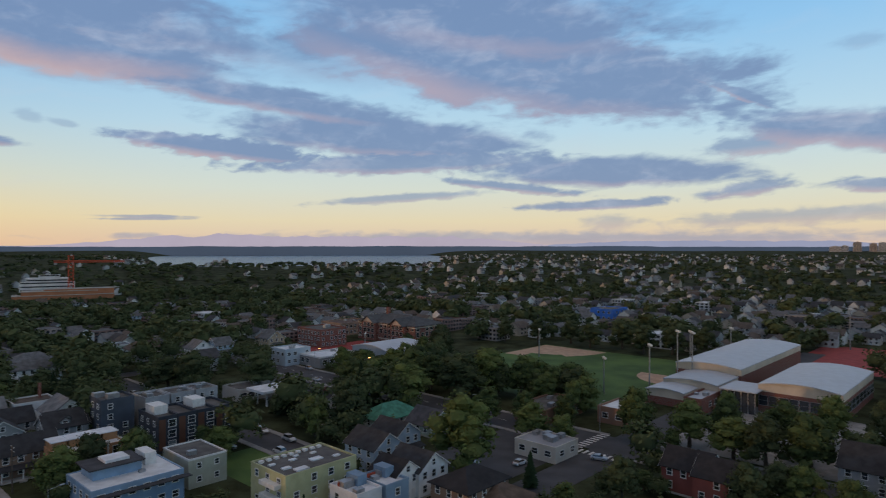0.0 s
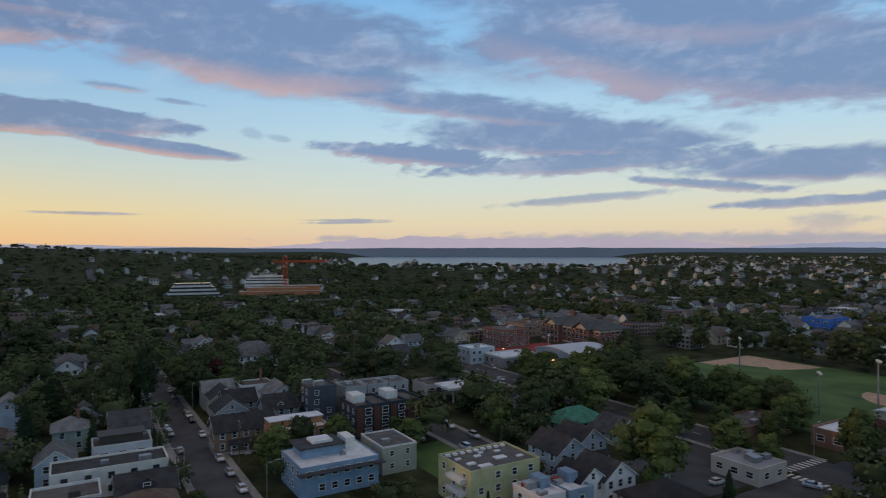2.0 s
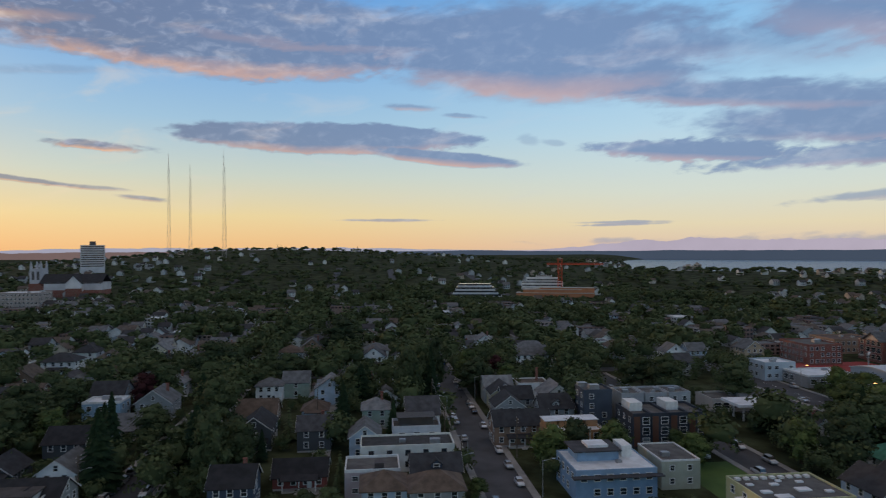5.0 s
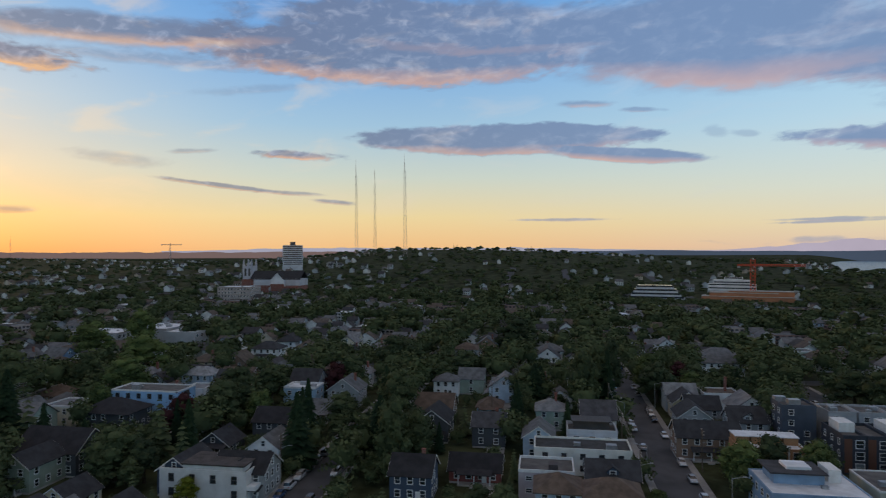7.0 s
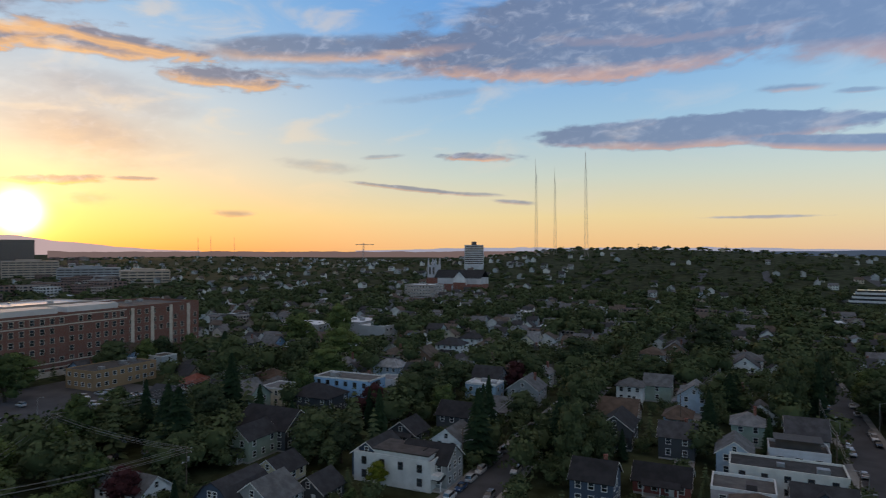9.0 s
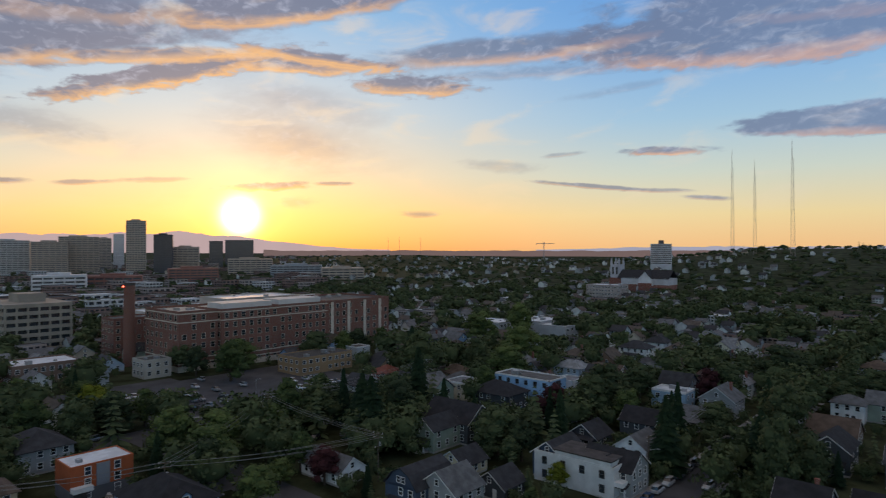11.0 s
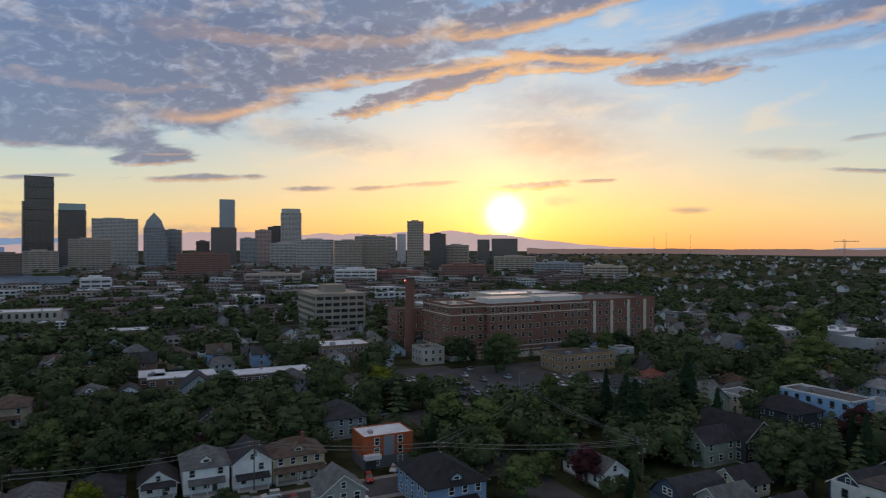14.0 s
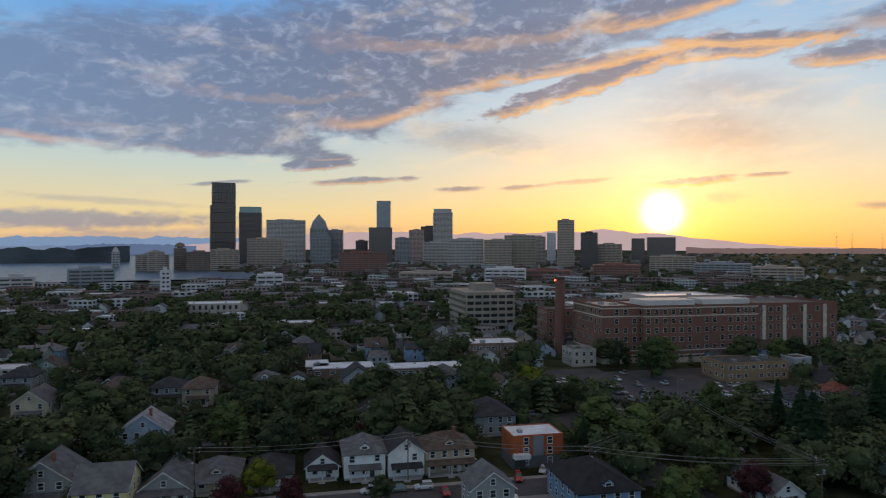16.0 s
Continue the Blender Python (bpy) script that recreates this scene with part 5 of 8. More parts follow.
vault("gymnasium", 293, 94, 82, 25, 9.4, 1.9, M_REDBRICK, "large brick gymnasium with vaulted grey metal roof")
vault("sports_hall", 257, 57, 50, 25, 9.2, 2.2, M_REDBRICK, "brick sports hall with vaulted roof and glazed front", glazed=8)
vault("sports_wing", 240, 92, 20, 20, 6.8, 1.6, M_REDBRICK, "brick wing with curved cream gable")
vault("sports_wing", 226, 96, 16, 14, 5.0, 1.3, M_REDBRICK, "low brick wing with curved cream gable")
en = thing("entrance_canopy", at(233, 74), GRID, "steel and glass entrance with flat canopy", "canopy")
block("canopy_roof", (-8, 8, -6, 6, 7.2, 7.6), M_METALROOF, en)
for i in range(6):
    block("glazing_post", (-7.8, -7.6, -5.6 + i * 2.2, -5.4 + i * 2.2, 0, 7.2), M_STEEL, en)
block("glazing", (-7.5, -7.4, -5.6, 5.6, 0, 7.2), M_GLASS, en)
cw = building("entrance_wing", 222, 84, 20, 6, 1, M_REDBRICK, M_METALROOF, "low curved brick entrance wing", "building", 4.5, (0, 3), 2.0, 1.6, 4.0)
building("apartment_building", 262, 4, 16, 20, 4, M_REDBRICK, paint((0.1, 0.24, 0.2)), "brick corner block with green roof edge", "apartment building", 3.3, (0, 3), 1.4, 1.6, 3.0, cornice=paint((0.1, 0.24, 0.2)))

# ---- brick schools ----
def school(e, n, w, d, floors, label, gables=2):
    sc = thing("school", at(e, n), GRID, label, "school")
    TAKEN.append((e, n, max(w, d) * 0.55))
    keep_in_sight(e, n, w, d, 5.0)
    top = floors * 3.4 + 0.6
    rng = random.Random(4)
    block("wall", (-w / 2, w / 2, -d / 2, d / 2, -2, top), M_REDBRICK, sc)
    for z in (1.4, top - 1.2):
        block("stone_band", (-w / 2 - 0.06, w / 2 + 0.06, -d / 2 - 0.06, d / 2 + 0.06, z, z + 0.6), M_STONE, sc)
    bm = bmesh.new()
    hip_roof(bm, w, d, top + 0.2, 4.2, 0.9)
    part("roof", bm, shingle((0.075, 0.08, 0.085)), sc)
    for i in range(gables):
        y = (i - (gables - 1) / 2) * d * 0.5
        bm = bmesh.new()
        box(bm, -w / 2 - 2.2, -w / 2 + 2, y - 6, y + 6, -2, top)
        part("gable_bay", bm, M_REDBRICK, sc)
        bm = bmesh.new()
        x5 = -w / 2 - 2.3
        loft(bm, [[(x, y - 6, top), (x, y + 6, top), (x, y, top + 3.8)] for x in (x5, x5 + 0.4)])
        bmesh.ops.recalc_face_normals(bm, faces=bm.faces)
        part("gable_end", bm, M_STONE, sc, "cream stone gable")
        bm = bmesh.new()
        gable_roof(bm, w * 0.5 + 4, 12, top, 4, 0.5, 0.25, "x", -w / 4 - 1.5, y)
        part("gable_roof", bm, shingle((0.075, 0.08, 0.085)), sc)
        for fl in range(floors):
            for k in (-3.4, 0, 3.4):
                hang("window", window_meshes(2.4, 2.2, M_STONE), sc, Matrix.Translation((-w / 2 - 2.2, y + k, 2.5 + fl * 3.4)) @ Matrix.Rotation(radians(270), 4, "Z"))
    wall_windows(sc, w, d, 0.6, floors, 3.4, rng, M_STONE, (0, 3), 2.2, 2.4, 3.6)
    block("chimney", (-1, 1, d * 0.2 - 1, d * 0.2 + 1, top + 2, top + 8), M_REDBRICK, sc)
    return sc


school(263, 281, 23, 50, 3, "long red-brick school with pale stone bands and grey hipped roof")
building("school_wing", 262, 330, 26, 20, 2, paint((0.3, 0.2, 0.14)), shingle((0.11, 0.07, 0.055)), "brown school wing with low roof", "building", 3.6, (0, 3))
building("brick_block", 220, 300, 18, 22, 3, M_REDBRICK, M_FLATROOF, "brown-brick apartment block with flat roof", "apartment building", 3.0, (0, 3), 1.4, 1.7, 2.8)
building("shop", 174, 262, 14, 12, 2, paint((0.42, 0.48, 0.52)), M_WHITEROOF, "pale blue-white shop block", "shop", 3.4, (0, 3), 1.6, 1.4, 3.0)
building("shop", 186, 248, 22, 16, 1, paint((0.25, 0.24, 0.23)), M_WHITEROOF, "low shop with white flat roof", "shop", 4.2, (0, 3), 2.4, 2.0, 3.6, cornice=M_TRIM)
vault("swimming_pool_hall", 214, 236, 26, 26, 6.5, 3.0, paint((0.3, 0.34, 0.38)), "low hall with curved blue-grey metal roof", band=False)
building("warehouse", 440, 238, 24, 18, 2, paint((0.06, 0.18, 0.55)), M_FLATROOF, "bright blue two-storey warehouse", "warehouse", 4.0, (0, 3), 1.6, 1.4, 4.0)
# corner shops by the crossing
building("shop", 145, 97, 11, 13, 1, paint((0.5, 0.46, 0.4)), paint((0.25, 0.26, 0.28)), "small cream corner shop with panelled roof", "shop", 3.6, (0, 3), 1.8, 1.4, 4.0, None, 0.4, 5)
building("shop", 178, 118, 22, 12, 1, paint((0.22, 0.12, 0.08)), M_FLATROOF, "low brown shop with hipped canopy", "shop", 4.0, (0, 3), 2.0, 1.6, 3.6)
building("shop", 190, 98, 14, 10, 1, paint((0.24, 0.14, 0.1)), M_WHITEROOF, "low brown pavilion with white roof", "shop", 4.2, (0, 3), 2.0, 1.6, 3.6)
gs = building("filling_station", 125, 215, 16, 12, 1, paint((0.45, 0.42, 0.38)), M_FLATROOF, "small filling station shop", "shop", 3.6, (0,), 2.4, 1.8, 3.0)
fc = thing("fuel_canopy", at(127, 200), GRID, "white fuel canopy with lit edge", "canopy")
block("canopy_deck", (-9, 9, -5.5, 5.5, 5.0, 5.9), M_WHITEROOF, fc)
block("lit_fascia", (-4, 4, -5.62, -5.52, 5.1, 5.7), lamp_mat("canopy_light", (1.0, 0.55, 0.15, 1), 1.5), fc)
for x in (-6, 6):
    for y in (-3, 3):
        block("column", (x - 0.25, x + 0.25, y - 0.25, y + 0.25, 0, 5.0), M_TRIM, fc)
# green-roofed hall
gh = house(136, 150, 17, 11, 1, (0.5, 0.49, 0.45), (0.05, 0.17, 0.12), "hip", "x", 0, porch=False, label="white hall with green metal roof", rise=4.5)

# ---- the brick hospital ----
M_HOSP = brick_mat("hospital_brick", (0.17, 0.068, 0.048, 1), (0.23, 0.1, 0.07, 1), (0.2, 0.16, 0.14, 1))


def hospital_block(e, n, w, d, floors, label, sides=(0, 1), white_top=True, pitch=4.3, stone=True):
    hb = building("hospital", e, n, w, d, floors, M_HOSP, M_FLATROOF, label, "hospital", 4.4, sides, 1.9, 2.4, pitch, M_STONE, 1.2, 5)
    top = floors * 4.4 + 0.4
    if stone:
        for z in (3.6, 5.8, top - 4.4, top - 0.4):
            block("stone_band", (-w / 2 - 0.12, w / 2 + 0.12, -d / 2 - 0.12, d / 2 + 0.12, z, z + 0.55), M_STONE, hb)
        block("stone_base", (-w / 2 - 0.08, w / 2 + 0.08, -d / 2 - 0.08, d / 2 + 0.08, -1, 2.6), M_STONE, hb)
    if white_top:
        block("plant_screen", (0.0, w / 2 - 3.0, -d / 2 + 2.5, d / 2 - 2.5, top + 0.1, top + 3.4), paint((0.5, 0.49, 0.47)), hb, "white roof plant screen")
    return hb


hospital_block(-299, 148.5, 34, 19.5, 6, "seven-storey red-brick hospital wing with stone bands", white_top=False)
hospital_block(-297, 174.5, 36, 32, 6, "long red-brick hospital with white roof plant screen")
hospital_block(-298, 206.5, 36, 31.5, 6, "red-brick hospital range with white roof plant screen")
hr = hospital_block(-303, 246.5, 44, 47, 6, "red-brick hospital wing with tall pale window strips", white_top=False, stone=False)
for y in (-20, -8, 4, 16):
    block("window_strip", (21.98, 22.2, y - 1, y + 1, 2, 27), M_STONE, hr)
ch = thing("factory_chimney", at(-318, 132), GRID, "tall round brick boiler chimney with dark cap", "chimney")
bm = bmesh.new()
rod(bm, (0, 0, -1), (0, 0, 39), 2.9, 2.4, 20)
part("shaft", bm, M_HOSP, ch)
bm = bmesh.new()
rod(bm, (0, 0, 39), (0, 0, 40.2), 2.8, 2.8, 20)
part("cap", bm, M_DARKTRIM, ch)
block("warning_light", (-0.3, 0.3, -3.2, -2.6, 38.2, 38.8), lamp_mat("aviation_red", (1.0, 0.12, 0.06, 1), 6.0), ch)
building("hospital_annex", -352, 146, 16, 22, 5, M_HOSP, M_FLATROOF, "brick hospital annex behind the chimney", "hospital", 3.9, (0, 1), 1.7, 2.0, 3.2, M_STONE)
building("hospital_annex", -285, 128, 12, 12, 2, paint((0.4, 0.36, 0.3)), M_FLATROOF, "low stone hospital entrance", "hospital", 3.6, (0, 1))
for e, n, w, d, fl in ((-345, 215, 30, 50, 7), (-372, 180, 40, 36, 5), (-360, 265, 30, 40, 6)):
    building("hospital_annex", e, n, w, d, fl, paint((0.42, 0.37, 0.32)), M_WHITEROOF, "pale rear hospital building with roof plant", "hospital", 3.9, (1,), 1.8, 1.8, 4.0)
tbk = building("clinic", -243, 186, 17, 30, 2, paint((0.3, 0.2, 0.11)), shingle((0.06, 0.055, 0.05)), "tan-brick clinic with dark sloping roof", "clinic", 3.6, (0, 1), 1.6, 1.5, 3.6, None, 0.4, 4)
# concrete office block with deep window bands
of = thing("office_block", at(-428, 119), GRID, "beige concrete office block with recessed window bands", "office building")
TAKEN.append((-428, 119, 30))
block("glass_core", (-23, 23, -16, 16, -1, 26), M_GLASS, of)
me = boxes("floor_band", [(-24, 24, -17, 17, 0, 2.0)], [paint((0.29, 0.255, 0.205))])
for fl in range(7):
    hang("floor_band", me, of, Matrix.Translation((0, 0, -0.4 + fl * 4.1)))
pier = boxes("pier", [(-0.5, 0.5, -0.5, 0.5, 0, 26)], [paint((0.29, 0.255, 0.205))])
for i in range(9):
    hang("pier", pier, of, Matrix.Translation((-23.2 + i * 5.8, -16.3, 0)))
for i in range(7):
    hang("pier", pier, of, Matrix.Translation((23.3, -16.2 + i * 5.4, 0)))
block("penthouse", (-10, 8, -6, 8, 26, 31), paint((0.27, 0.24, 0.2)), of)
building("school_hall", -312, 92, 20, 26, 2, paint((0.2, 0.13, 0.1)), M_WHITEROOF, "brown hall with white flat roof", "hall", 3.8, (0, 1))
building("bank_building", -540, -74, 26, 46, 2, paint((0.4, 0.36, 0.3)), M_WHITEROOF, "cream civic building with tall window bays", "civic building", 5.0, (1,), 1.6, 3.0, 4.2, M_DARKTRIM)

# ---- church on the hill ----
cp = polar(70.6, 800)
chh = thing("church", cp, GRID, "red-brick church with white upper walls, dark roof and square tower", "church")
TAKEN.append((-330, 730, 45))
bm = bmesh.new()
box(bm, -30, 32, -13, 13, -4, 14)
part("nave_wall", bm, M_REDBRICK, chh)
block("clerestory", (-26, 32.1, -13.1, 13.1, 9, 17), paint((0.45, 0.45, 0.47)), chh, "white rendered upper wall")
bm = bmesh.new()
gable_roof(bm, 62, 26, 17, 9, 0.8, 0.4, "x", 1, 0)
gable_roof(bm, 16, 20, 17, 8, 0.8, 0.4, "y", 6, -8)
part("roof", bm, shingle((0.03, 0.03, 0.034)), chh)
bm = bmesh.new()
box(bm, -2, 14, -18, 0, -4, 17)
gable_wall(bm, 16, 18, 17, 8, "y", 6, -9)
part("transept", bm, paint((0.6, 0.6, 0.61)), chh, "white gabled transept")
block("transept_base", (-2.2, 14.2, -18.2, -17.9, -4, 11), M_REDBRICK, chh)
for x in (-37, ):
    block("tower_base", (x - 7, x + 7, -8, 8, -4, 16), M_REDBRICK, chh)
    block("tower", (x - 6, x + 6, -7, 7, 16, 32), paint((0.42, 0.42, 0.45)), chh, "white belfry tower")
    for sx in (-1, 1):
        for sy in (-1, 1):
            bm = bmesh.new()
            rod(bm, (x + sx * 5, sy * 6, 32), (x + sx * 5, sy * 6, 40), 1.6, 0.5, 8)
            part("pinnacle", bm, paint((0.4, 0.4, 0.43)), chh)
    for k in (-2.5, 2.5):
        block("louvre", (x + k - 1.2, x + k + 1.2, -7.1, -6.95, 20, 29), M_DARKTRIM, chh)
block("aisle", (14, 32, -20, -13, -4, 8), M_REDBRICK, chh)


# ---- the distant city ----
TONES = dict(black=(0.02, 0.02, 0.022), dark=(0.06, 0.06, 0.07), pale=(0.42, 0.41, 0.4), tan=(0.36, 0.3, 0.25), grey=(0.25, 0.27, 0.29), glass=(0.2, 0.26, 0.32), pink=(0.4, 0.28, 0.26), white=(0.55, 0.55, 0.56), brown=(0.2, 0.14, 0.11), brick=(0.22, 0.1, 0.08))
M_FARGLASS = glass_mat("tower_glass", (0.06, 0.065, 0.075, 1), 0.12)


def tower(az, r, w, d, top, tone, style, label):
    """A distant block turned towards the view, with its storeys as bands."""
    p = polar(az, r)
    tw = thing("tower", p, az + 4 * math.sin(az * 7), label, "tower", "towers of the city")
    h = top - p.z
    d = min(d, w * 1.2)
    mt = paint(TONES[tone])
    crown = {"slant": 0.12, "pyramid": 0.0, "round": 0.08, "dome": 0.0}.get(style, 0.0)
    hb = h * (1 - crown)
    fh = 4.2
    floors = max(2, int(hb / fh))
    if style == "slab":
        block("curtain_wall", (-w / 2, w / 2, -d / 2, d / 2, -6, hb), glass_mat("dark_curtain", (*TONES[tone], 1), 0.15), tw)
        n = max(3, int(w / 5))
        part_me = boxes("mullion", [(-w / 2 - 0.4 + (w * i / n) - 0.4, -w / 2 + 0.4 + (w * i / n), -d / 2 - 0.5, -d / 2, 0, hb) for i in range(n + 1)] + [(-w / 2 - 0.3, w / 2 + 0.3, -d / 2 - 0.3, d / 2 + 0.3, z * hb / 8, z * hb / 8 + 1.4) for z in range(1, 9)], [mt])
        tagged(hang("mullion_grid", part_me, tw), kind="stuff")
        if tone == "black":
            block("side_step", (-w / 2 - 6, -w / 2 + 2, -d / 2 + 6, d / 2, -6, hb * 0.72), glass_mat("dark_curtain", (*TONES[tone], 1), 0.15), tw)
    else:
        core = (-w / 2 + 0.8, w / 2 - 0.8, -d / 2 + 0.8, d / 2 - 0.8, -6, hb - 1)
        block("glass_core", core, M_FARGLASS, tw)
        bands = [(-w / 2, w / 2, -d / 2, d / 2, i * hb / floors - 0.6, i * hb / floors + hb / floors * 0.42) for i in range(floors + 1)]
        tagged(hang("floor_banding", boxes("floor_banding", bands, [mt]), tw), kind="stuff")
        n = max(2, int(w / (6 if style == "grid" else 11)))
        piers = [(-w / 2 + w * i / n - 0.7, -w / 2 + w * i / n + 0.7, -d / 2 - 0.15, d / 2 + 0.15, 0, hb + 1.2) for i in range(n + 1)]
        tagged(hang("pier_grid", boxes("pier_grid", piers, [mt]), tw), kind="stuff")
        block("roof_plant", (-w * 0.25, w * 0.2, -d * 0.2, d * 0.25, hb + 0.6, hb + 5), mt, tw)
    bm = bmesh.new()
    if style == "slant":
        a = [(-w / 2, -d / 2, hb), (w / 2, -d / 2, hb), (w / 2, d / 2, hb), (-w / 2, d / 2, hb)]
        b = [(-w / 2, 0, h), (w / 2, 0, h), (w / 2, d / 2, h), (-w / 2, d / 2, h)]
        loft(bm, [a, b])
        part("crown", bm, glass_mat("green_crown", (0.08, 0.2, 0.22, 1)), tw, "slanted green glass crown")
    elif style == "pyramid":
        loft(bm, [[(-w / 2, -d / 2, hb), (w / 2, -d / 2, hb), (w / 2, d / 2, hb), (-w / 2, d / 2, hb)], [(-w * 0.36, -d * 0.36, hb + w * 0.42), (w * 0.36, -d * 0.36, hb + w * 0.42), (w * 0.36, d * 0.36, hb + w * 0.42), (-w * 0.36, d * 0.36, hb + w * 0.42)], [(-0.5, -0.5, hb + w * 0.86), (0.5, -0.5, hb + w * 0.86), (0.5, 0.5, hb + w * 0.86), (-0.5, 0.5, hb + w * 0.86)]])
        part("crown", bm, mt, tw, "pointed roof")
    elif style == "dome":
        rings = []
        for k in range(6):
            a = k / 5 * math.pi / 2 * 0.96
            rr = math.cos(a) * w * 0.45
            rings.append([(rr * math.cos(t * math.pi / 6), rr * math.sin(t * math.pi / 6), hb + 4 + math.sin(a) * w * 0.4) for t in range(12)])
        loft(bm, rings)
        part("crown", bm, mt, tw, "domed roof")
    elif style == "round":
        rings = [[(math.cos(t * math.pi / 8) * w * 0.48, math.sin(t * math.pi / 8) * d * 0.48, z) for t in range(16)] for z in (hb, h)]
        loft(bm, rings)
        part("crown", bm, mt, tw, "rounded crown")
    else:
        bm.free()
    return tw


tower(143.84, 2300, 75, 40, 269, "black", "slab", "tall black glass office tower with stepped side in the distant city")
tower(141.64, 2300, 73, 40, 192, "dark", "slant", "dark glass tower with slanted green crown in the distant city")
tower(138.68, 2250, 128, 45, 143, "pale", "band", "striped pale office tower in the distant city")
tower(140.44, 1750, 89, 40, 74, "tan", "band", "long low office block with dark bands in the distant city")
tower(135.86, 2200, 58, 35, 115, "grey", "pyramid", "grey tower with pyramid roof in the distant city")
tower(135.69, 2050, 56, 35, 88, "grey", "band", "grey glass office block in the distant city")
tower(134.43, 2300, 53, 40, 112, "grey", "band", "grey office tower in the distant city")
tower(132.12, 2300, 40, 30, 75, "dark", "band", "dark block in the distant city")
tower(130.47, 2200, 77, 40, 119, "dark", "slab", "dark bulky office tower in the distant city")
tower(130.18, 2500, 53, 40, 231, "glass", "slab", "blue glass tower in the distant city")
tower(128.48, 2200, 49, 40, 84, "grey", "band", "grey block in the distant city")
tower(127.22, 2200, 49, 35, 111, "pink", "band", "pinkish residential tower in the distant city")
tower(126.05, 2300, 63, 35, 126, "dark", "band", "dark glass tower in the distant city")
tower(124.89, 2250, 66, 40, 188, "pale", "round", "rounded pale striped tower in the distant city")
tower(125.44, 1900, 76, 40, 67, "pale", "band", "pale hospital block in the distant city")
tower(122.78, 1800, 99, 50, 76, "pale", "band", "wide white hospital block in the distant city")
tower(119.92, 1750, 72, 50, 73, "tan", "band", "banded hospital tower in the distant city")
tower(117.99, 1800, 85, 50, 86, "tan", "band", "banded beige hospital block in the distant city")
tower(116.25, 2000, 35, 30, 86, "tan", "band", "beige tower in the distant city")
tower(115.23, 2100, 27, 27, 100, "white", "slab", "slim white tower in the distant city")
tower(113.96, 1700, 42, 30, 124, "tan", "grid", "tall tan apartment tower in the distant city")
tower(111.94, 1700, 40, 35, 91, "dark", "band", "dark apartment tower in the distant city")
tower(110.24, 1800, 64, 40, 62, "tan", "band", "brown apartment block in the distant city")
tower(107.87, 2000, 36, 35, 80, "dark", "slab", "dark tower near the sun in the distant city")
tower(105.99, 2000, 79, 40, 83, "dark", "slab", "dark twin tower near the sun in the distant city")
tower(152.02, 1900, 17, 18, 39, "pale", "pyramid", "slim pale tower with pointed roof in the distant city")
tower(147.26, 1650, 26, 26, 50, "brown", "dome", "brown tower with dome in the distant city")
tower(149.36, 1600, 68, 40, 35, "tan", "band", "beige apartment block in the distant city")
tower(149.08, 1550, 32, 30, 42, "tan", "band", "beige apartment tower in the distant city")
tower(145.74, 1600, 57, 40, 41, "brown", "band", "brown apartment block in the distant city")
tower(143.77, 1600, 63, 45, 46, "tan", "band", "pale apartment block in the distant city")
tower(132.06, 1350, 96, 40, 42, "brick", "band", "wide brick apartment block in the distant city")
tower(153.76, 1000, 54, 40, 23, "grey", "band", "grey apartment block in the distant city")
tower(158.58, 900, 33, 33, 18, "pale", "band", "pale blue apartment block in the distant city")
tower(140.04, 900, 33, 30, 16, "white", "band", "white apartment block in the distant city")
tower(126.32, 1050, 84, 50, 12, "tan", "band", "yellow-beige institutional block in the distant city")
tower(119.24, 950, 58, 40, 22, "white", "band", "white ribbed office block in the distant city")
tower(115.51, 1000, 69, 40, 18, "brick", "band", "brick block in the distant city")
tower(109.70, 1200, 79, 50, 22, "brick", "band", "brown block in the distant city")
tower(105.10, 1500, 94, 50, 34, "tan", "band", "beige block in the distant city")
tower(101.17, 1300, 96, 50, 24, "grey", "band", "grey flat block in the distant city")
tower(97.25, 1200, 75, 50, 21, "tan", "band", "beige flat block in the distant city")
tower(148.38, 700, 8, 18, 30, "white", "band", "white block in the distant city")
tower(129.60, 700, 37, 30, 4, "dark", "band", "dark small block in the distant city")
tower(135.58, 640, 33, 30, 7, "grey", "band", "grey small block in the distant city")
tower(152.39, 640, 31, 30, 1, "white", "band", "white low block in the distant city")

# ---- radio masts on the hill ----
M_MAST = surface("mast_steel", (0.34, 0.3, 0.28, 1), 0.6, 0.3, 0.2, 0.2, 0.0)


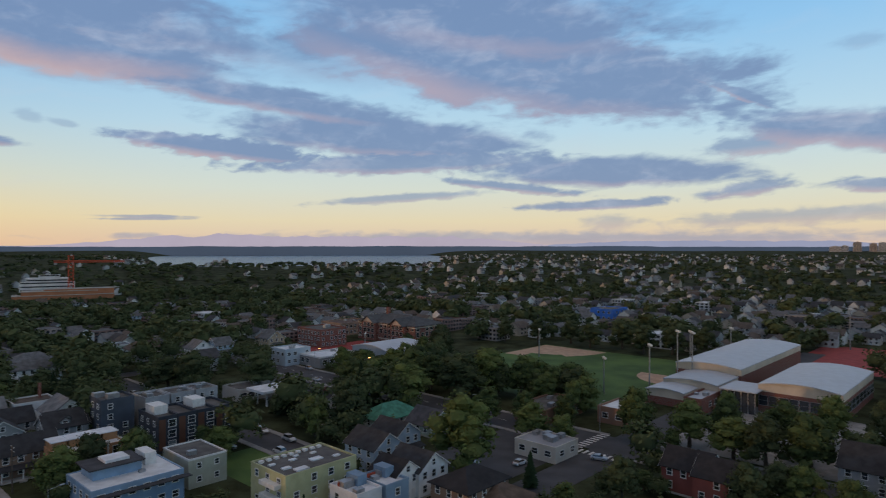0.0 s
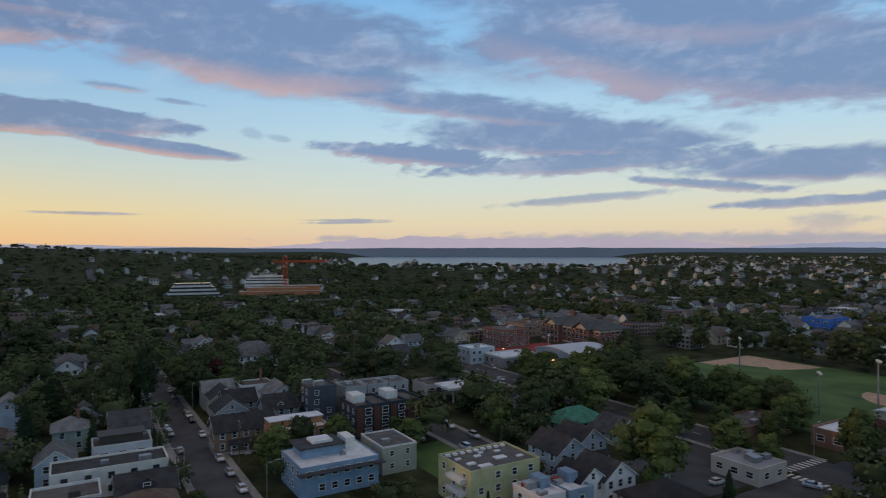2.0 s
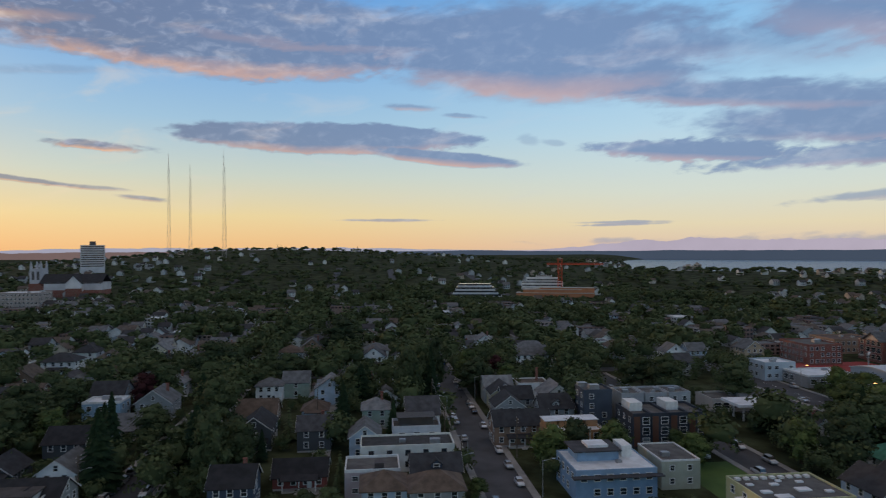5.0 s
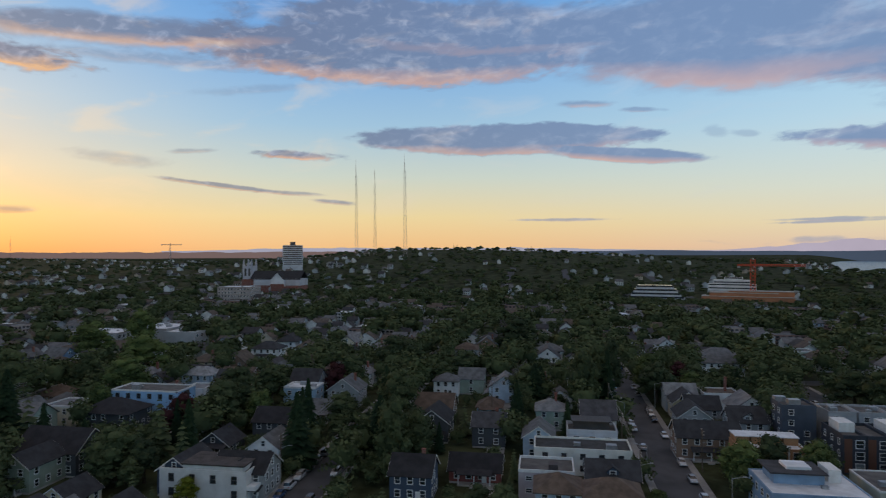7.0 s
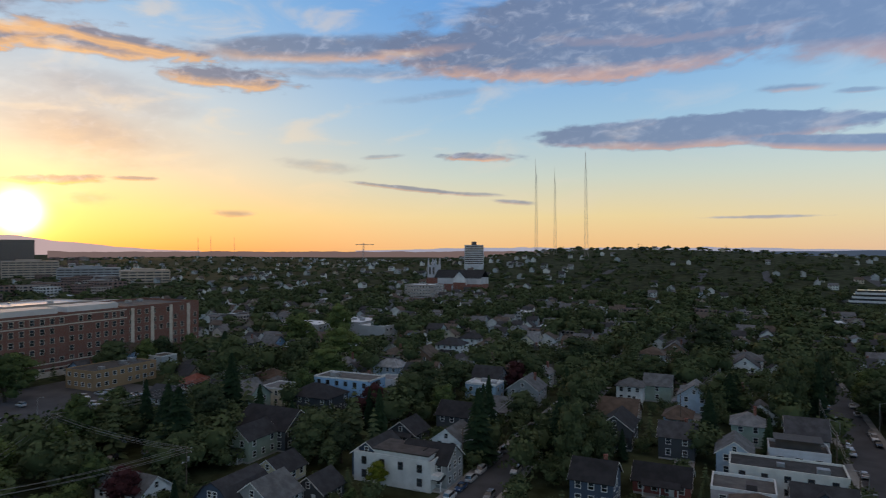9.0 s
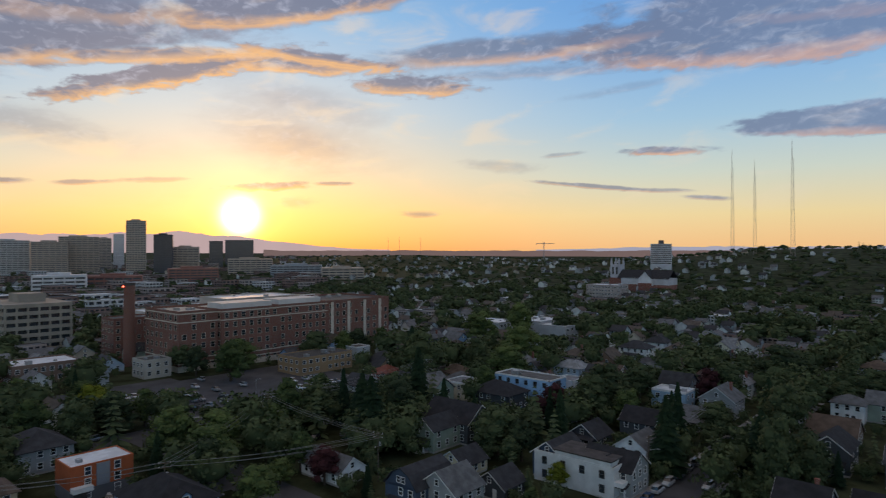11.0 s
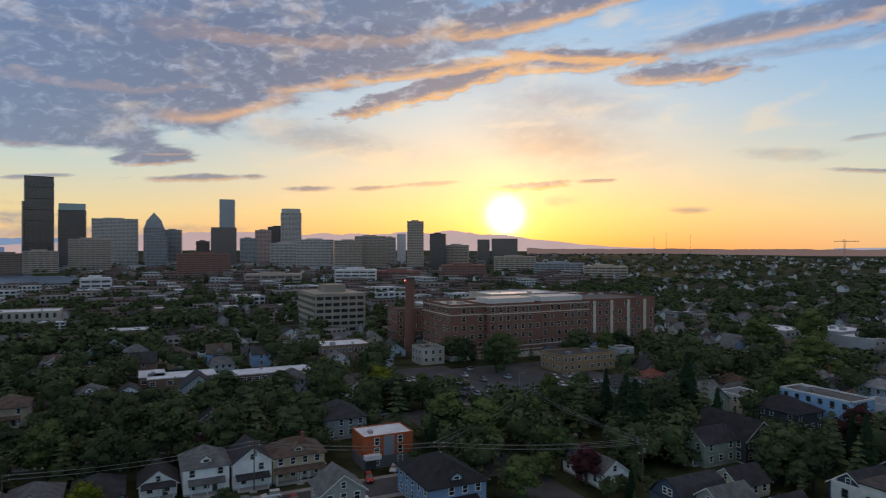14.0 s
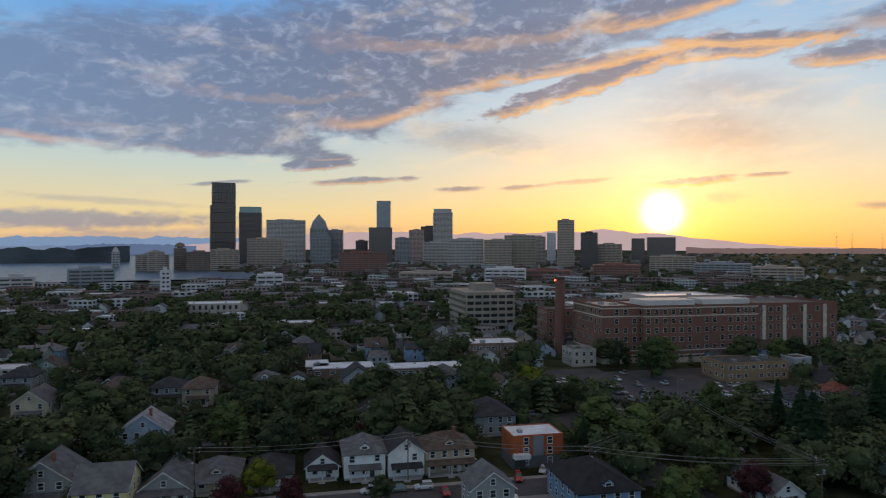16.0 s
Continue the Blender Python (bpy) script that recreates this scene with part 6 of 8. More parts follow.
def mast(az, r, top, face):
    p = polar(az, r)
    ms = thing("radio_mast", p, az, "tall slender lattice radio mast on the hilltop", "radio mast", "radio masts")
    h = top - p.z
    bm = bmesh.new()
    half = lambda z: face * (1 - 0.72 * z / h)
    n = 26
    hm = h * 0.84
    for k in range(n):
        z0, z1 = k * hm / n, (k + 1) * hm / n
        a, b = half(z0), half(z1)
        for i in range(3):
            t0, t1 = 2 * math.pi * i / 3, 2 * math.pi * (i + 1) / 3
            p0, p1 = Vector((math.cos(t0) * a, math.sin(t0) * a, z0)), Vector((math.cos(t0) * b, math.sin(t0) * b, z1))
            q0, q1 = Vector((math.cos(t1) * a, math.sin(t1) * a, z0)), Vector((math.cos(t1) * b, math.sin(t1) * b, z1))
            rod(bm, p0, p1, 0.26, 0.26, 4)
            rod(bm, p0, q1, 0.13, 0.13, 3)
            rod(bm, p0, q0, 0.13, 0.13, 3)
    part("lattice", bm, M_MAST, ms)
    bm = bmesh.new()
    rod(bm, (0, 0, hm), (0, 0, h), 0.55, 0.2, 6)
    part("antenna", bm, M_MAST, ms)
    for f in (0.42, 0.66, 0.83):
        bm = bmesh.new()
        rod(bm, (1.8, 0, h * f), (2.6, 0, h * f + 0.4), 1.1, 0.9, 8)
        part("dish", bm, M_TRIM, ms)


mast(63.91, 1340, 56 + 1340 * 0.1423, 4.2)
mast(62.26, 1420, 56 + 1420 * 0.1269, 4.0)
mast(59.59, 1290, 56 + 1290 * 0.1519, 5.0)
for az, hgt in ((93.2, 90), (92.2, 96), (90.3, 92)):
    mast(az, 3300, 30 + hgt, 2.5)

# ---- cranes and the building site ----
M_ORANGE = surface("crane_red", (0.45, 0.07, 0.03, 1), 0.6, 0, 0.15, 0.5, 0.0)


def crane(az, r, top, jib_l, jib_r, scale=1.0, mat=None):
    p = polar(az, r)
    cr = thing("tower_crane", p, az, "red lattice tower crane with a long jib", "crane", "tower cranes")
    h = top - p.z
    bm = bmesh.new()
    s = 1.1 * scale
    n = int(h / 4)
    for k in range(n):
        z0, z1 = k * h / n, (k + 1) * h / n
        for sx, sy in ((-1, -1), (1, -1), (1, 1), (-1, 1)):
            rod(bm, (sx * s, sy * s, z0), (sx * s, sy * s, z1), 0.2 * scale, None, 4)
        rod(bm, (-s, -s, z0), (s, -s, z1), 0.14 * scale, None, 3)
        rod(bm, (s, s, z0), (-s, s, z1), 0.14 * scale, None, 3)
    part("mast", bm, mat or M_ORANGE, cr)
    bm = bmesh.new()
    zj = h - 3.5 * scale
    k = 18
    for i in range(k):
        x0, x1 = -jib_l + (jib_l + jib_r) * i / k, -jib_l + (jib_l + jib_r) * (i + 1) / k
        for y in (-0.8, 0.8):
            rod(bm, (x0, y, zj), (x1, y, zj), 0.2 * scale, None, 4)
        rod(bm, (x0, 0, zj + 1.6), (x1, 0, zj + 1.6), 0.2 * scale, None, 4)
        rod(bm, (x0, -0.8, zj), ((x0 + x1) / 2, 0, zj + 1.6), 0.13 * scale, None, 3)
        rod(bm, ((x0 + x1) / 2, 0, zj + 1.6), (x1, 0.8, zj), 0.13 * scale, None, 3)
    part("jib", bm, mat or M_ORANGE, cr)
    block("cab", (0.9, 2.4, -2.2, -0.8, zj - 2.4, zj - 0.2), M_TRIM, cr)
    block("counterweight", (-jib_l, -jib_l + 3, -0.9, 0.9, zj - 2.6, zj), M_CONCRETE, cr)
    return cr


crane(30.25, 800, 46, 16, 52, 2.2)
crane(79.3, 2500, 62 + 24, 30, 40, 2.2, M_STEEL)
bs = thing("building_site", polar(30.6, 800), 30.6, "unfinished orange-sheathed building under the crane", "building site")
for x0, x1, y0, y1, z in ((-48, 46, -14, 12, 4), (-40, 30, -10, 14, 8), (-20, 46, -6, 10, 10)):
    block("sheathed_storey", (x0, x1, y0, y1, -6, z), paint((0.42, 0.17, 0.08)), bs, "orange sheathing boards")
    block("slab_edge", (x0 - 0.5, x1 + 0.5, y0 - 0.5, y1 + 0.5, z, z + 0.5), M_CONCRETE, bs)
wb = thing("hospital_block", polar(31.8, 830), 31, "white stepped hospital block behind the building site", "hospital")
for x0, x1, z0, z1 in ((-26, 26, -4, 15), (-20, 20, 15, 20), (-8, 12, 20, 23)):
    block("storey", (x0, x1, -10, 10, z0, z1), paint((0.6, 0.6, 0.58)), wb)
    for zz in range(int(z0) + 2, int(z1), 4):
        block("window_band", (x0 + 1, x1 - 1, -10.12, -9.98, zz, zz + 1.4), M_GLASS, wb)
tr3 = thing("terraced_flats", polar(37.6, 780), 37, "white terraced apartment block with balcony bands", "apartment building")
for k in range(4):
    block("storey", (-32 + 3 * k, 30 - 4 * k, -9, 9, k * 4.2 - 2, k * 4.2 + 0.2), paint((0.5, 0.51, 0.53)), tr3)
    block("window_band", (-31 + 3 * k, 29 - 4 * k, -8.6, 8.6, k * 4.2 + 0.2, k * 4.2 + 2.2), M_GLASS, tr3)
tk = thing("tower_block", polar(69.4, 1150), 69, "pale slab tower block with water tank on top", "apartment building")
hh0 = polar(69.4, 1150).z
block("wall", (-17, 17, -8, 8, -4, 66 - hh0), paint((0.46, 0.47, 0.5)), tk)
for k in range(10):
    block("window_band", (-16, 16, -8.12, -7.98, 66 - hh0 - 3 - k * 3.4, 66 - hh0 - 1.4 - k * 3.4), M_GLASS, tk)
block("tank", (-4.5, 4.5, -4, 4, 66 - hh0, 72 - hh0), paint((0.1, 0.09, 0.09)), tk)
building("brick_flats", -320, 632, 36, 26, 4, paint((0.32, 0.28, 0.26)), M_WHITEROOF, "grey-brick flats with white flat roof", "apartment building", 3.6, (0, 1), 1.6, 1.6, 3.4)
for e, n, w, d in ((-262, 345, 34, 22), (-240, 372, 24, 30), (-212, 352, 20, 16)):
    building("depot", e, n, w, d, 2, paint((0.36, 0.36, 0.36)), M_WHITEROOF, "low depot with bright white flat roof", "depot", 4.0, (1,), 2.0, 1.5, 4.0, None, 0.5, 4)


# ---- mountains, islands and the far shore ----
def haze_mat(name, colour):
    """Far mountains that glow: the haze of miles of air is painted in."""
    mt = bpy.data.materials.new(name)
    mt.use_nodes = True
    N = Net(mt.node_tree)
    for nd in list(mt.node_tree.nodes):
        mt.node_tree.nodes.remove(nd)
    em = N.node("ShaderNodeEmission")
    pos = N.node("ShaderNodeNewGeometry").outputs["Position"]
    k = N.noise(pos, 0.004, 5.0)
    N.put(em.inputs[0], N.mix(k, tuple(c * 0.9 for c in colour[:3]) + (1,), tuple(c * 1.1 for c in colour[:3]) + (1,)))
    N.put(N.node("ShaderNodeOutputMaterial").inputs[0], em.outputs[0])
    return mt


def ridge(name, az0, az1, r, height, rough, seed, mat, label, foot=-60, taper=0.15):
    """A mountain range: a thin folded sheet, its uneven crest sized to fit the camera's view."""
    vs, fs = [], []
    n = 160
    for i in range(n + 1):
        k = i / n
        az = az0 + (az1 - az0) * k
        env = min(1, k / taper, (1 - k) / taper) if taper else 1
        env = env * env * (3 - 2 * env)
        z = 56 + (height * (0.72 + 0.28 * noise.noise((k * 3.1, seed, 0))) + rough * (noise.fractal((k * 24, seed, 2), 0.8, 2.1, 6))) * env
        a = radians(az)
        for rr, zz in ((r - 40, foot), (r, z), (r + 40, foot)):
            vs.append((-math.sin(a) * rr, math.cos(a) * rr, zz))
    for i in range(n):
        for k in (0, 1):
            b = 3 * i + k
            fs.append((b, b + 3, b + 4, b + 1))
    return tagged(new(name, mesh_of(name, vs, fs, [mat], False)), label, "mountains", kind="structure")


ridge("backdrop_mountains", 93, 150, 4850, 165, 20, 3.3, haze_mat("dusk_haze_range", lin(190, 165, 165)), "jagged blue mountain range under the sunset", taper=0.36)
ridge("backdrop_mountains", 136, 168, 4880, 80, 18, 7.1, haze_mat("blue_haze_range", lin(124, 146, 178)), "low blue hills across the water", taper=0.2)
ridge("backdrop_mountains", -12, 34, 4880, 95, 22, 5.5, haze_mat("violet_haze_range", lin(178, 168, 184)), "pale violet mountains beyond the lake", taper=0.3)
ridge("backdrop_mountains", 34, 80, 4880, 30, 8, 9.5, haze_mat("far_haze_hills", lin(160, 160, 178)), "faint far hills", taper=0.3)
ridge("backdrop_mountains", -40, -6, 4880, 45, 8, 2.5, haze_mat("grey_haze_range", lin(150, 155, 180)), "grey-blue hills under low cloud", taper=0.3)
# glowing sheets before the far terrain, the air's haze in their colour
ridge("far_shore", -46, 62, 3950, -5, 5, 6.6, haze_mat("blue_haze_shore", lin(66, 77, 94)), "long hills beyond the lake, a glowing sheet in blue-grey haze colour", foot=-5, taper=0.04)
ridge("far_shore", 58, 104, 3950, -8, 5, 2.2, haze_mat("dusk_haze_shore", lin(114, 96, 94)), "long hills under the sunset, a glowing sheet in dusky haze colour", foot=-5, taper=0.04)
# blue-grey base colour, with the haze of distance mixed in
M_FARSHORE = surface("far_wooded_shore", (0.06, 0.075, 0.085, 1), 0.95, 0, 0.3, 0.01, 0.0)
ridge("headland", 151, 178, 2500, -10, 7, 1.2, M_FARSHORE, "dark wooded headland across the bay", taper=0.18)
ridge("headland", 146, 155.5, 4500, 14, 8, 8.2, haze_mat("island_haze_blue", lin(92, 108, 138)), "wooded island in the bay in glowing dark blue haze colour", taper=0.3)
ridge("headland", 150, 185, 4750, -2, 6, 4.2, haze_mat("island_haze_blue", lin(112, 128, 156)), "hazy blue far shore", taper=0.1)
for az, w, top, tone in ((-33.0, 34, 84, "tan"), (-34.0, 30, 78, "tan"), (-34.6, 38, 82, "pale"), (-35.5, 40, 80, "pale"), (-32.2, 30, 66, "pale"), (-37, 40, 82, "tan"), (-31.6, 50, 62, "pale")):
    tower(az, 3880, w, 40, top - 10, tone, "band", "sunlit tower on the far side of the lake")
tower(19.6, 1420, 20, 16, 21, "tan", "band", "apartment block beside the lake")
tower(18.9, 1420, 14, 16, 25, "tan", "band", "apartment block beside the lake")


# ---- the near houses ----
house(-2, 178, 8.3, 10.4, 2, (0.34, 0.42, 0.5), (0.11, 0.115, 0.12), "gable", "y", 0, porch=False, label="pale blue gabled house with grey shingle roof")
house(14.5, 148, 11.4, 8.3, 2, (0.045, 0.065, 0.1), (0.035, 0.036, 0.04), "gable", "x", 0, porch=False, dormer=True, label="navy blue house with white-trimmed front gable")
house(2.5, 138.5, 9.4, 9.4, 2, (0.34, 0.42, 0.5), (0.095, 0.07, 0.054), "hip", "x", 0, porch=False, label="light blue house under brown hipped roof")
house(13.5, 137, 11.4, 9.4, 2, (0.26, 0.27, 0.27), (0.095, 0.07, 0.054), "hip", "x", 0, porch=False, label="grey house under brown hipped roof")
house(-30, 144, 9.4, 9.4, 2, (0.045, 0.065, 0.1), (0.022, 0.022, 0.025), "gable", "x", 0, porch=False, chimney=True, label="dark blue house with tall pale chimney")
house(-17, 157, 12.5, 8.3, 1, (0.2, 0.06, 0.05), (0.022, 0.022, 0.025), "gable", "x", 0, porch=True, label="low red house with dark shingle roof")
house(-33, 190, 9.4, 12.5, 2, (0.06, 0.065, 0.07), (0.022, 0.022, 0.025), "gable", "y", 0, porch=True, label="charcoal house with dark gabled roof")
house(-38, 246, 9.4, 8.3, 2, (0.72, 0.72, 0.7), (0.11, 0.115, 0.12), "hip", "x", 0, porch=False, label="white two-storey house with grey hipped roof")
house(-37, 215, 12.5, 12.5, 1, (0.2, 0.13, 0.09), (0.095, 0.07, 0.054), "gable", "x", 0, porch=False, label="brown bungalow with worn brown shingles")
house(-19, 220, 8.3, 9.4, 1, (0.34, 0.42, 0.5), (0.095, 0.07, 0.054), "hip", "x", 0, porch=True, label="small blue-grey bungalow with brown roof")
house(5, 233, 9.4, 8.3, 1, (0.72, 0.72, 0.7), (0.11, 0.115, 0.12), "gable", "y", 0, porch=True, label="small white gabled bungalow")
house(46, 224, 9.4, 9.4, 2, (0.5, 0.44, 0.3), (0.035, 0.036, 0.04), "gable", "y", 0, porch=True, label="cream gabled house with dark roof")
house(44, 206, 9.4, 10.4, 2, (0.26, 0.27, 0.27), (0.035, 0.036, 0.04), "gable", "y", 0, porch=True, label="grey gabled house with white trim")
house(58, 201, 10.4, 8.3, 2, (0.26, 0.27, 0.27), (0.035, 0.036, 0.04), "gable", "x", 0, porch=True, dormer=True, label="grey house with white gable on its front")
house(43, 184, 16.6, 9.4, 2, (0.2, 0.13, 0.09), (0.035, 0.036, 0.04), "gable", "x", 0, porch=True, label="wide brown house with dark roof")
house(-84, 140, 8.3, 11.4, 2, (0.045, 0.065, 0.1), (0.035, 0.036, 0.04), "gable", "y", 0, porch=False, label="navy gabled house with white barge boards")
house(-69, 140, 12.5, 9.4, 2, (0.26, 0.27, 0.27), (0.022, 0.022, 0.025), "gable", "x", 0, porch=True, dormer=True, label="blue-grey house with black shingle roof")
house(-71, 158, 8.3, 10.4, 2, (0.72, 0.72, 0.7), (0.11, 0.115, 0.12), "gable", "y", 0, porch=True, label="white gabled house with grey roof")
house(-80, 181, 10.4, 9.4, 2, (0.06, 0.065, 0.07), (0.022, 0.022, 0.025), "gable", "x", 0, porch=False, label="dark house with low shingle roof")
house(-72, 226, 11.4, 11.4, 2, (0.26, 0.27, 0.27), (0.11, 0.115, 0.12), "gable", "y", 0, porch=True, chimney=True, label="grey gabled house with side wings")
house(-138, 244, 9.4, 9.4, 2, (0.34, 0.42, 0.5), (0.22, 0.23, 0.24), "hip", "x", 0, porch=False, label="pale blue house with pale hipped roof")
house(-135, 184, 16.6, 12.5, 2, (0.06, 0.065, 0.07), (0.022, 0.022, 0.025), "hip", "x", 0, porch=False, label="long dark house under black hipped roof")
house(-196, 289, 14.6, 11.4, 2, (0.72, 0.72, 0.7), (0.11, 0.115, 0.12), "hip", "x", 0, porch=True, label="white house with grey hipped roof")
house(-142, 313, 14.6, 11.4, 2, (0.72, 0.72, 0.7), (0.035, 0.036, 0.04), "hip", "x", 0, porch=True, label="white house with dark hipped roof")
house(2, 328, 12.5, 10.4, 2, (0.72, 0.72, 0.7), (0.11, 0.115, 0.12), "hip", "x", 0, porch=True, label="white house with grey roof")
house(82, 325, 16.6, 10.4, 2, (0.72, 0.72, 0.7), (0.11, 0.115, 0.12), "hip", "x", 0, porch=True, label="long white house with grey roof")
house(-40, 326, 11.4, 10.4, 2, (0.26, 0.27, 0.27), (0.095, 0.07, 0.054), "hip", "x", 0, porch=True, label="grey house with brown roof")
house(-129, 256, 13.5, 9.4, 1, (0.2, 0.13, 0.09), (0.095, 0.07, 0.054), "gable", "x", 0, porch=True, label="brown bungalow with low roof")
house(-74, 205, 10.4, 9.4, 1, (0.26, 0.27, 0.27), (0.11, 0.115, 0.12), "gable", "x", 0, porch=True, label="grey bungalow among trees")
house(-90, 167, 9.4, 9.4, 1, (0.06, 0.065, 0.07), (0.035, 0.036, 0.04), "gable", "y", 0, porch=True, label="dark bungalow under trees")
house(-189, 55, 15.6, 12.5, 2, (0.26, 0.27, 0.27), (0.035, 0.036, 0.04), "hip", "x", 1, porch=False, label="grey two-storey house with dark hipped roof")
house(-159, 35, 10.4, 12.5, 2, (0.4, 0.32, 0.22), (0.095, 0.07, 0.054), "hip", "y", 1, porch=True, dormer=True, chimney=True, label="tan house with steep brown tiled roof")
house(-129, 61, 17.7, 13.5, 2, (0.18, 0.28, 0.42), (0.022, 0.022, 0.025), "hip", "x", 1, porch=True, dormer=True, label="blue house with white trim and broad dark roof")
house(-125, 101, 14.6, 8.3, 1, (0.72, 0.72, 0.7), (0.11, 0.115, 0.12), "gable", "x", 0, porch=False, label="white house with peeling grey roof")
house(-96, 102, 9.4, 12.5, 2, (0.045, 0.065, 0.1), (0.035, 0.036, 0.04), "gambrel", "y", 0, porch=True, label="dark house with white-edged gambrel roof")
house(-89, 104, 10.4, 9.4, 2, (0.26, 0.27, 0.27), (0.11, 0.115, 0.12), "gable", "y", 0, porch=False, label="grey gabled house with white edging")
house(-122, 136, 8.3, 11.4, 2, (0.25, 0.3, 0.24), (0.035, 0.036, 0.04), "gable", "y", 0, porch=True, label="sage green gabled house")
house(-103, 125, 8.3, 9.4, 1, (0.5, 0.44, 0.3), (0.035, 0.036, 0.04), "gable", "y", 0, porch=False, label="cream gabled cottage with dark roof")
house(-124, 148, 17.7, 12.5, 2, (0.06, 0.065, 0.07), (0.022, 0.022, 0.025), "gable", "x", 0, porch=False, dormer=True, label="long black-roofed house with white front gable")
house(-87, 119, 8.3, 8.3, 1, (0.06, 0.065, 0.07), (0.035, 0.036, 0.04), "gable", "y", 0, porch=False, label="dark-roofed garage with white door")
house(-181, 215, 10.4, 9.4, 1, (0.4, 0.32, 0.22), (0.095, 0.07, 0.054), "hip", "x", 0, porch=True, label="tan bungalow with brown roof")
house(-186, 271, 14.6, 10.4, 2, (0.5, 0.44, 0.3), (0.11, 0.115, 0.12), "hip", "x", 0, porch=True, label="cream house with grey hipped roof")
house(-140, 243, 12.5, 9.4, 2, (0.34, 0.42, 0.5), (0.22, 0.23, 0.24), "hip", "x", 0, porch=False, label="pale blue house with light roof")
house(-181, 160, 10.4, 9.4, 2, (0.26, 0.27, 0.27), (0.035, 0.036, 0.04), "gable", "x", 0, porch=True, label="grey house by the parking lot")
house(-203, 194, 9.4, 9.4, 1, (0.2, 0.06, 0.05), (0.2, 0.07, 0.05), "hip", "x", 0, porch=True, label="small house with red roof")
house(-156, -55, 11.4, 11.4, 2, (0.26, 0.27, 0.27), (0.11, 0.115, 0.12), "gable", "x", 1, porch=True, chimney=True, label="grey-green house with white window trim")
house(-147, -41, 11.4, 10.4, 2, (0.58, 0.52, 0.25), (0.11, 0.115, 0.12), "gable", "y", 1, porch=True, label="pale yellow gabled house with curved eaves")
house(-154, -30, 13.5, 11.4, 1, (0.26, 0.27, 0.27), (0.11, 0.115, 0.12), "gable", "x", 1, porch=True, dormer=True, label="grey craftsman house with low grey roof")
house(-159, -20, 12.5, 9.9, 1, (0.5, 0.44, 0.3), (0.11, 0.115, 0.12), "hip", "x", 1, porch=True, dormer=True, label="cream house under broad grey hipped roof")
house(-159, -8, 12.5, 9.9, 1, (0.26, 0.27, 0.27), (0.035, 0.036, 0.04), "hip", "x", 1, porch=True, dormer=True, label="grey house with dark hipped roof")
house(-161, 4, 9.4, 7.8, 1, (0.72, 0.72, 0.7), (0.035, 0.036, 0.04), "gable", "x", 1, porch=True, dormer=True, label="small white house with dark roof")
house(-160, 14, 11.4, 9.9, 2, (0.72, 0.72, 0.7), (0.11, 0.115, 0.12), "hip", "y", 1, porch=True, dormer=True, label="white two-storey house with hipped roof and dormer")
house(-159, 24, 11.4, 8.8, 2, (0.72, 0.72, 0.7), (0.035, 0.036, 0.04), "gable", "x", 1, porch=True, dormer=True, label="white house with dark roof and front dormer")
house(-160, 37, 10.4, 8.8, 1, (0.72, 0.72, 0.7), (0.095, 0.07, 0.054), "gable", "x", 1, porch=True, dormer=True, chimney=True, label="white cottage with steep brown roof")
house(-190, -43, 9.4, 12.5, 2, (0.34, 0.42, 0.5), (0.22, 0.23, 0.24), "gable", "x", 1, porch=False, chimney=True, label="pale blue house with grey metal roof")
house(-246, -48, 10.4, 10.4, 2, (0.26, 0.27, 0.27), (0.035, 0.036, 0.04), "hip", "x", 1, porch=True, label="grey house with dark hipped roof")
house(-243, -37, 12.5, 10.4, 2, (0.4, 0.32, 0.22), (0.095, 0.07, 0.054), "hip", "x", 1, porch=True, label="tan house with brown roof")
house(-252, -15, 11.4, 9.4, 2, (0.72, 0.72, 0.7), (0.11, 0.115, 0.12), "hip", "x", 1, porch=True, dormer=True, label="white house with grey hipped roof and dormer")
house(-255, -3, 8.3, 9.4, 1, (0.72, 0.72, 0.7), (0.035, 0.036, 0.04), "gambrel", "x", 1, porch=True, label="white barn-roofed house with dark shingles")
house(-232, -86, 12.5, 10.4, 2, (0.5, 0.44, 0.3), (0.11, 0.115, 0.12), "gable", "x", 1, porch=True, label="cream gabled house with white trim")
house(-266, -72, 14.6, 9.4, 1, (0.06, 0.065, 0.07), (0.035, 0.036, 0.04), "gable", "x", 1, porch=True, label="dark bungalow under trees")
house(-195, 19, 8.3, 11.4, 2, (0.26, 0.27, 0.27), (0.035, 0.036, 0.04), "gable", "x", 1, porch=False, label="grey gabled house among trees")
house(-364, -11, 10.4, 10.4, 2, (0.26, 0.27, 0.27), (0.11, 0.115, 0.12), "gable", "x", 1, porch=True, label="grey gabled house among the trees")
house(-352, 46, 14.6, 11.4, 2, (0.26, 0.27, 0.27), (0.22, 0.23, 0.24), "hip", "x", 1, porch=True, label="grey house with pale roof")
house(-277, -108, 12.5, 11.4, 2, (0.26, 0.27, 0.27), (0.035, 0.036, 0.04), "hip", "x", 1, porch=True, label="grey house with dark roof")
house(-131, 38, 8.3, 9.4, 2, (0.26, 0.27, 0.27), (0.11, 0.115, 0.12), "gable", "x", 1, porch=False, label="small grey gabled house")
house(117, 127, 9.4, 10.4, 2, (0.34, 0.42, 0.5), (0.035, 0.036, 0.04), "gable", "y", 0, porch=True, label="blue-grey gabled house with tall front gable")
house(107, 124, 9.4, 11.4, 2, (0.34, 0.42, 0.5), (0.035, 0.036, 0.04), "gable", "y", 0, porch=False, label="pale blue-grey house with white-banded gables")
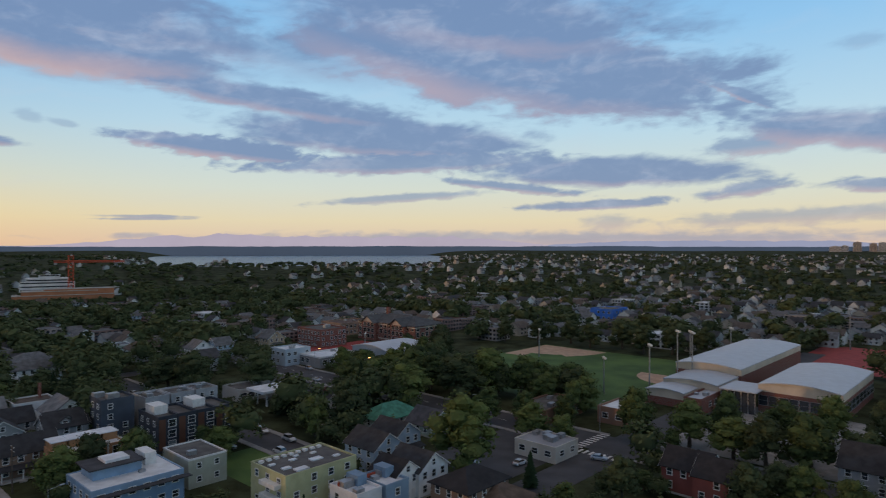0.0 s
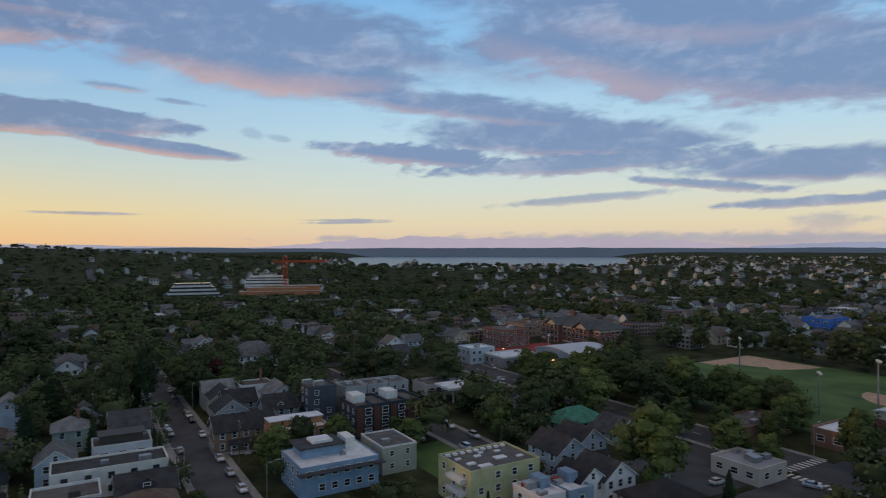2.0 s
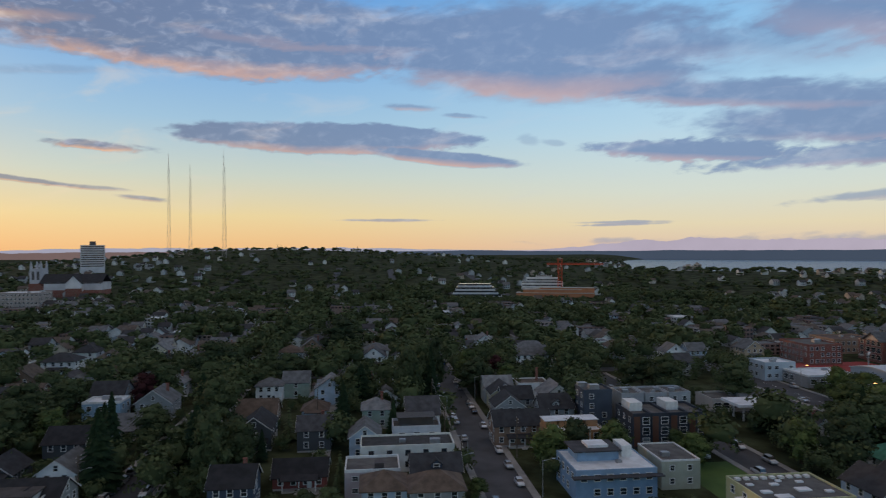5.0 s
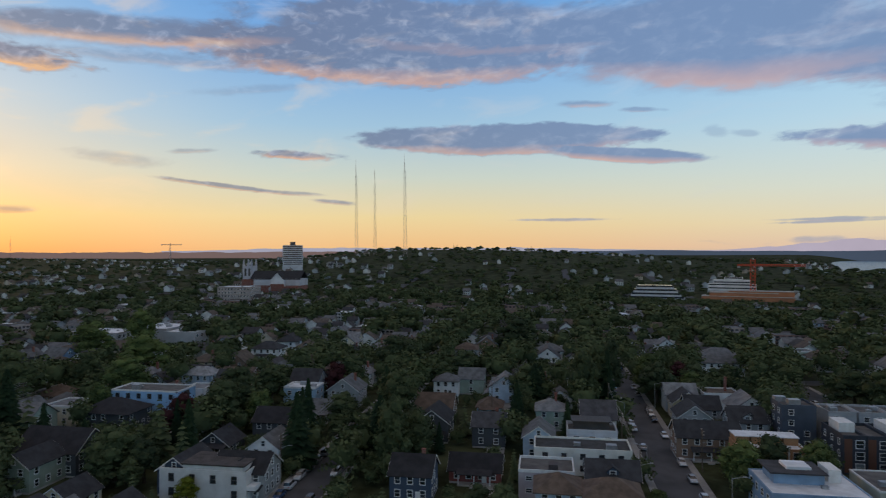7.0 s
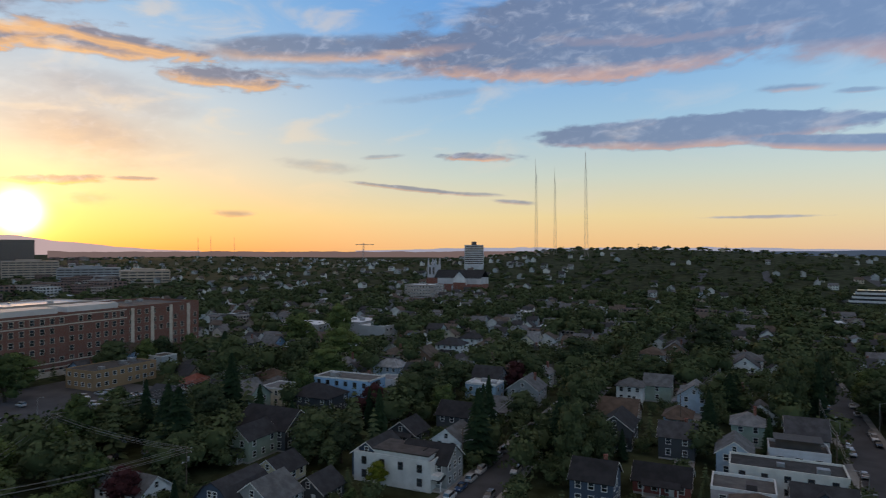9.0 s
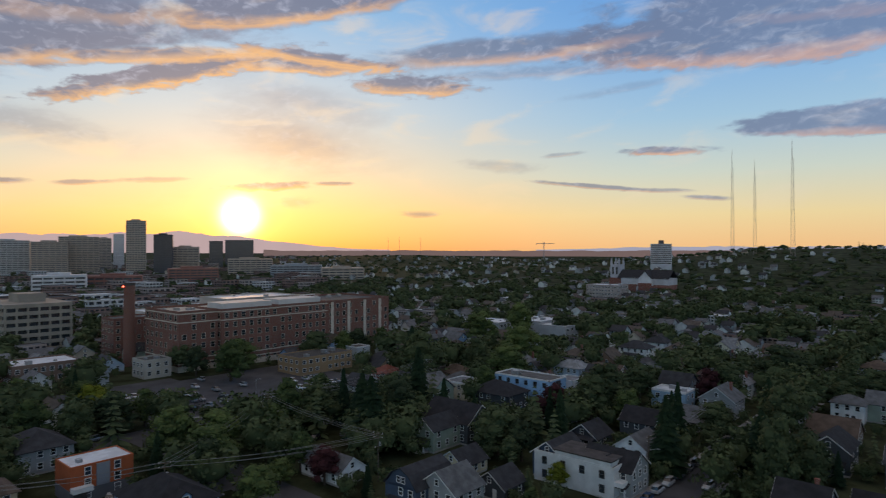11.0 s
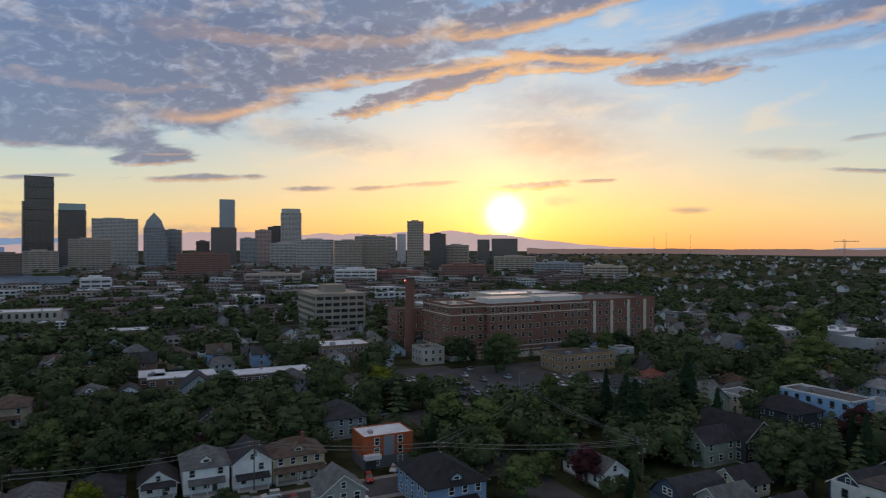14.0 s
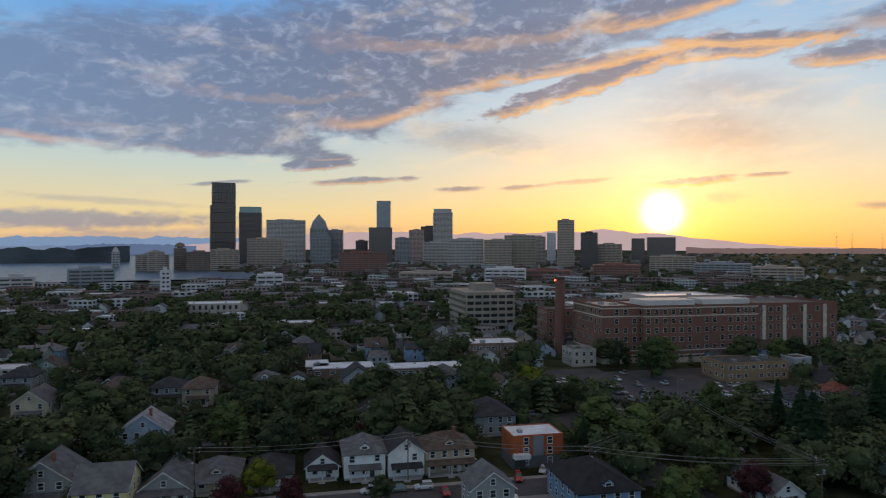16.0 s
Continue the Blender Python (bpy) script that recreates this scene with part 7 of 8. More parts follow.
house(104, 105, 9.4, 10.4, 2, (0.72, 0.72, 0.7), (0.035, 0.036, 0.04), "gable", "y", 0, porch=False, label="white gabled house with dark roof")
house(97, 105, 8.3, 8.3, 2, (0.72, 0.72, 0.7), (0.022, 0.022, 0.025), "gable", "y", 0, porch=False, label="white gabled cottage with black roof")
house(104, 89, 13.5, 10.4, 2, (0.2, 0.13, 0.09), (0.022, 0.022, 0.025), "hip", "x", 0, porch=True, label="brown house with black hipped roof")
house(107, 83, 11.4, 9.4, 1, (0.26, 0.27, 0.27), (0.095, 0.07, 0.054), "hip", "x", 0, porch=True, label="grey bungalow with brown roof")
house(146, 58, 9.4, 10.4, 2, (0.2, 0.06, 0.05), (0.022, 0.022, 0.025), "gable", "y", 1, porch=True, dormer=True, label="dark red timber house with black roof")
house(144, 50, 9.4, 10.4, 2, (0.2, 0.06, 0.05), (0.022, 0.022, 0.025), "gable", "y", 1, porch=True, dormer=True, label="dark red timber house with white windows")
house(59, 203, 10.4, 9.4, 2, (0.26, 0.27, 0.27), (0.035, 0.036, 0.04), "gable", "x", 0, porch=True, dormer=True, label="grey gabled house with dark roof")
house(77, 303, 18.7, 9.4, 2, (0.72, 0.72, 0.7), (0.11, 0.115, 0.12), "hip", "x", 0, porch=True, label="long white house with grey roof")
house(148, 303, 10.4, 9.4, 2, (0.72, 0.72, 0.7), (0.11, 0.115, 0.12), "gable", "y", 0, porch=True, label="white gabled house among the trees")
house(193, 309, 10.4, 9.4, 2, (0.4, 0.32, 0.22), (0.11, 0.115, 0.12), "gable", "y", 0, porch=True, label="tan gabled house among the trees")
house(161, 306, 9.4, 9.4, 2, (0.34, 0.42, 0.5), (0.11, 0.115, 0.12), "gable", "x", 0, porch=True, label="pale blue gabled house")
house(200, 513, 9.4, 9.4, 2, (0.34, 0.42, 0.5), (0.11, 0.115, 0.12), "hip", "x", 0, porch=True, label="pale house among trees")
house(174, 28, 12.5, 10.4, 2, (0.26, 0.27, 0.27), (0.035, 0.036, 0.04), "gable", "y", 0, porch=True, label="grey house with dark gables")
house(49, 216, 10.4, 9.4, 2, (0.26, 0.27, 0.27), (0.035, 0.036, 0.04), "gable", "x", 0, porch=True, label="grey house with dark roof")


# ---- trees that stand out ----
def grove(*trees):
    """Single trees: east, north, height, spread, kind."""
    for e, n, h, s, k in trees:
        tree(e, n, h, s, k)
        TAKEN.append((e, n, 2.0))


# by the playing field and the sports hall
grove((173.2, 85, 16.2, 1.13, 0), (177, 71, 13.8, 1.47, 0), (173.2, 58, 12.3, 1.57, 0), (173.2, 50, 14.9, 1.27, 1), (173.2, 40, 16.3, 1.28, 0), (154.8, 70, 5.4, 1.28, 0), (154.8, 98, 9.5, 1.35, 0), (152, 107, 11.8, 1.53, 0), (154, 161, 17, 1.56, 0), (173.2, 153, 19.3, 1.48, 1), (188, 152, 19.1, 1.32, 0), (198, 142, 15.7, 1.48, 0))
grove((211, 130, 13.2, 1.6, 0), (154.8, 192, 14.1, 1.6, 0), (154.8, 179, 15.6, 1.6, 0), (177, 181, 16.1, 1.56, 0), (119, 104, 20.2, 1.25, 0), (141, 170, 17, 0.9, 9), (168, 72, 7, 1.2, 0), (186, 64, 13, 1.1, 0), (196, 52, 14, 1.1, 0), (206, 42, 15, 1.1, 0), (214, 30, 15, 1.1, 1), (185, 44, 14, 1.2, 0))
grove((196, 24, 16, 1.2, 1), (181, 30, 13, 1.2, 1), (204, 70, 12, 1, 0), (172, 108, 11, 1.1, 0), (184, 112, 13, 1, 0), (164, 118, 11, 1.1, 0), (158, 128, 12, 1.2, 0), (150, 36, 11, 1.2, 0), (168, 18, 14, 1.2, 1), (184, 10, 14, 1.2, 1), (178, 160, 14, 1.2, 0), (178, 172, 15, 1.2, 0))
grove((190, 192, 15, 1.2, 1), (184, 200, 14, 1.3, 0), (178, 212, 13, 1.3, 0), (174, 222, 13, 1.2, 0), (196, 206, 14, 1.2, 0), (206, 200, 14, 1.2, 1), (216, 214, 14, 1.1, 0), (200, 130, 12, 1.2, 0), (206, 140, 13, 1.2, 0), (218, 206, 14, 1.2, 1), (230, 214, 14, 1.2, 1), (240, 226, 15, 1.2, 1))
grove((252, 236, 15, 1.2, 1), (314, 150, 15, 1.3, 1), (322, 138, 15, 1.3, 1), (320, 165, 16, 1.3, 1), (330, 125, 15, 1.3, 1), (312, 180, 15, 1.3, 1), (318, 196, 15, 1.3, 1), (308, 212, 15, 1.3, 1), (298, 228, 14, 1.3, 1))
# round the apartment blocks
grove((106.7, 243, 15.5, 1.55, 1), (79, 255, 14.5, 1.7, 9), (41, 251, 13.7, 1.6, 1), (58, 267, 11.7, 1.6, 1), (83, 237, 9, 1.6, 1), (131, 219, 16.6, 1.46, 1), (128, 192, 11.1, 1.23, 1), (138, 66, 5.3, 1.6, 0), (23.8, 249, 23.9, 0.7, 1), (40, 245, 15.2, 1.26, 1), (75, 244, 17.6, 0.98, 1), (54, 251, 11.3, 1.6, 0))
grove((75, 215, 11.1, 1.4, 1), (121, 184, 14.1, 1.64, 9), (111, 232, 17.6, 1.39, 1), (23.8, 143, 5.1, 1.6, 0), (21, 229, 22.2, 0.95, 9), (72, 271, 10.9, 1.6, 1), (128, 160, 15, 1.1, 1), (118, 148, 15, 1.25, 1), (112, 156, 13, 1.1, 0), (62, 160, 12, 1.1, 0), (54, 166, 12, 1.2, 1), (45, 158, 13, 1.2, 0))
grove((66, 168, 10, 1.2, 1), (81, 163, 9, 1, 0), (140, 44, 12, 1.2, 1), (128, 66, 11, 1.2, 1), (122, 86, 9, 1.1, 9))
# along the alley and the main street
grove((-44, 167, 17.7, 1.7, 9), (-37, 176, 12.4, 1.52, 1), (-4, 229, 16.3, 1.7, 9), (-34, 270, 14.8, 1.6, 1), (-17, 342, 22.6, 1.56, 1), (18, 234, 24, 0.7, 1), (-67, 281, 19.5, 1.53, 1), (4, 226, 6.7, 1.6, 1), (-63.2, 156, 20.4, 1.29, 9), (-37, 152, 22.2, 0.7, 1), (-32, 157, 17, 0.88, 1), (-64, 287, 16.9, 1.6, 1))
grove((-2, 236, 14.6, 1.7, 9), (13, 223, 24, 0.75, 1), (-42, 255, 11.4, 1.6, 1), (-22, 283, 11.2, 1.6, 1), (-13, 389, 16.9, 1.6, 1), (-63.2, 193, 12.5, 1.6, 1), (12, 240, 18, 0.9, 1), (-66, 171, 21, 0.85, 9), (-70, 177, 17, 0.9, 9), (-46, 196, 20, 1, 1), (-52, 205, 19, 1, 9))
# between the gabled houses
grove((-103, 455, 21.2, 1.6, 1), (-104, 141, 14.2, 1.43, 1), (-99, 184, 17.8, 1.24, 1), (-95, 199, 9.5, 1.6, 1), (-96, 294, 13.7, 1.6, 1), (-105, 241, 11.4, 1.6, 1), (-134, 122, 21, 1.7, 9), (-148, 156, 24, 1.11, 9), (-148, 81, 14.1, 1.53, 0), (-130, 89, 6.9, 1.6, 0), (-102, 200, 18.8, 1.36, 1), (-110, 148, 11.3, 1.6, 1))
grove((-121, 77, 10.4, 1.6, 0), (-148, 131, 18.7, 1.7, 9), (-79, 131, 6.5, 1.3, 2), (-105, 172, 15, 1.1, 3), (-88, 188, 14, 1.1, 0), (-140, 140, 18, 1, 1), (-133, 152, 16, 1, 9), (-140, 76, 13, 1.1, 1), (-122, 96, 10, 1.2, 3), (-134, 98, 11, 1.2, 0), (-146, -62, 16, 1.2, 1))
grove((-148, -10, 9, 1.3, 2), (-141, -16, 8, 1.4, 3), (-139, -3, 8, 1.2, 3), (-138, 16, 7, 1.2, 1))
# before the hospital and in the western gardens
grove((-183, 194, 24, 1.25, 1), (-210, 217, 20.7, 1.7, 9), (-178, 261, 20.9, 1.5, 0), (-157, 219, 17.6, 1.52, 0), (-211, 100, 9.7, 1.6, 0), (-212, 83, 12, 1.6, 0), (-185, 45, 10.9, 1.6, 1), (-176, 37, 13.4, 1.56, 1), (-234, 47, 12.4, 1.6, 1), (-276, 74, 8.7, 1.6, 0), (-180, 251, 13.5, 1.6, 0), (-231, 336, 24, 1.13, 0))
grove((-221, 283, 24, 1.28, 0), (-256, 196, 17, 1.54, 1), (-269, 161, 16.2, 1.57, 0), (-211, 356, 16, 1.6, 1), (-203.5, 3, 17.1, 1.5, 1), (-211, 14, 11.9, 1.6, 1), (-211, -9, 16, 1.52, 1), (-210, -17, 15.5, 1.55, 1), (-207, 34, 12.3, 1.6, 1), (-188.5, 44, 13.6, 1.56, 1), (-203.5, 79, 13.1, 1.56, 1), (-163, 79, 16, 1.31, 0))
grove((-158, 89, 14.4, 1.51, 0), (-203.5, 158, 7.9, 1.6, 0), (-283, 140, 14, 1.52, 1), (-240, 68, 12.9, 1.58, 0), (-242, 85, 11.2, 1.6, 0), (-248, 145, 17.8, 1.24, 0), (-337, 42, 14, 1.6, 1), (-365, -9, 13.9, 1.6, 1), (-203.5, -61, 17, 1.6, 1), (-188.5, -29, 11.6, 1.6, 1), (-188.5, -13, 19.1, 1.1, 1), (-188.5, -3, 18.8, 0.99, 1))
grove((-276, -78, 14.9, 1.6, 1), (-297, -56, 19.2, 1.6, 1), (-327, -71, 15.8, 1.7, 9), (-220, 44, 9.9, 1.6, 1), (-218, -54, 15.6, 1.31, 1), (-327, -14, 13.8, 1.6, 1), (-242, 28, 12.8, 1.56, 1), (-168, 118, 17, 1, 0), (-158, 132, 19, 0.9, 9), (-150, 146, 17, 1.1, 1), (-172, 20, 17, 1.2, 1), (-180, 8, 18, 1.2, 1))
grove((-186, 28, 19, 1.1, 1), (-200, 18, 18, 1.1, 1), (-168, -6, 15, 1.2, 1), (-178, -20, 16, 1.2, 0), (-205, 58, 16, 1.1, 0), (-195, 66, 15, 1, 1), (-158, -34, 15, 1.2, 1), (-160, -76, 17, 1.2, 1), (-175, -50, 15, 1.2, 1), (-205, 90, 13, 1.1, 0), (-268, 140, 15, 1.1, 1), (-258, 215, 15, 1.2, 0))
grove((-262, 228, 15, 1.2, 1), (-260, 244, 14, 1.1, 0))

for k in range(13):
    tree(193 + 4 * math.sin(k * 2.3), 113 + k * 7, 12.5 + 2 * math.sin(k * 1.7), 1.35, k % 2)
    TAKEN.append((193, 113 + k * 7, 3))

# ---- the neighbourhood's other houses and trees ----
ROADS_E = [(e, w / 2 + 3.5, n0, n1) for e, n0, n1, w in NS]
ROADS_N = [(n, w / 2 + 3.5, e0, e1) for n, e0, e1, w in EW]


def off_road(e, n, m=0.0):
    return all(not (abs(e - a) < h + m and n0 < n < n1) for a, h, n0, n1 in ROADS_E) and all(not (abs(n - a) < h + m and e0 < e < e1) for a, h, e0, e1 in ROADS_N)


def polar_of(e, n):
    x, y = e * CG - n * SG, e * SG + n * CG
    return math.degrees(math.atan2(-x, y)), math.hypot(x, y)


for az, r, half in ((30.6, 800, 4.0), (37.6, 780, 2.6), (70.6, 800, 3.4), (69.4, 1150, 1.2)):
    IN_SIGHT.append((az, r, half, polar(az, r).z + 2.0))      # building site, terraced flats, church, tower block
rng = random.Random(21)
WALLS = [(0.7, 0.7, 0.68), (0.4, 0.48, 0.56), (0.36, 0.38, 0.38), (0.55, 0.5, 0.38), (0.2, 0.13, 0.09), (0.28, 0.34, 0.28), (0.22, 0.34, 0.5), (0.42, 0.36, 0.28), (0.06, 0.065, 0.07), (0.62, 0.62, 0.6)]
ROOFS = [(0.035, 0.036, 0.04), (0.11, 0.115, 0.12), (0.085, 0.068, 0.055), (0.06, 0.06, 0.065), (0.16, 0.165, 0.17)]
WORDS = ["white", "pale blue", "grey", "cream", "brown", "sage green", "blue", "tan", "charcoal", "off-white"]
ROOF_WORDS = ["dark", "grey", "brown", "dark grey", "pale grey"]
spots = []
for i in range(-26, 34):
    for j in range(-20, 60):
        e, n = i * 15.5 + rng.uniform(-3, 3), j * 17 + rng.uniform(-3.5, 3.5)
        az, r = polar_of(e, n)
        if -40 < az < 168 and (172 if az < 98 else 225) < r < 520:
            spots.append((r, az, e, n))
spots.sort()
count = 0
for r, az, e, n in spots:
    w, d = rng.uniform(8, 12), rng.uniform(8.5, 12)
    if count >= 150 or not off_road(e, n, 5.5) or not free(e, n, max(w, d) * 0.62):
        continue
    if rng.random() < 0.1:
        continue
    a, b = rng.randrange(len(WALLS)), rng.randrange(len(ROOFS))
    st = rng.choice(("gable", "gable", "hip", "gable", "flat"))
    house(round(e, 1), round(n, 1), round(w, 1), round(d, 1), rng.choice((1, 2, 2)), WALLS[a], ROOFS[b], st, rng.choice("xy"), rng.choice((0, 1, 3)), rng.random() < 0.5, rng.random() < 0.3, rng.random() < 0.3, WORDS[a] + " " + {"gable": "gabled", "hip": "hipped-roof", "flat": "flat-roofed"}[st] + " timber house with " + ROOF_WORDS[b] + " roof", None, r < 225, seed=count)
    count += 1

tspots = []
for i in range(2600):
    az, r = rng.uniform(-40, 166), 122 + 170 * rng.random()
    e, n = (lambda x, y: (x * CG + y * SG, -x * SG + y * CG))(-math.sin(radians(az)) * r, math.cos(radians(az)) * r)
    tspots.append((e, n, az, r))
placed = TREES
for e, n, az, r in tspots:
    if TREES >= 272:
        break
    if off_road(e, n, -1.0) and free(e, n, 0.8) and not (az > 108 and r < 165):
        k = rng.choice((0, 0, 1, 1, 1, 9, 9, 0, 1, 3 if rng.random() < 0.3 else 1, 2 if rng.random() < 0.2 else 0))
        h = min(rng.uniform(6, 11) if r < 170 else rng.uniform(10, 18), sight_height(az, r, 4.0))
        if h > 4:
            tree(e, n, h * (1.15 if k == 9 else 1), rng.uniform(1.0, 1.4) * (0.8 if k == 9 else 1), k)
            TAKEN.append((e, n, 2.6))


# ---- woods and roofs of the far districts ----
def scatter(name, templates, places, mats, label, category):
    """Many copies of small shapes joined into one mesh: places are (x, y, z, sx, sz, turn, template)."""
    V, F, off4 = [], [], 0
    L = []
    MI = []
    for x, y, z, sx, sy, sz, a, k in places:
        v, f, mi = templates[k]
        ca, sa = math.cos(a), math.sin(a)
        q5 = np.empty_like(v)
        q5[:, 0] = (v[:, 0] * ca * sx - v[:, 1] * sa * sy) + x
        q5[:, 1] = (v[:, 0] * sa * sx + v[:, 1] * ca * sy) + y
        q5[:, 2] = v[:, 2] * sz + z
        V.append(q5)
        F.append(f + off4)
        MI.append(mi)
        off4 += len(v)
    V, F, MI = np.concatenate(V), np.concatenate(F), np.concatenate(MI)
    me = bpy.data.meshes.new(name)
    me.vertices.add(len(V))
    me.vertices.foreach_set("co", V.astype(np.float32).ravel())
    me.loops.add(F.size)
    me.loops.foreach_set("vertex_index", F.astype(np.int32).ravel())
    me.polygons.add(len(F))
    me.polygons.foreach_set("loop_start", np.arange(0, F.size, 4, dtype=np.int32))
    me.polygons.foreach_set("loop_total", np.full(len(F), 4, dtype=np.int32))
    for mt in mats:
        me.materials.append(mt)
    me.polygons.foreach_set("material_index", MI.astype(np.int32))
    me.update(calc_edges=True)
    return tagged(new(name, me), label, category, kind="stuff")


def as_template(verts, faces, mi=None):
    f = np.array([tuple(q6) if len(q6) == 4 else (*q6, q6[-1]) for q6 in faces])
    return np.array([tuple(v) for v in verts]), f, np.zeros(len(f), dtype=int) if mi is None else np.array(mi)


def only_quads(verts, faces):
    return verts, [f for f in faces if len(f) == 4]


def clump(seed, count, size, lobes):
    r2 = random.Random(seed)
    ls = [(0, 0, 5.6, 3.0)] + [(r2.uniform(-2.3, 2.3), r2.uniform(-2.3, 2.3), r2.uniform(2.8, 8.0), r2.uniform(1.2, 2.0)) for _ in range(lobes)]
    v, f = leaf_cloud(r2, ls, count, size)
    cv, cf = crown_core(r2, ls[:1], 1.0)
    return as_template(*only_quads(v + cv, f + [tuple(k + len(v) for k in q7) for q7 in cf]))


def spire(seed):
    r2 = random.Random(seed)
    _, v, f = fir_tree(seed, 11, 6)
    _.free()
    v2, f2 = [], []
    for k in range(0, len(v), 5):
        i = len(v2)
        v2 += [v[k], v[k + 1], v[k + 2], v[k + 3]]
        f2.append((i, i + 1, i + 2, i + 3))
    return as_template(v2, f2)


NEARER = [clump(s, 330, 0.42, 11) for s in (21, 22, 23, 24)] + [spire(35), spire(36)]
MID = [clump(s, 150, 0.82, 7) for s in (31, 32, 33)] + [spire(37)]
FAR = [clump(s, 32, 1.7, 2) for s in (41, 42, 43)] + [spire(44)]
roof_places = []
# house plots of the middle distance, along the street grid
for i in range(-60, 50):
    for j in range(-45, 60):
        e, n = i * 15.0 + rng.uniform(-3, 3), j * 17.0 + rng.uniform(-4, 4)
        az, r = polar_of(e, n)
        if not -41 < az < 169 or not 270 < r < 660 or not off_road(e, n, 4.5) or not free(e, n, 6.0) or rng.random() < 0.3:
            continue
        s, x, y = rng.uniform(0.8, 1.15), e * CG - n * SG, e * SG + n * CG
        if rng.random() < (0.12 if az < 100 else 0.3):
            roof_places.append((x, y, ground(x, y), s * rng.uniform(0.7, 1.2), s * rng.uniform(0.7, 1.3), rng.uniform(0.8, 1.2), radians(GRID + rng.choice((0, 90))), 6 + rng.randrange(4)))
        else:
            roof_places.append((x, y, ground(x, y), s, s, rng.uniform(0.75, 1.1), radians(GRID + rng.choice((0, 90))), rng.randrange(6)))
        TAKEN.append((e, n, 4.5))
nearer, mid, far = [], [], []
for i in range(9000):
    az, r = rng.uniform(-40, 168), 128 + 670 * rng.random() ** 0.95
    x, y = -math.sin(radians(az)) * r, math.cos(radians(az)) * r
    e, n = x * CG + y * SG, -x * SG + y * CG
    if not (off_road(e, n, -1.5) and free(e, n, 1.0)) or az > 108 and r < 160:
        continue
    if az > 98 and r > 560 and rng.random() < 0.3:
        continue
    close = r < 330
    k = rng.choice((0, 1, 2, 3, 0, 1, 2, 3, 4, 5)) if close else rng.choice((0, 1, 2, 0, 1, 2, 3))
    h = min(rng.uniform(4, 8) if r < 170 else rng.choice((rng.uniform(5, 9), rng.uniform(8, 13), rng.uniform(11, 17))), sight_height(az, r, 4.0) - ground(x, y)) / 10
    if h < 0.35:
        continue
    h *= 1.25 if k > (3 if close else 2) else 1
    if len(nearer if close else mid) >= (620 if close else 1500):
        continue
    (nearer if close else mid).append((x, y, ground(x, y) - 0.3, h * rng.uniform(1.0, 1.45), h * rng.uniform(1.0, 1.45), h, rng.uniform(0, 6), k))
# street trees whose crowns close over the farther roads
for a0, half, b0, b1, along in [(e, w / 2, n0, n1, True) for e, n0, n1, w in NS] + [(n, w / 2, e0, e1, False) for n, e0, e1, w in EW]:
    b = b0
    while b < b1:
        b += rng.uniform(8, 12)
        for side in (-1, 1):
            a = a0 + side * (half + 1.3)
            e, n = (a, b) if along else (b, a)
            az, r = polar_of(e, n)
            open_road = r < 275 and (e > 20 and along or not along and n < 100)
            if not -40 < az < 168 or not 150 < r < 800 or open_road or rng.random() < 0.35 or not free(e, n, 0.3) or not off_road(e, n, -2.6):
                continue
            h = min(rng.uniform(11, 18), sight_height(az, r, 4.0)) / 10
            if h > 0.4:
                x, y = e * CG - n * SG, e * SG + n * CG
                (nearer if r < 330 else mid).append((x, y, ground(x, y) - 0.3, h * rng.uniform(1.0, 1.4), h * rng.uniform(1.0, 1.4), h, rng.uniform(0, 6), rng.randrange(3)))
for i in range(24000):
    az, r = rng.uniform(-42, 170), 620 + 2840 * rng.random() ** 1.5
    x, y = -math.sin(radians(az)) * r, math.cos(radians(az)) * r
    z = ground(x, y)
    if z < 1.0 and (az < 60 and r > 1400 or az > 142 and r > 1000):
        continue
    town = step(92, 112, az)
    wooded = noise.noise((x / 180, y / 180, 5)) * 0.5 + (0.08 if az < 14 else 0.28 if az < 60 else 0.14) - 0.02 * town
    e, n = x * CG + y * SG, -x * SG + y * CG
    if len(far) >= 8800:
        break
    if rng.random() < 0.68 + wooded - 0.14 * town:
        k = rng.choice((0, 1, 2, 0, 1, 2, 0, 3))
        h = rng.uniform(5.5, 12) * (1.3 if k == 3 else 1) / 10
        h = min(h, sight_height(az, r, 4.0) / 10 - z / 10) if r < 1160 else h
        if h > 0.3:
            wide = rng.uniform(1.1, 1.7) if r < 850 or k == 3 else rng.uniform(1.4, 2.3 - 0.8 * town)      # far off, groves rather than single trees
            far.append((x, y, z - 0.4, h * wide, h * wide, h, rng.uniform(0, 6), k))
    elif len(roof_places) < 5200 and r < 3200:
        s = rng.uniform(0.7, 1.05)
        if town > 0.3 and rng.random() < 0.75:
            roof_places.append((x, y, z, s * rng.uniform(1.0, 2.6), s * rng.uniform(1.0, 2.2), rng.uniform(0.6, 1.9), radians(GRID + rng.choice((0, 90))), 6 + rng.randrange(4)))
        else:
            roof_places.append((x, y, z, s, s, rng.uniform(0.9, 1.2), radians(GRID + rng.choice((0, 90))), rng.randrange(6)))
scatter("garden_trees", NEARER, nearer, [M_FAR_LEAF], "garden trees and hedges in dark summer leaf", "trees")
scatter("woodland", MID, mid, [M_FAR_LEAF], "garden and street trees in dark summer leaf", "trees")
scatter("far_woodland", FAR, far, [M_FAR_LEAF], "dark woods and garden trees of the far districts", "trees")


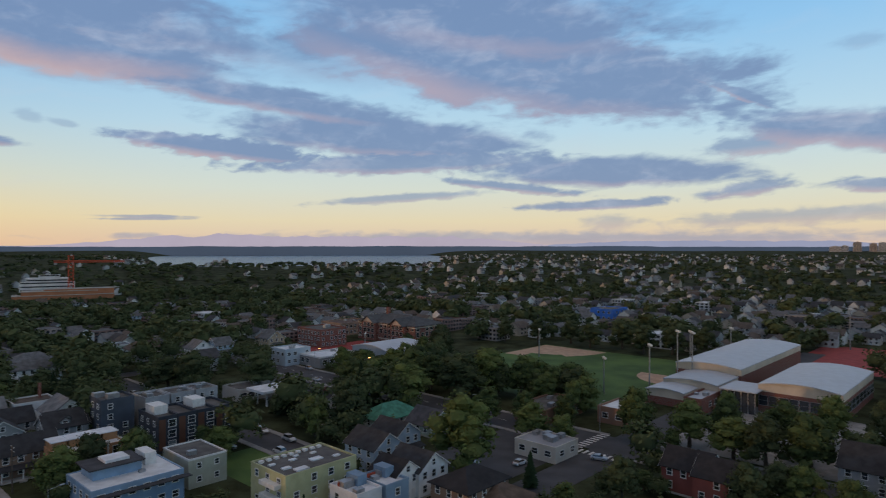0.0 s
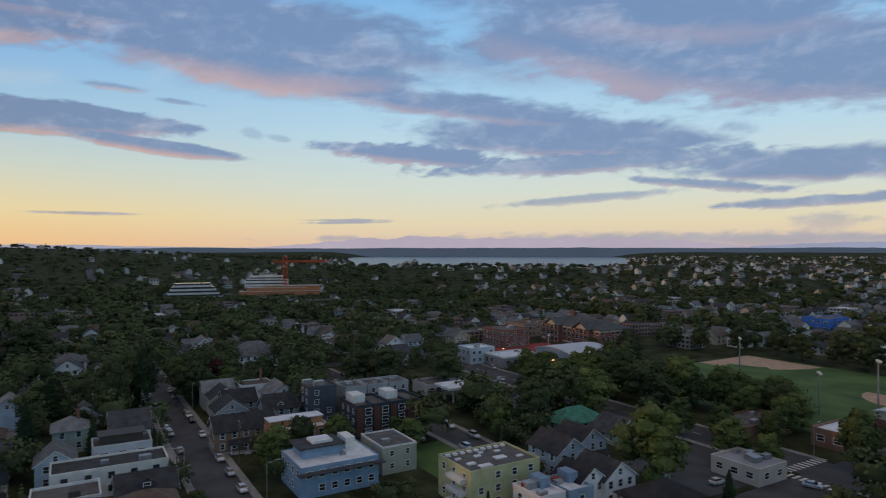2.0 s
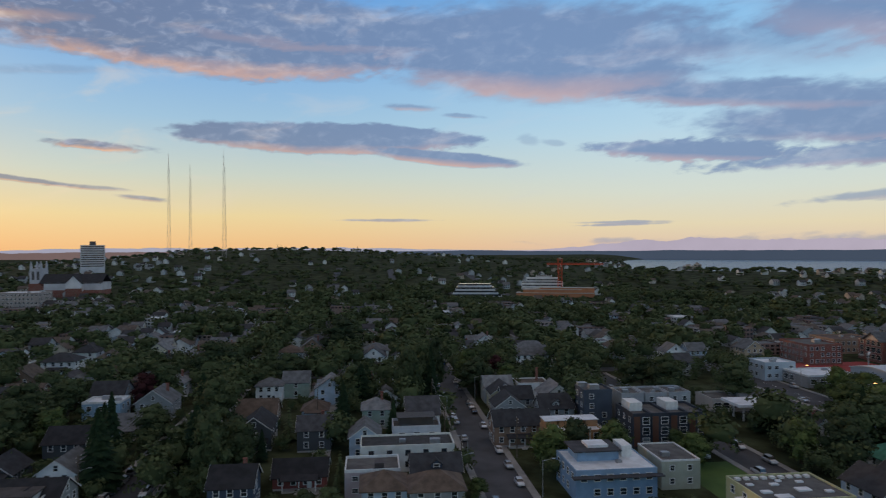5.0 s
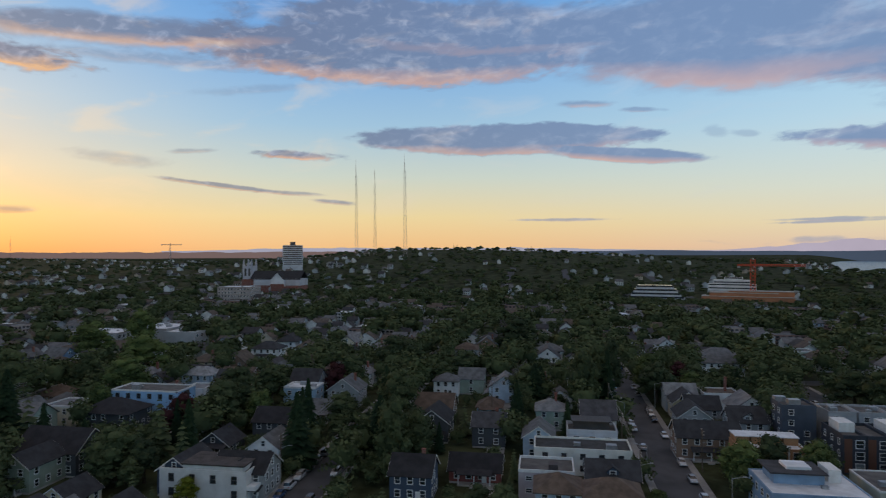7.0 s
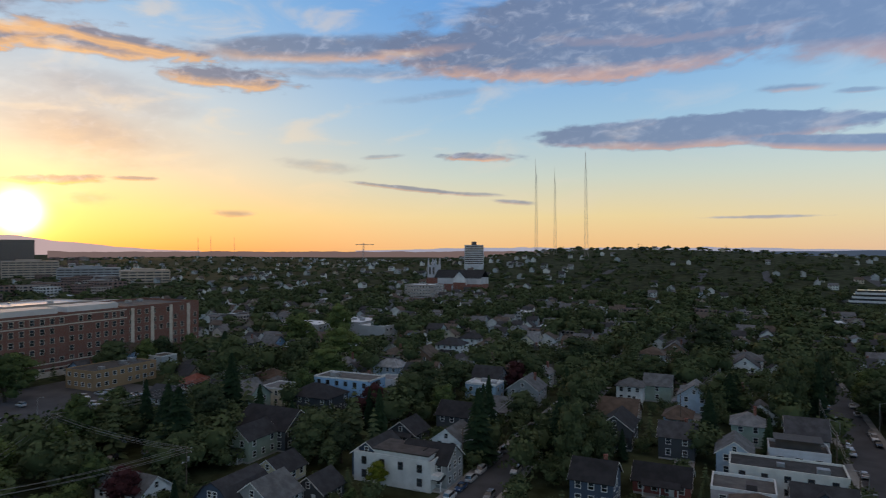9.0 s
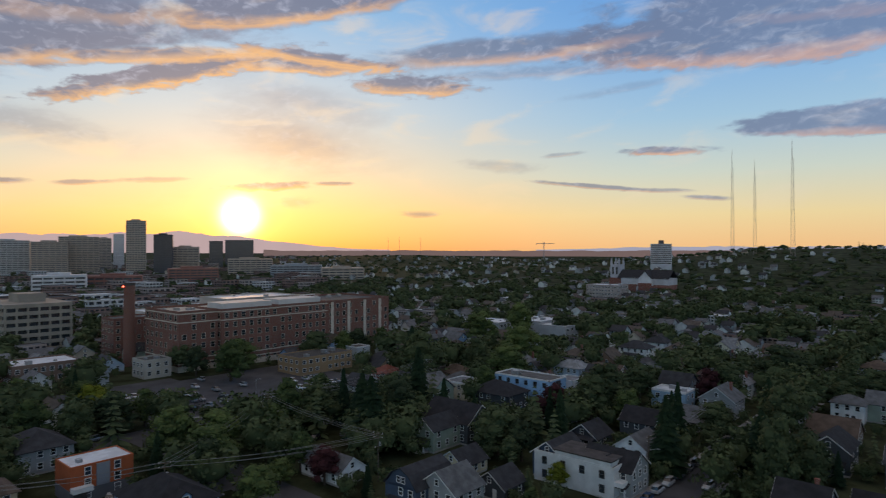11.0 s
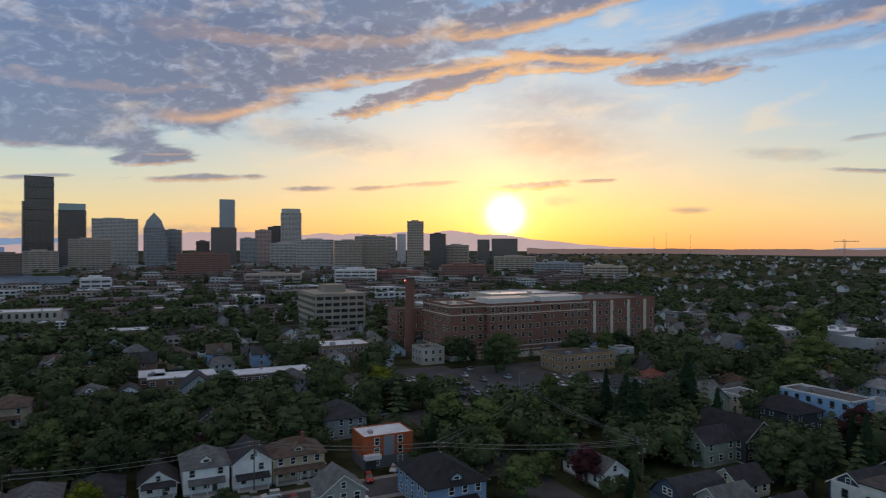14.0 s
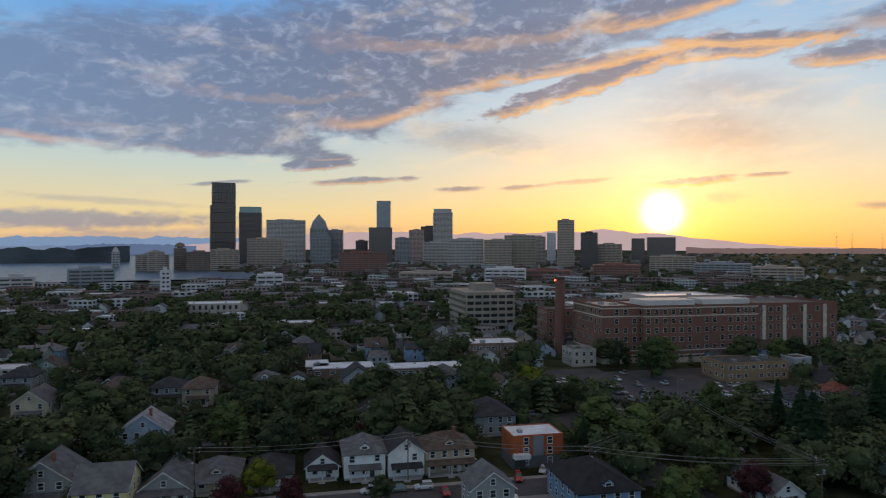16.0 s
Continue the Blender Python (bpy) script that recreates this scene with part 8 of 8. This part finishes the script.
def far_house(wi, ri):
    """A small gabled house, walls, roof and a row of windows."""
    w, d, h, p = 5.0, 4.6, 5.2, 3.0
    v = [(-w, -d, -3), (w, -d, -3), (w, d, -3), (-w, d, -3), (-w, -d, h), (w, -d, h), (w, d, h), (-w, d, h), (-w, 0, h + p - 0.1), (w, 0, h + p - 0.1)]
    f = [(0, 1, 5, 4), (1, 2, 6, 5), (2, 3, 7, 6), (3, 0, 4, 7), (4, 8, 7, 7), (5, 6, 9, 9)]
    m = [wi] * 6
    i = len(v)
    v += [(-w - 0.4, -d - 0.6, h - 0.3), (w + 0.4, -d - 0.6, h - 0.3), (w + 0.4, 0, h + p), (-w - 0.4, 0, h + p), (w + 0.4, d + 0.6, h - 0.3), (-w - 0.4, d + 0.6, h - 0.3)]
    f += [(i, i + 1, i + 2, i + 3), (i + 3, i + 2, i + 4, i + 5)]
    m += [ri, ri]
    for x in (-3, 0, 3):
        for z in (1.2, 3.6):
            for y in (-d - 0.05, d + 0.05):
                i = len(v)
                v += [(x - 0.6, y, z), (x + 0.6, y, z), (x + 0.6, y, z + 1.3), (x - 0.6, y, z + 1.3)]
                f.append((i, i + 1, i + 2, i + 3))
                m.append(9)
    return np.array(v, dtype=float), np.array(f), np.array(m)


def far_flat(wi, ri):
    """A flat-roofed block with window bands and a parapet."""
    w, d, h = 8.0, 7.0, 7.0
    v = [(-w, -d, -3), (w, -d, -3), (w, d, -3), (-w, d, -3), (-w, -d, h), (w, -d, h), (w, d, h), (-w, d, h), (-w + 0.4, -d + 0.4, h), (w - 0.4, -d + 0.4, h), (w - 0.4, d - 0.4, h), (-w + 0.4, d - 0.4, h), (-w + 0.4, -d + 0.4, h - 0.4), (w - 0.4, -d + 0.4, h - 0.4), (w - 0.4, d - 0.4, h - 0.4), (-w + 0.4, d - 0.4, h - 0.4)]
    f = [(0, 1, 5, 4), (1, 2, 6, 5), (2, 3, 7, 6), (3, 0, 4, 7), (4, 5, 9, 8), (5, 6, 10, 9), (6, 7, 11, 10), (7, 4, 8, 11), (12, 13, 14, 15)]
    m = [wi] * 8 + [ri]
    for z in (0.6, 2.8, 5.0):
        for k in range(5):
            for y in (-d - 0.06, d + 0.06):
                i = len(v)
                x = -w + 1.6 + k * 3.2
                v += [(x - 1, y, z), (x + 1, y, z), (x + 1, y, z + 1.2), (x - 1, y, z + 1.2)]
                f.append((i, i + 1, i + 2, i + 3))
                m.append(9)
            for x in (-w - 0.06, w + 0.06):
                i = len(v)
                y = -d + 1.4 + k * 2.8
                v += [(x, y - 0.9, z), (x, y + 0.9, z), (x, y + 0.9, z + 1.2), (x, y - 0.9, z + 1.2)]
                f.append((i, i + 1, i + 2, i + 3))
                m.append(9)
    return np.array(v, dtype=float), np.array(f), np.array(m)


FAR_MATS = [siding((0.6, 0.6, 0.57)), siding(WALLS[2]), siding(WALLS[7]), shingle(ROOFS[0]), shingle(ROOFS[1]), shingle(ROOFS[2]), M_WHITEROOF, paint((0.25, 0.22, 0.2)), paint((0.16, 0.11, 0.095)), M_GLASS]
TOWN = [far_house(0, 3), far_house(1, 4), far_house(2, 5), far_house(0, 4), far_house(1, 3), far_house(0, 5), far_flat(7, 4), far_flat(8, 4), far_flat(1, 6), far_flat(8, 3)]
scatter("far_houses", TOWN, roof_places, FAR_MATS, "small houses and low blocks of the far districts", "houses")

# ---- cars ----
crng = random.Random(9)
for e, n0, n1, p in ((27, 125, 330, 0.55), (35, 150, 330, 0.5), (-60, 125, 260, 0.8), (-52, 135, 260, 0.6), (96, 150, 260, 0.5), (104, 145, 240, 0.5), (-145, -60, 60, 0.5), (158, 120, 260, 0.35), (170, 130, 250, 0.3), (-200, 60, 200, 0.3)):
    n = n0
    while n < n1:
        if crng.random() < p * 0.6:
            car(e, n, crng.choice((0, 180)))
        n += 6.2
for row, e in enumerate((-258, -246, -235, -224, -213)):
    for k in range(16):
        n = 98 + k * 3.0
        if crng.random() < 0.34 and (row < 3 or k < 12):
            car(e, n, crng.choice((90, 270)))
for k in range(9):
    for e in (-212, -226):
        if crng.random() < 0.75:
            car(e, 152 + k * 3.1, 90)
for e, n, t, p in ((27, 215, 0, 3), (-1, 195, 90, 0), (84, 166, 60, 0), (88, 163, 60, 5), (124, 106, 40, 5), (133, 97, 90, 0), (150, 84, 20, 5), (-150, 58, 60, 0), (-146, 50, 80, 3), (-141, 31, 90, 3), (-137, 38, 100, 4), (-136, 45, 95, 0), (-164, 128, 80, 0), (-152, 116, 20, 1), (-148, 124, 70, 2), (103, 170, 0, 0), (104, 158, 0, 0)):
    car(e, n, t, p)

# ---- poles, cables and lamps ----
P = [utility_pole(*a) for a in ((-151, 24, 12, 90, True), (-114, 106, 12, 30, True), (-175, 191, 12, 20), (-170, 112, 12, 45), (-149, -24, 12, 90, False), (-132, 62, 12, 60, True), (-160, 178, 12, 20), (21, 150, 11, 90), (21, 185, 11, 90), (21, 225, 11, 90), (39, 170, 11, 90), (-8, 262, 12, 90, True), (-18, 215, 11, 90), (-65, 150, 11, 90), (-65, 195, 11, 90))]
for a, b in ((4, 0), (0, 5), (5, 1), (1, 3), (3, 2), (3, 6), (7, 8), (8, 9), (12, 11), (13, 14), (5, 3)):
    wires(POLES[a], POLES[b])
for e, n, t in ((38, 140, 90), (24, 160, -90), (38, 190, 90), (24, 205, -90), (38, 235, 90), (172, 96, 90), (156, 75, -90), (156, 130, -90), (172, 150, 90), (156, 190, -90), (172, 205, 90), (172, 240, 90), (-205, 130, 90), (-187, 100, -90), (-205, 170, 90)):
    street_lamp(e, n, t, lit=e == 172 and n > 120)


def floodlight(e, n, h):
    fl = thing("floodlight_mast", at(e, n), GRID + 45, "tall grey floodlight mast beside the playing field", "floodlight", "floodlight masts")
    bm = bmesh.new()
    rod(bm, (0, 0, -0.5), (0, 0, h), 0.32, 0.2, 8)
    part("pole", bm, M_STEEL, fl)
    block("crossbar", (-1.8, 1.8, -0.1, 0.1, h - 0.6, h - 0.4), M_STEEL, fl)
    for k in (-1.5, -0.5, 0.5, 1.5):
        block("lamp_head", (k - 0.35, k + 0.35, -0.5, 0.1, h - 0.4, h + 0.3), M_TRIM, fl)


for e, n, h in ((229, 107, 19), (245, 103, 23), (218, 120, 14), (252, 100, 22), (402, 74, 22), (270, 185, 14), (300, 120, 16), (325, 110, 16), (190, 200, 12), (210, 250, 12)):
    floodlight(e, n, h)
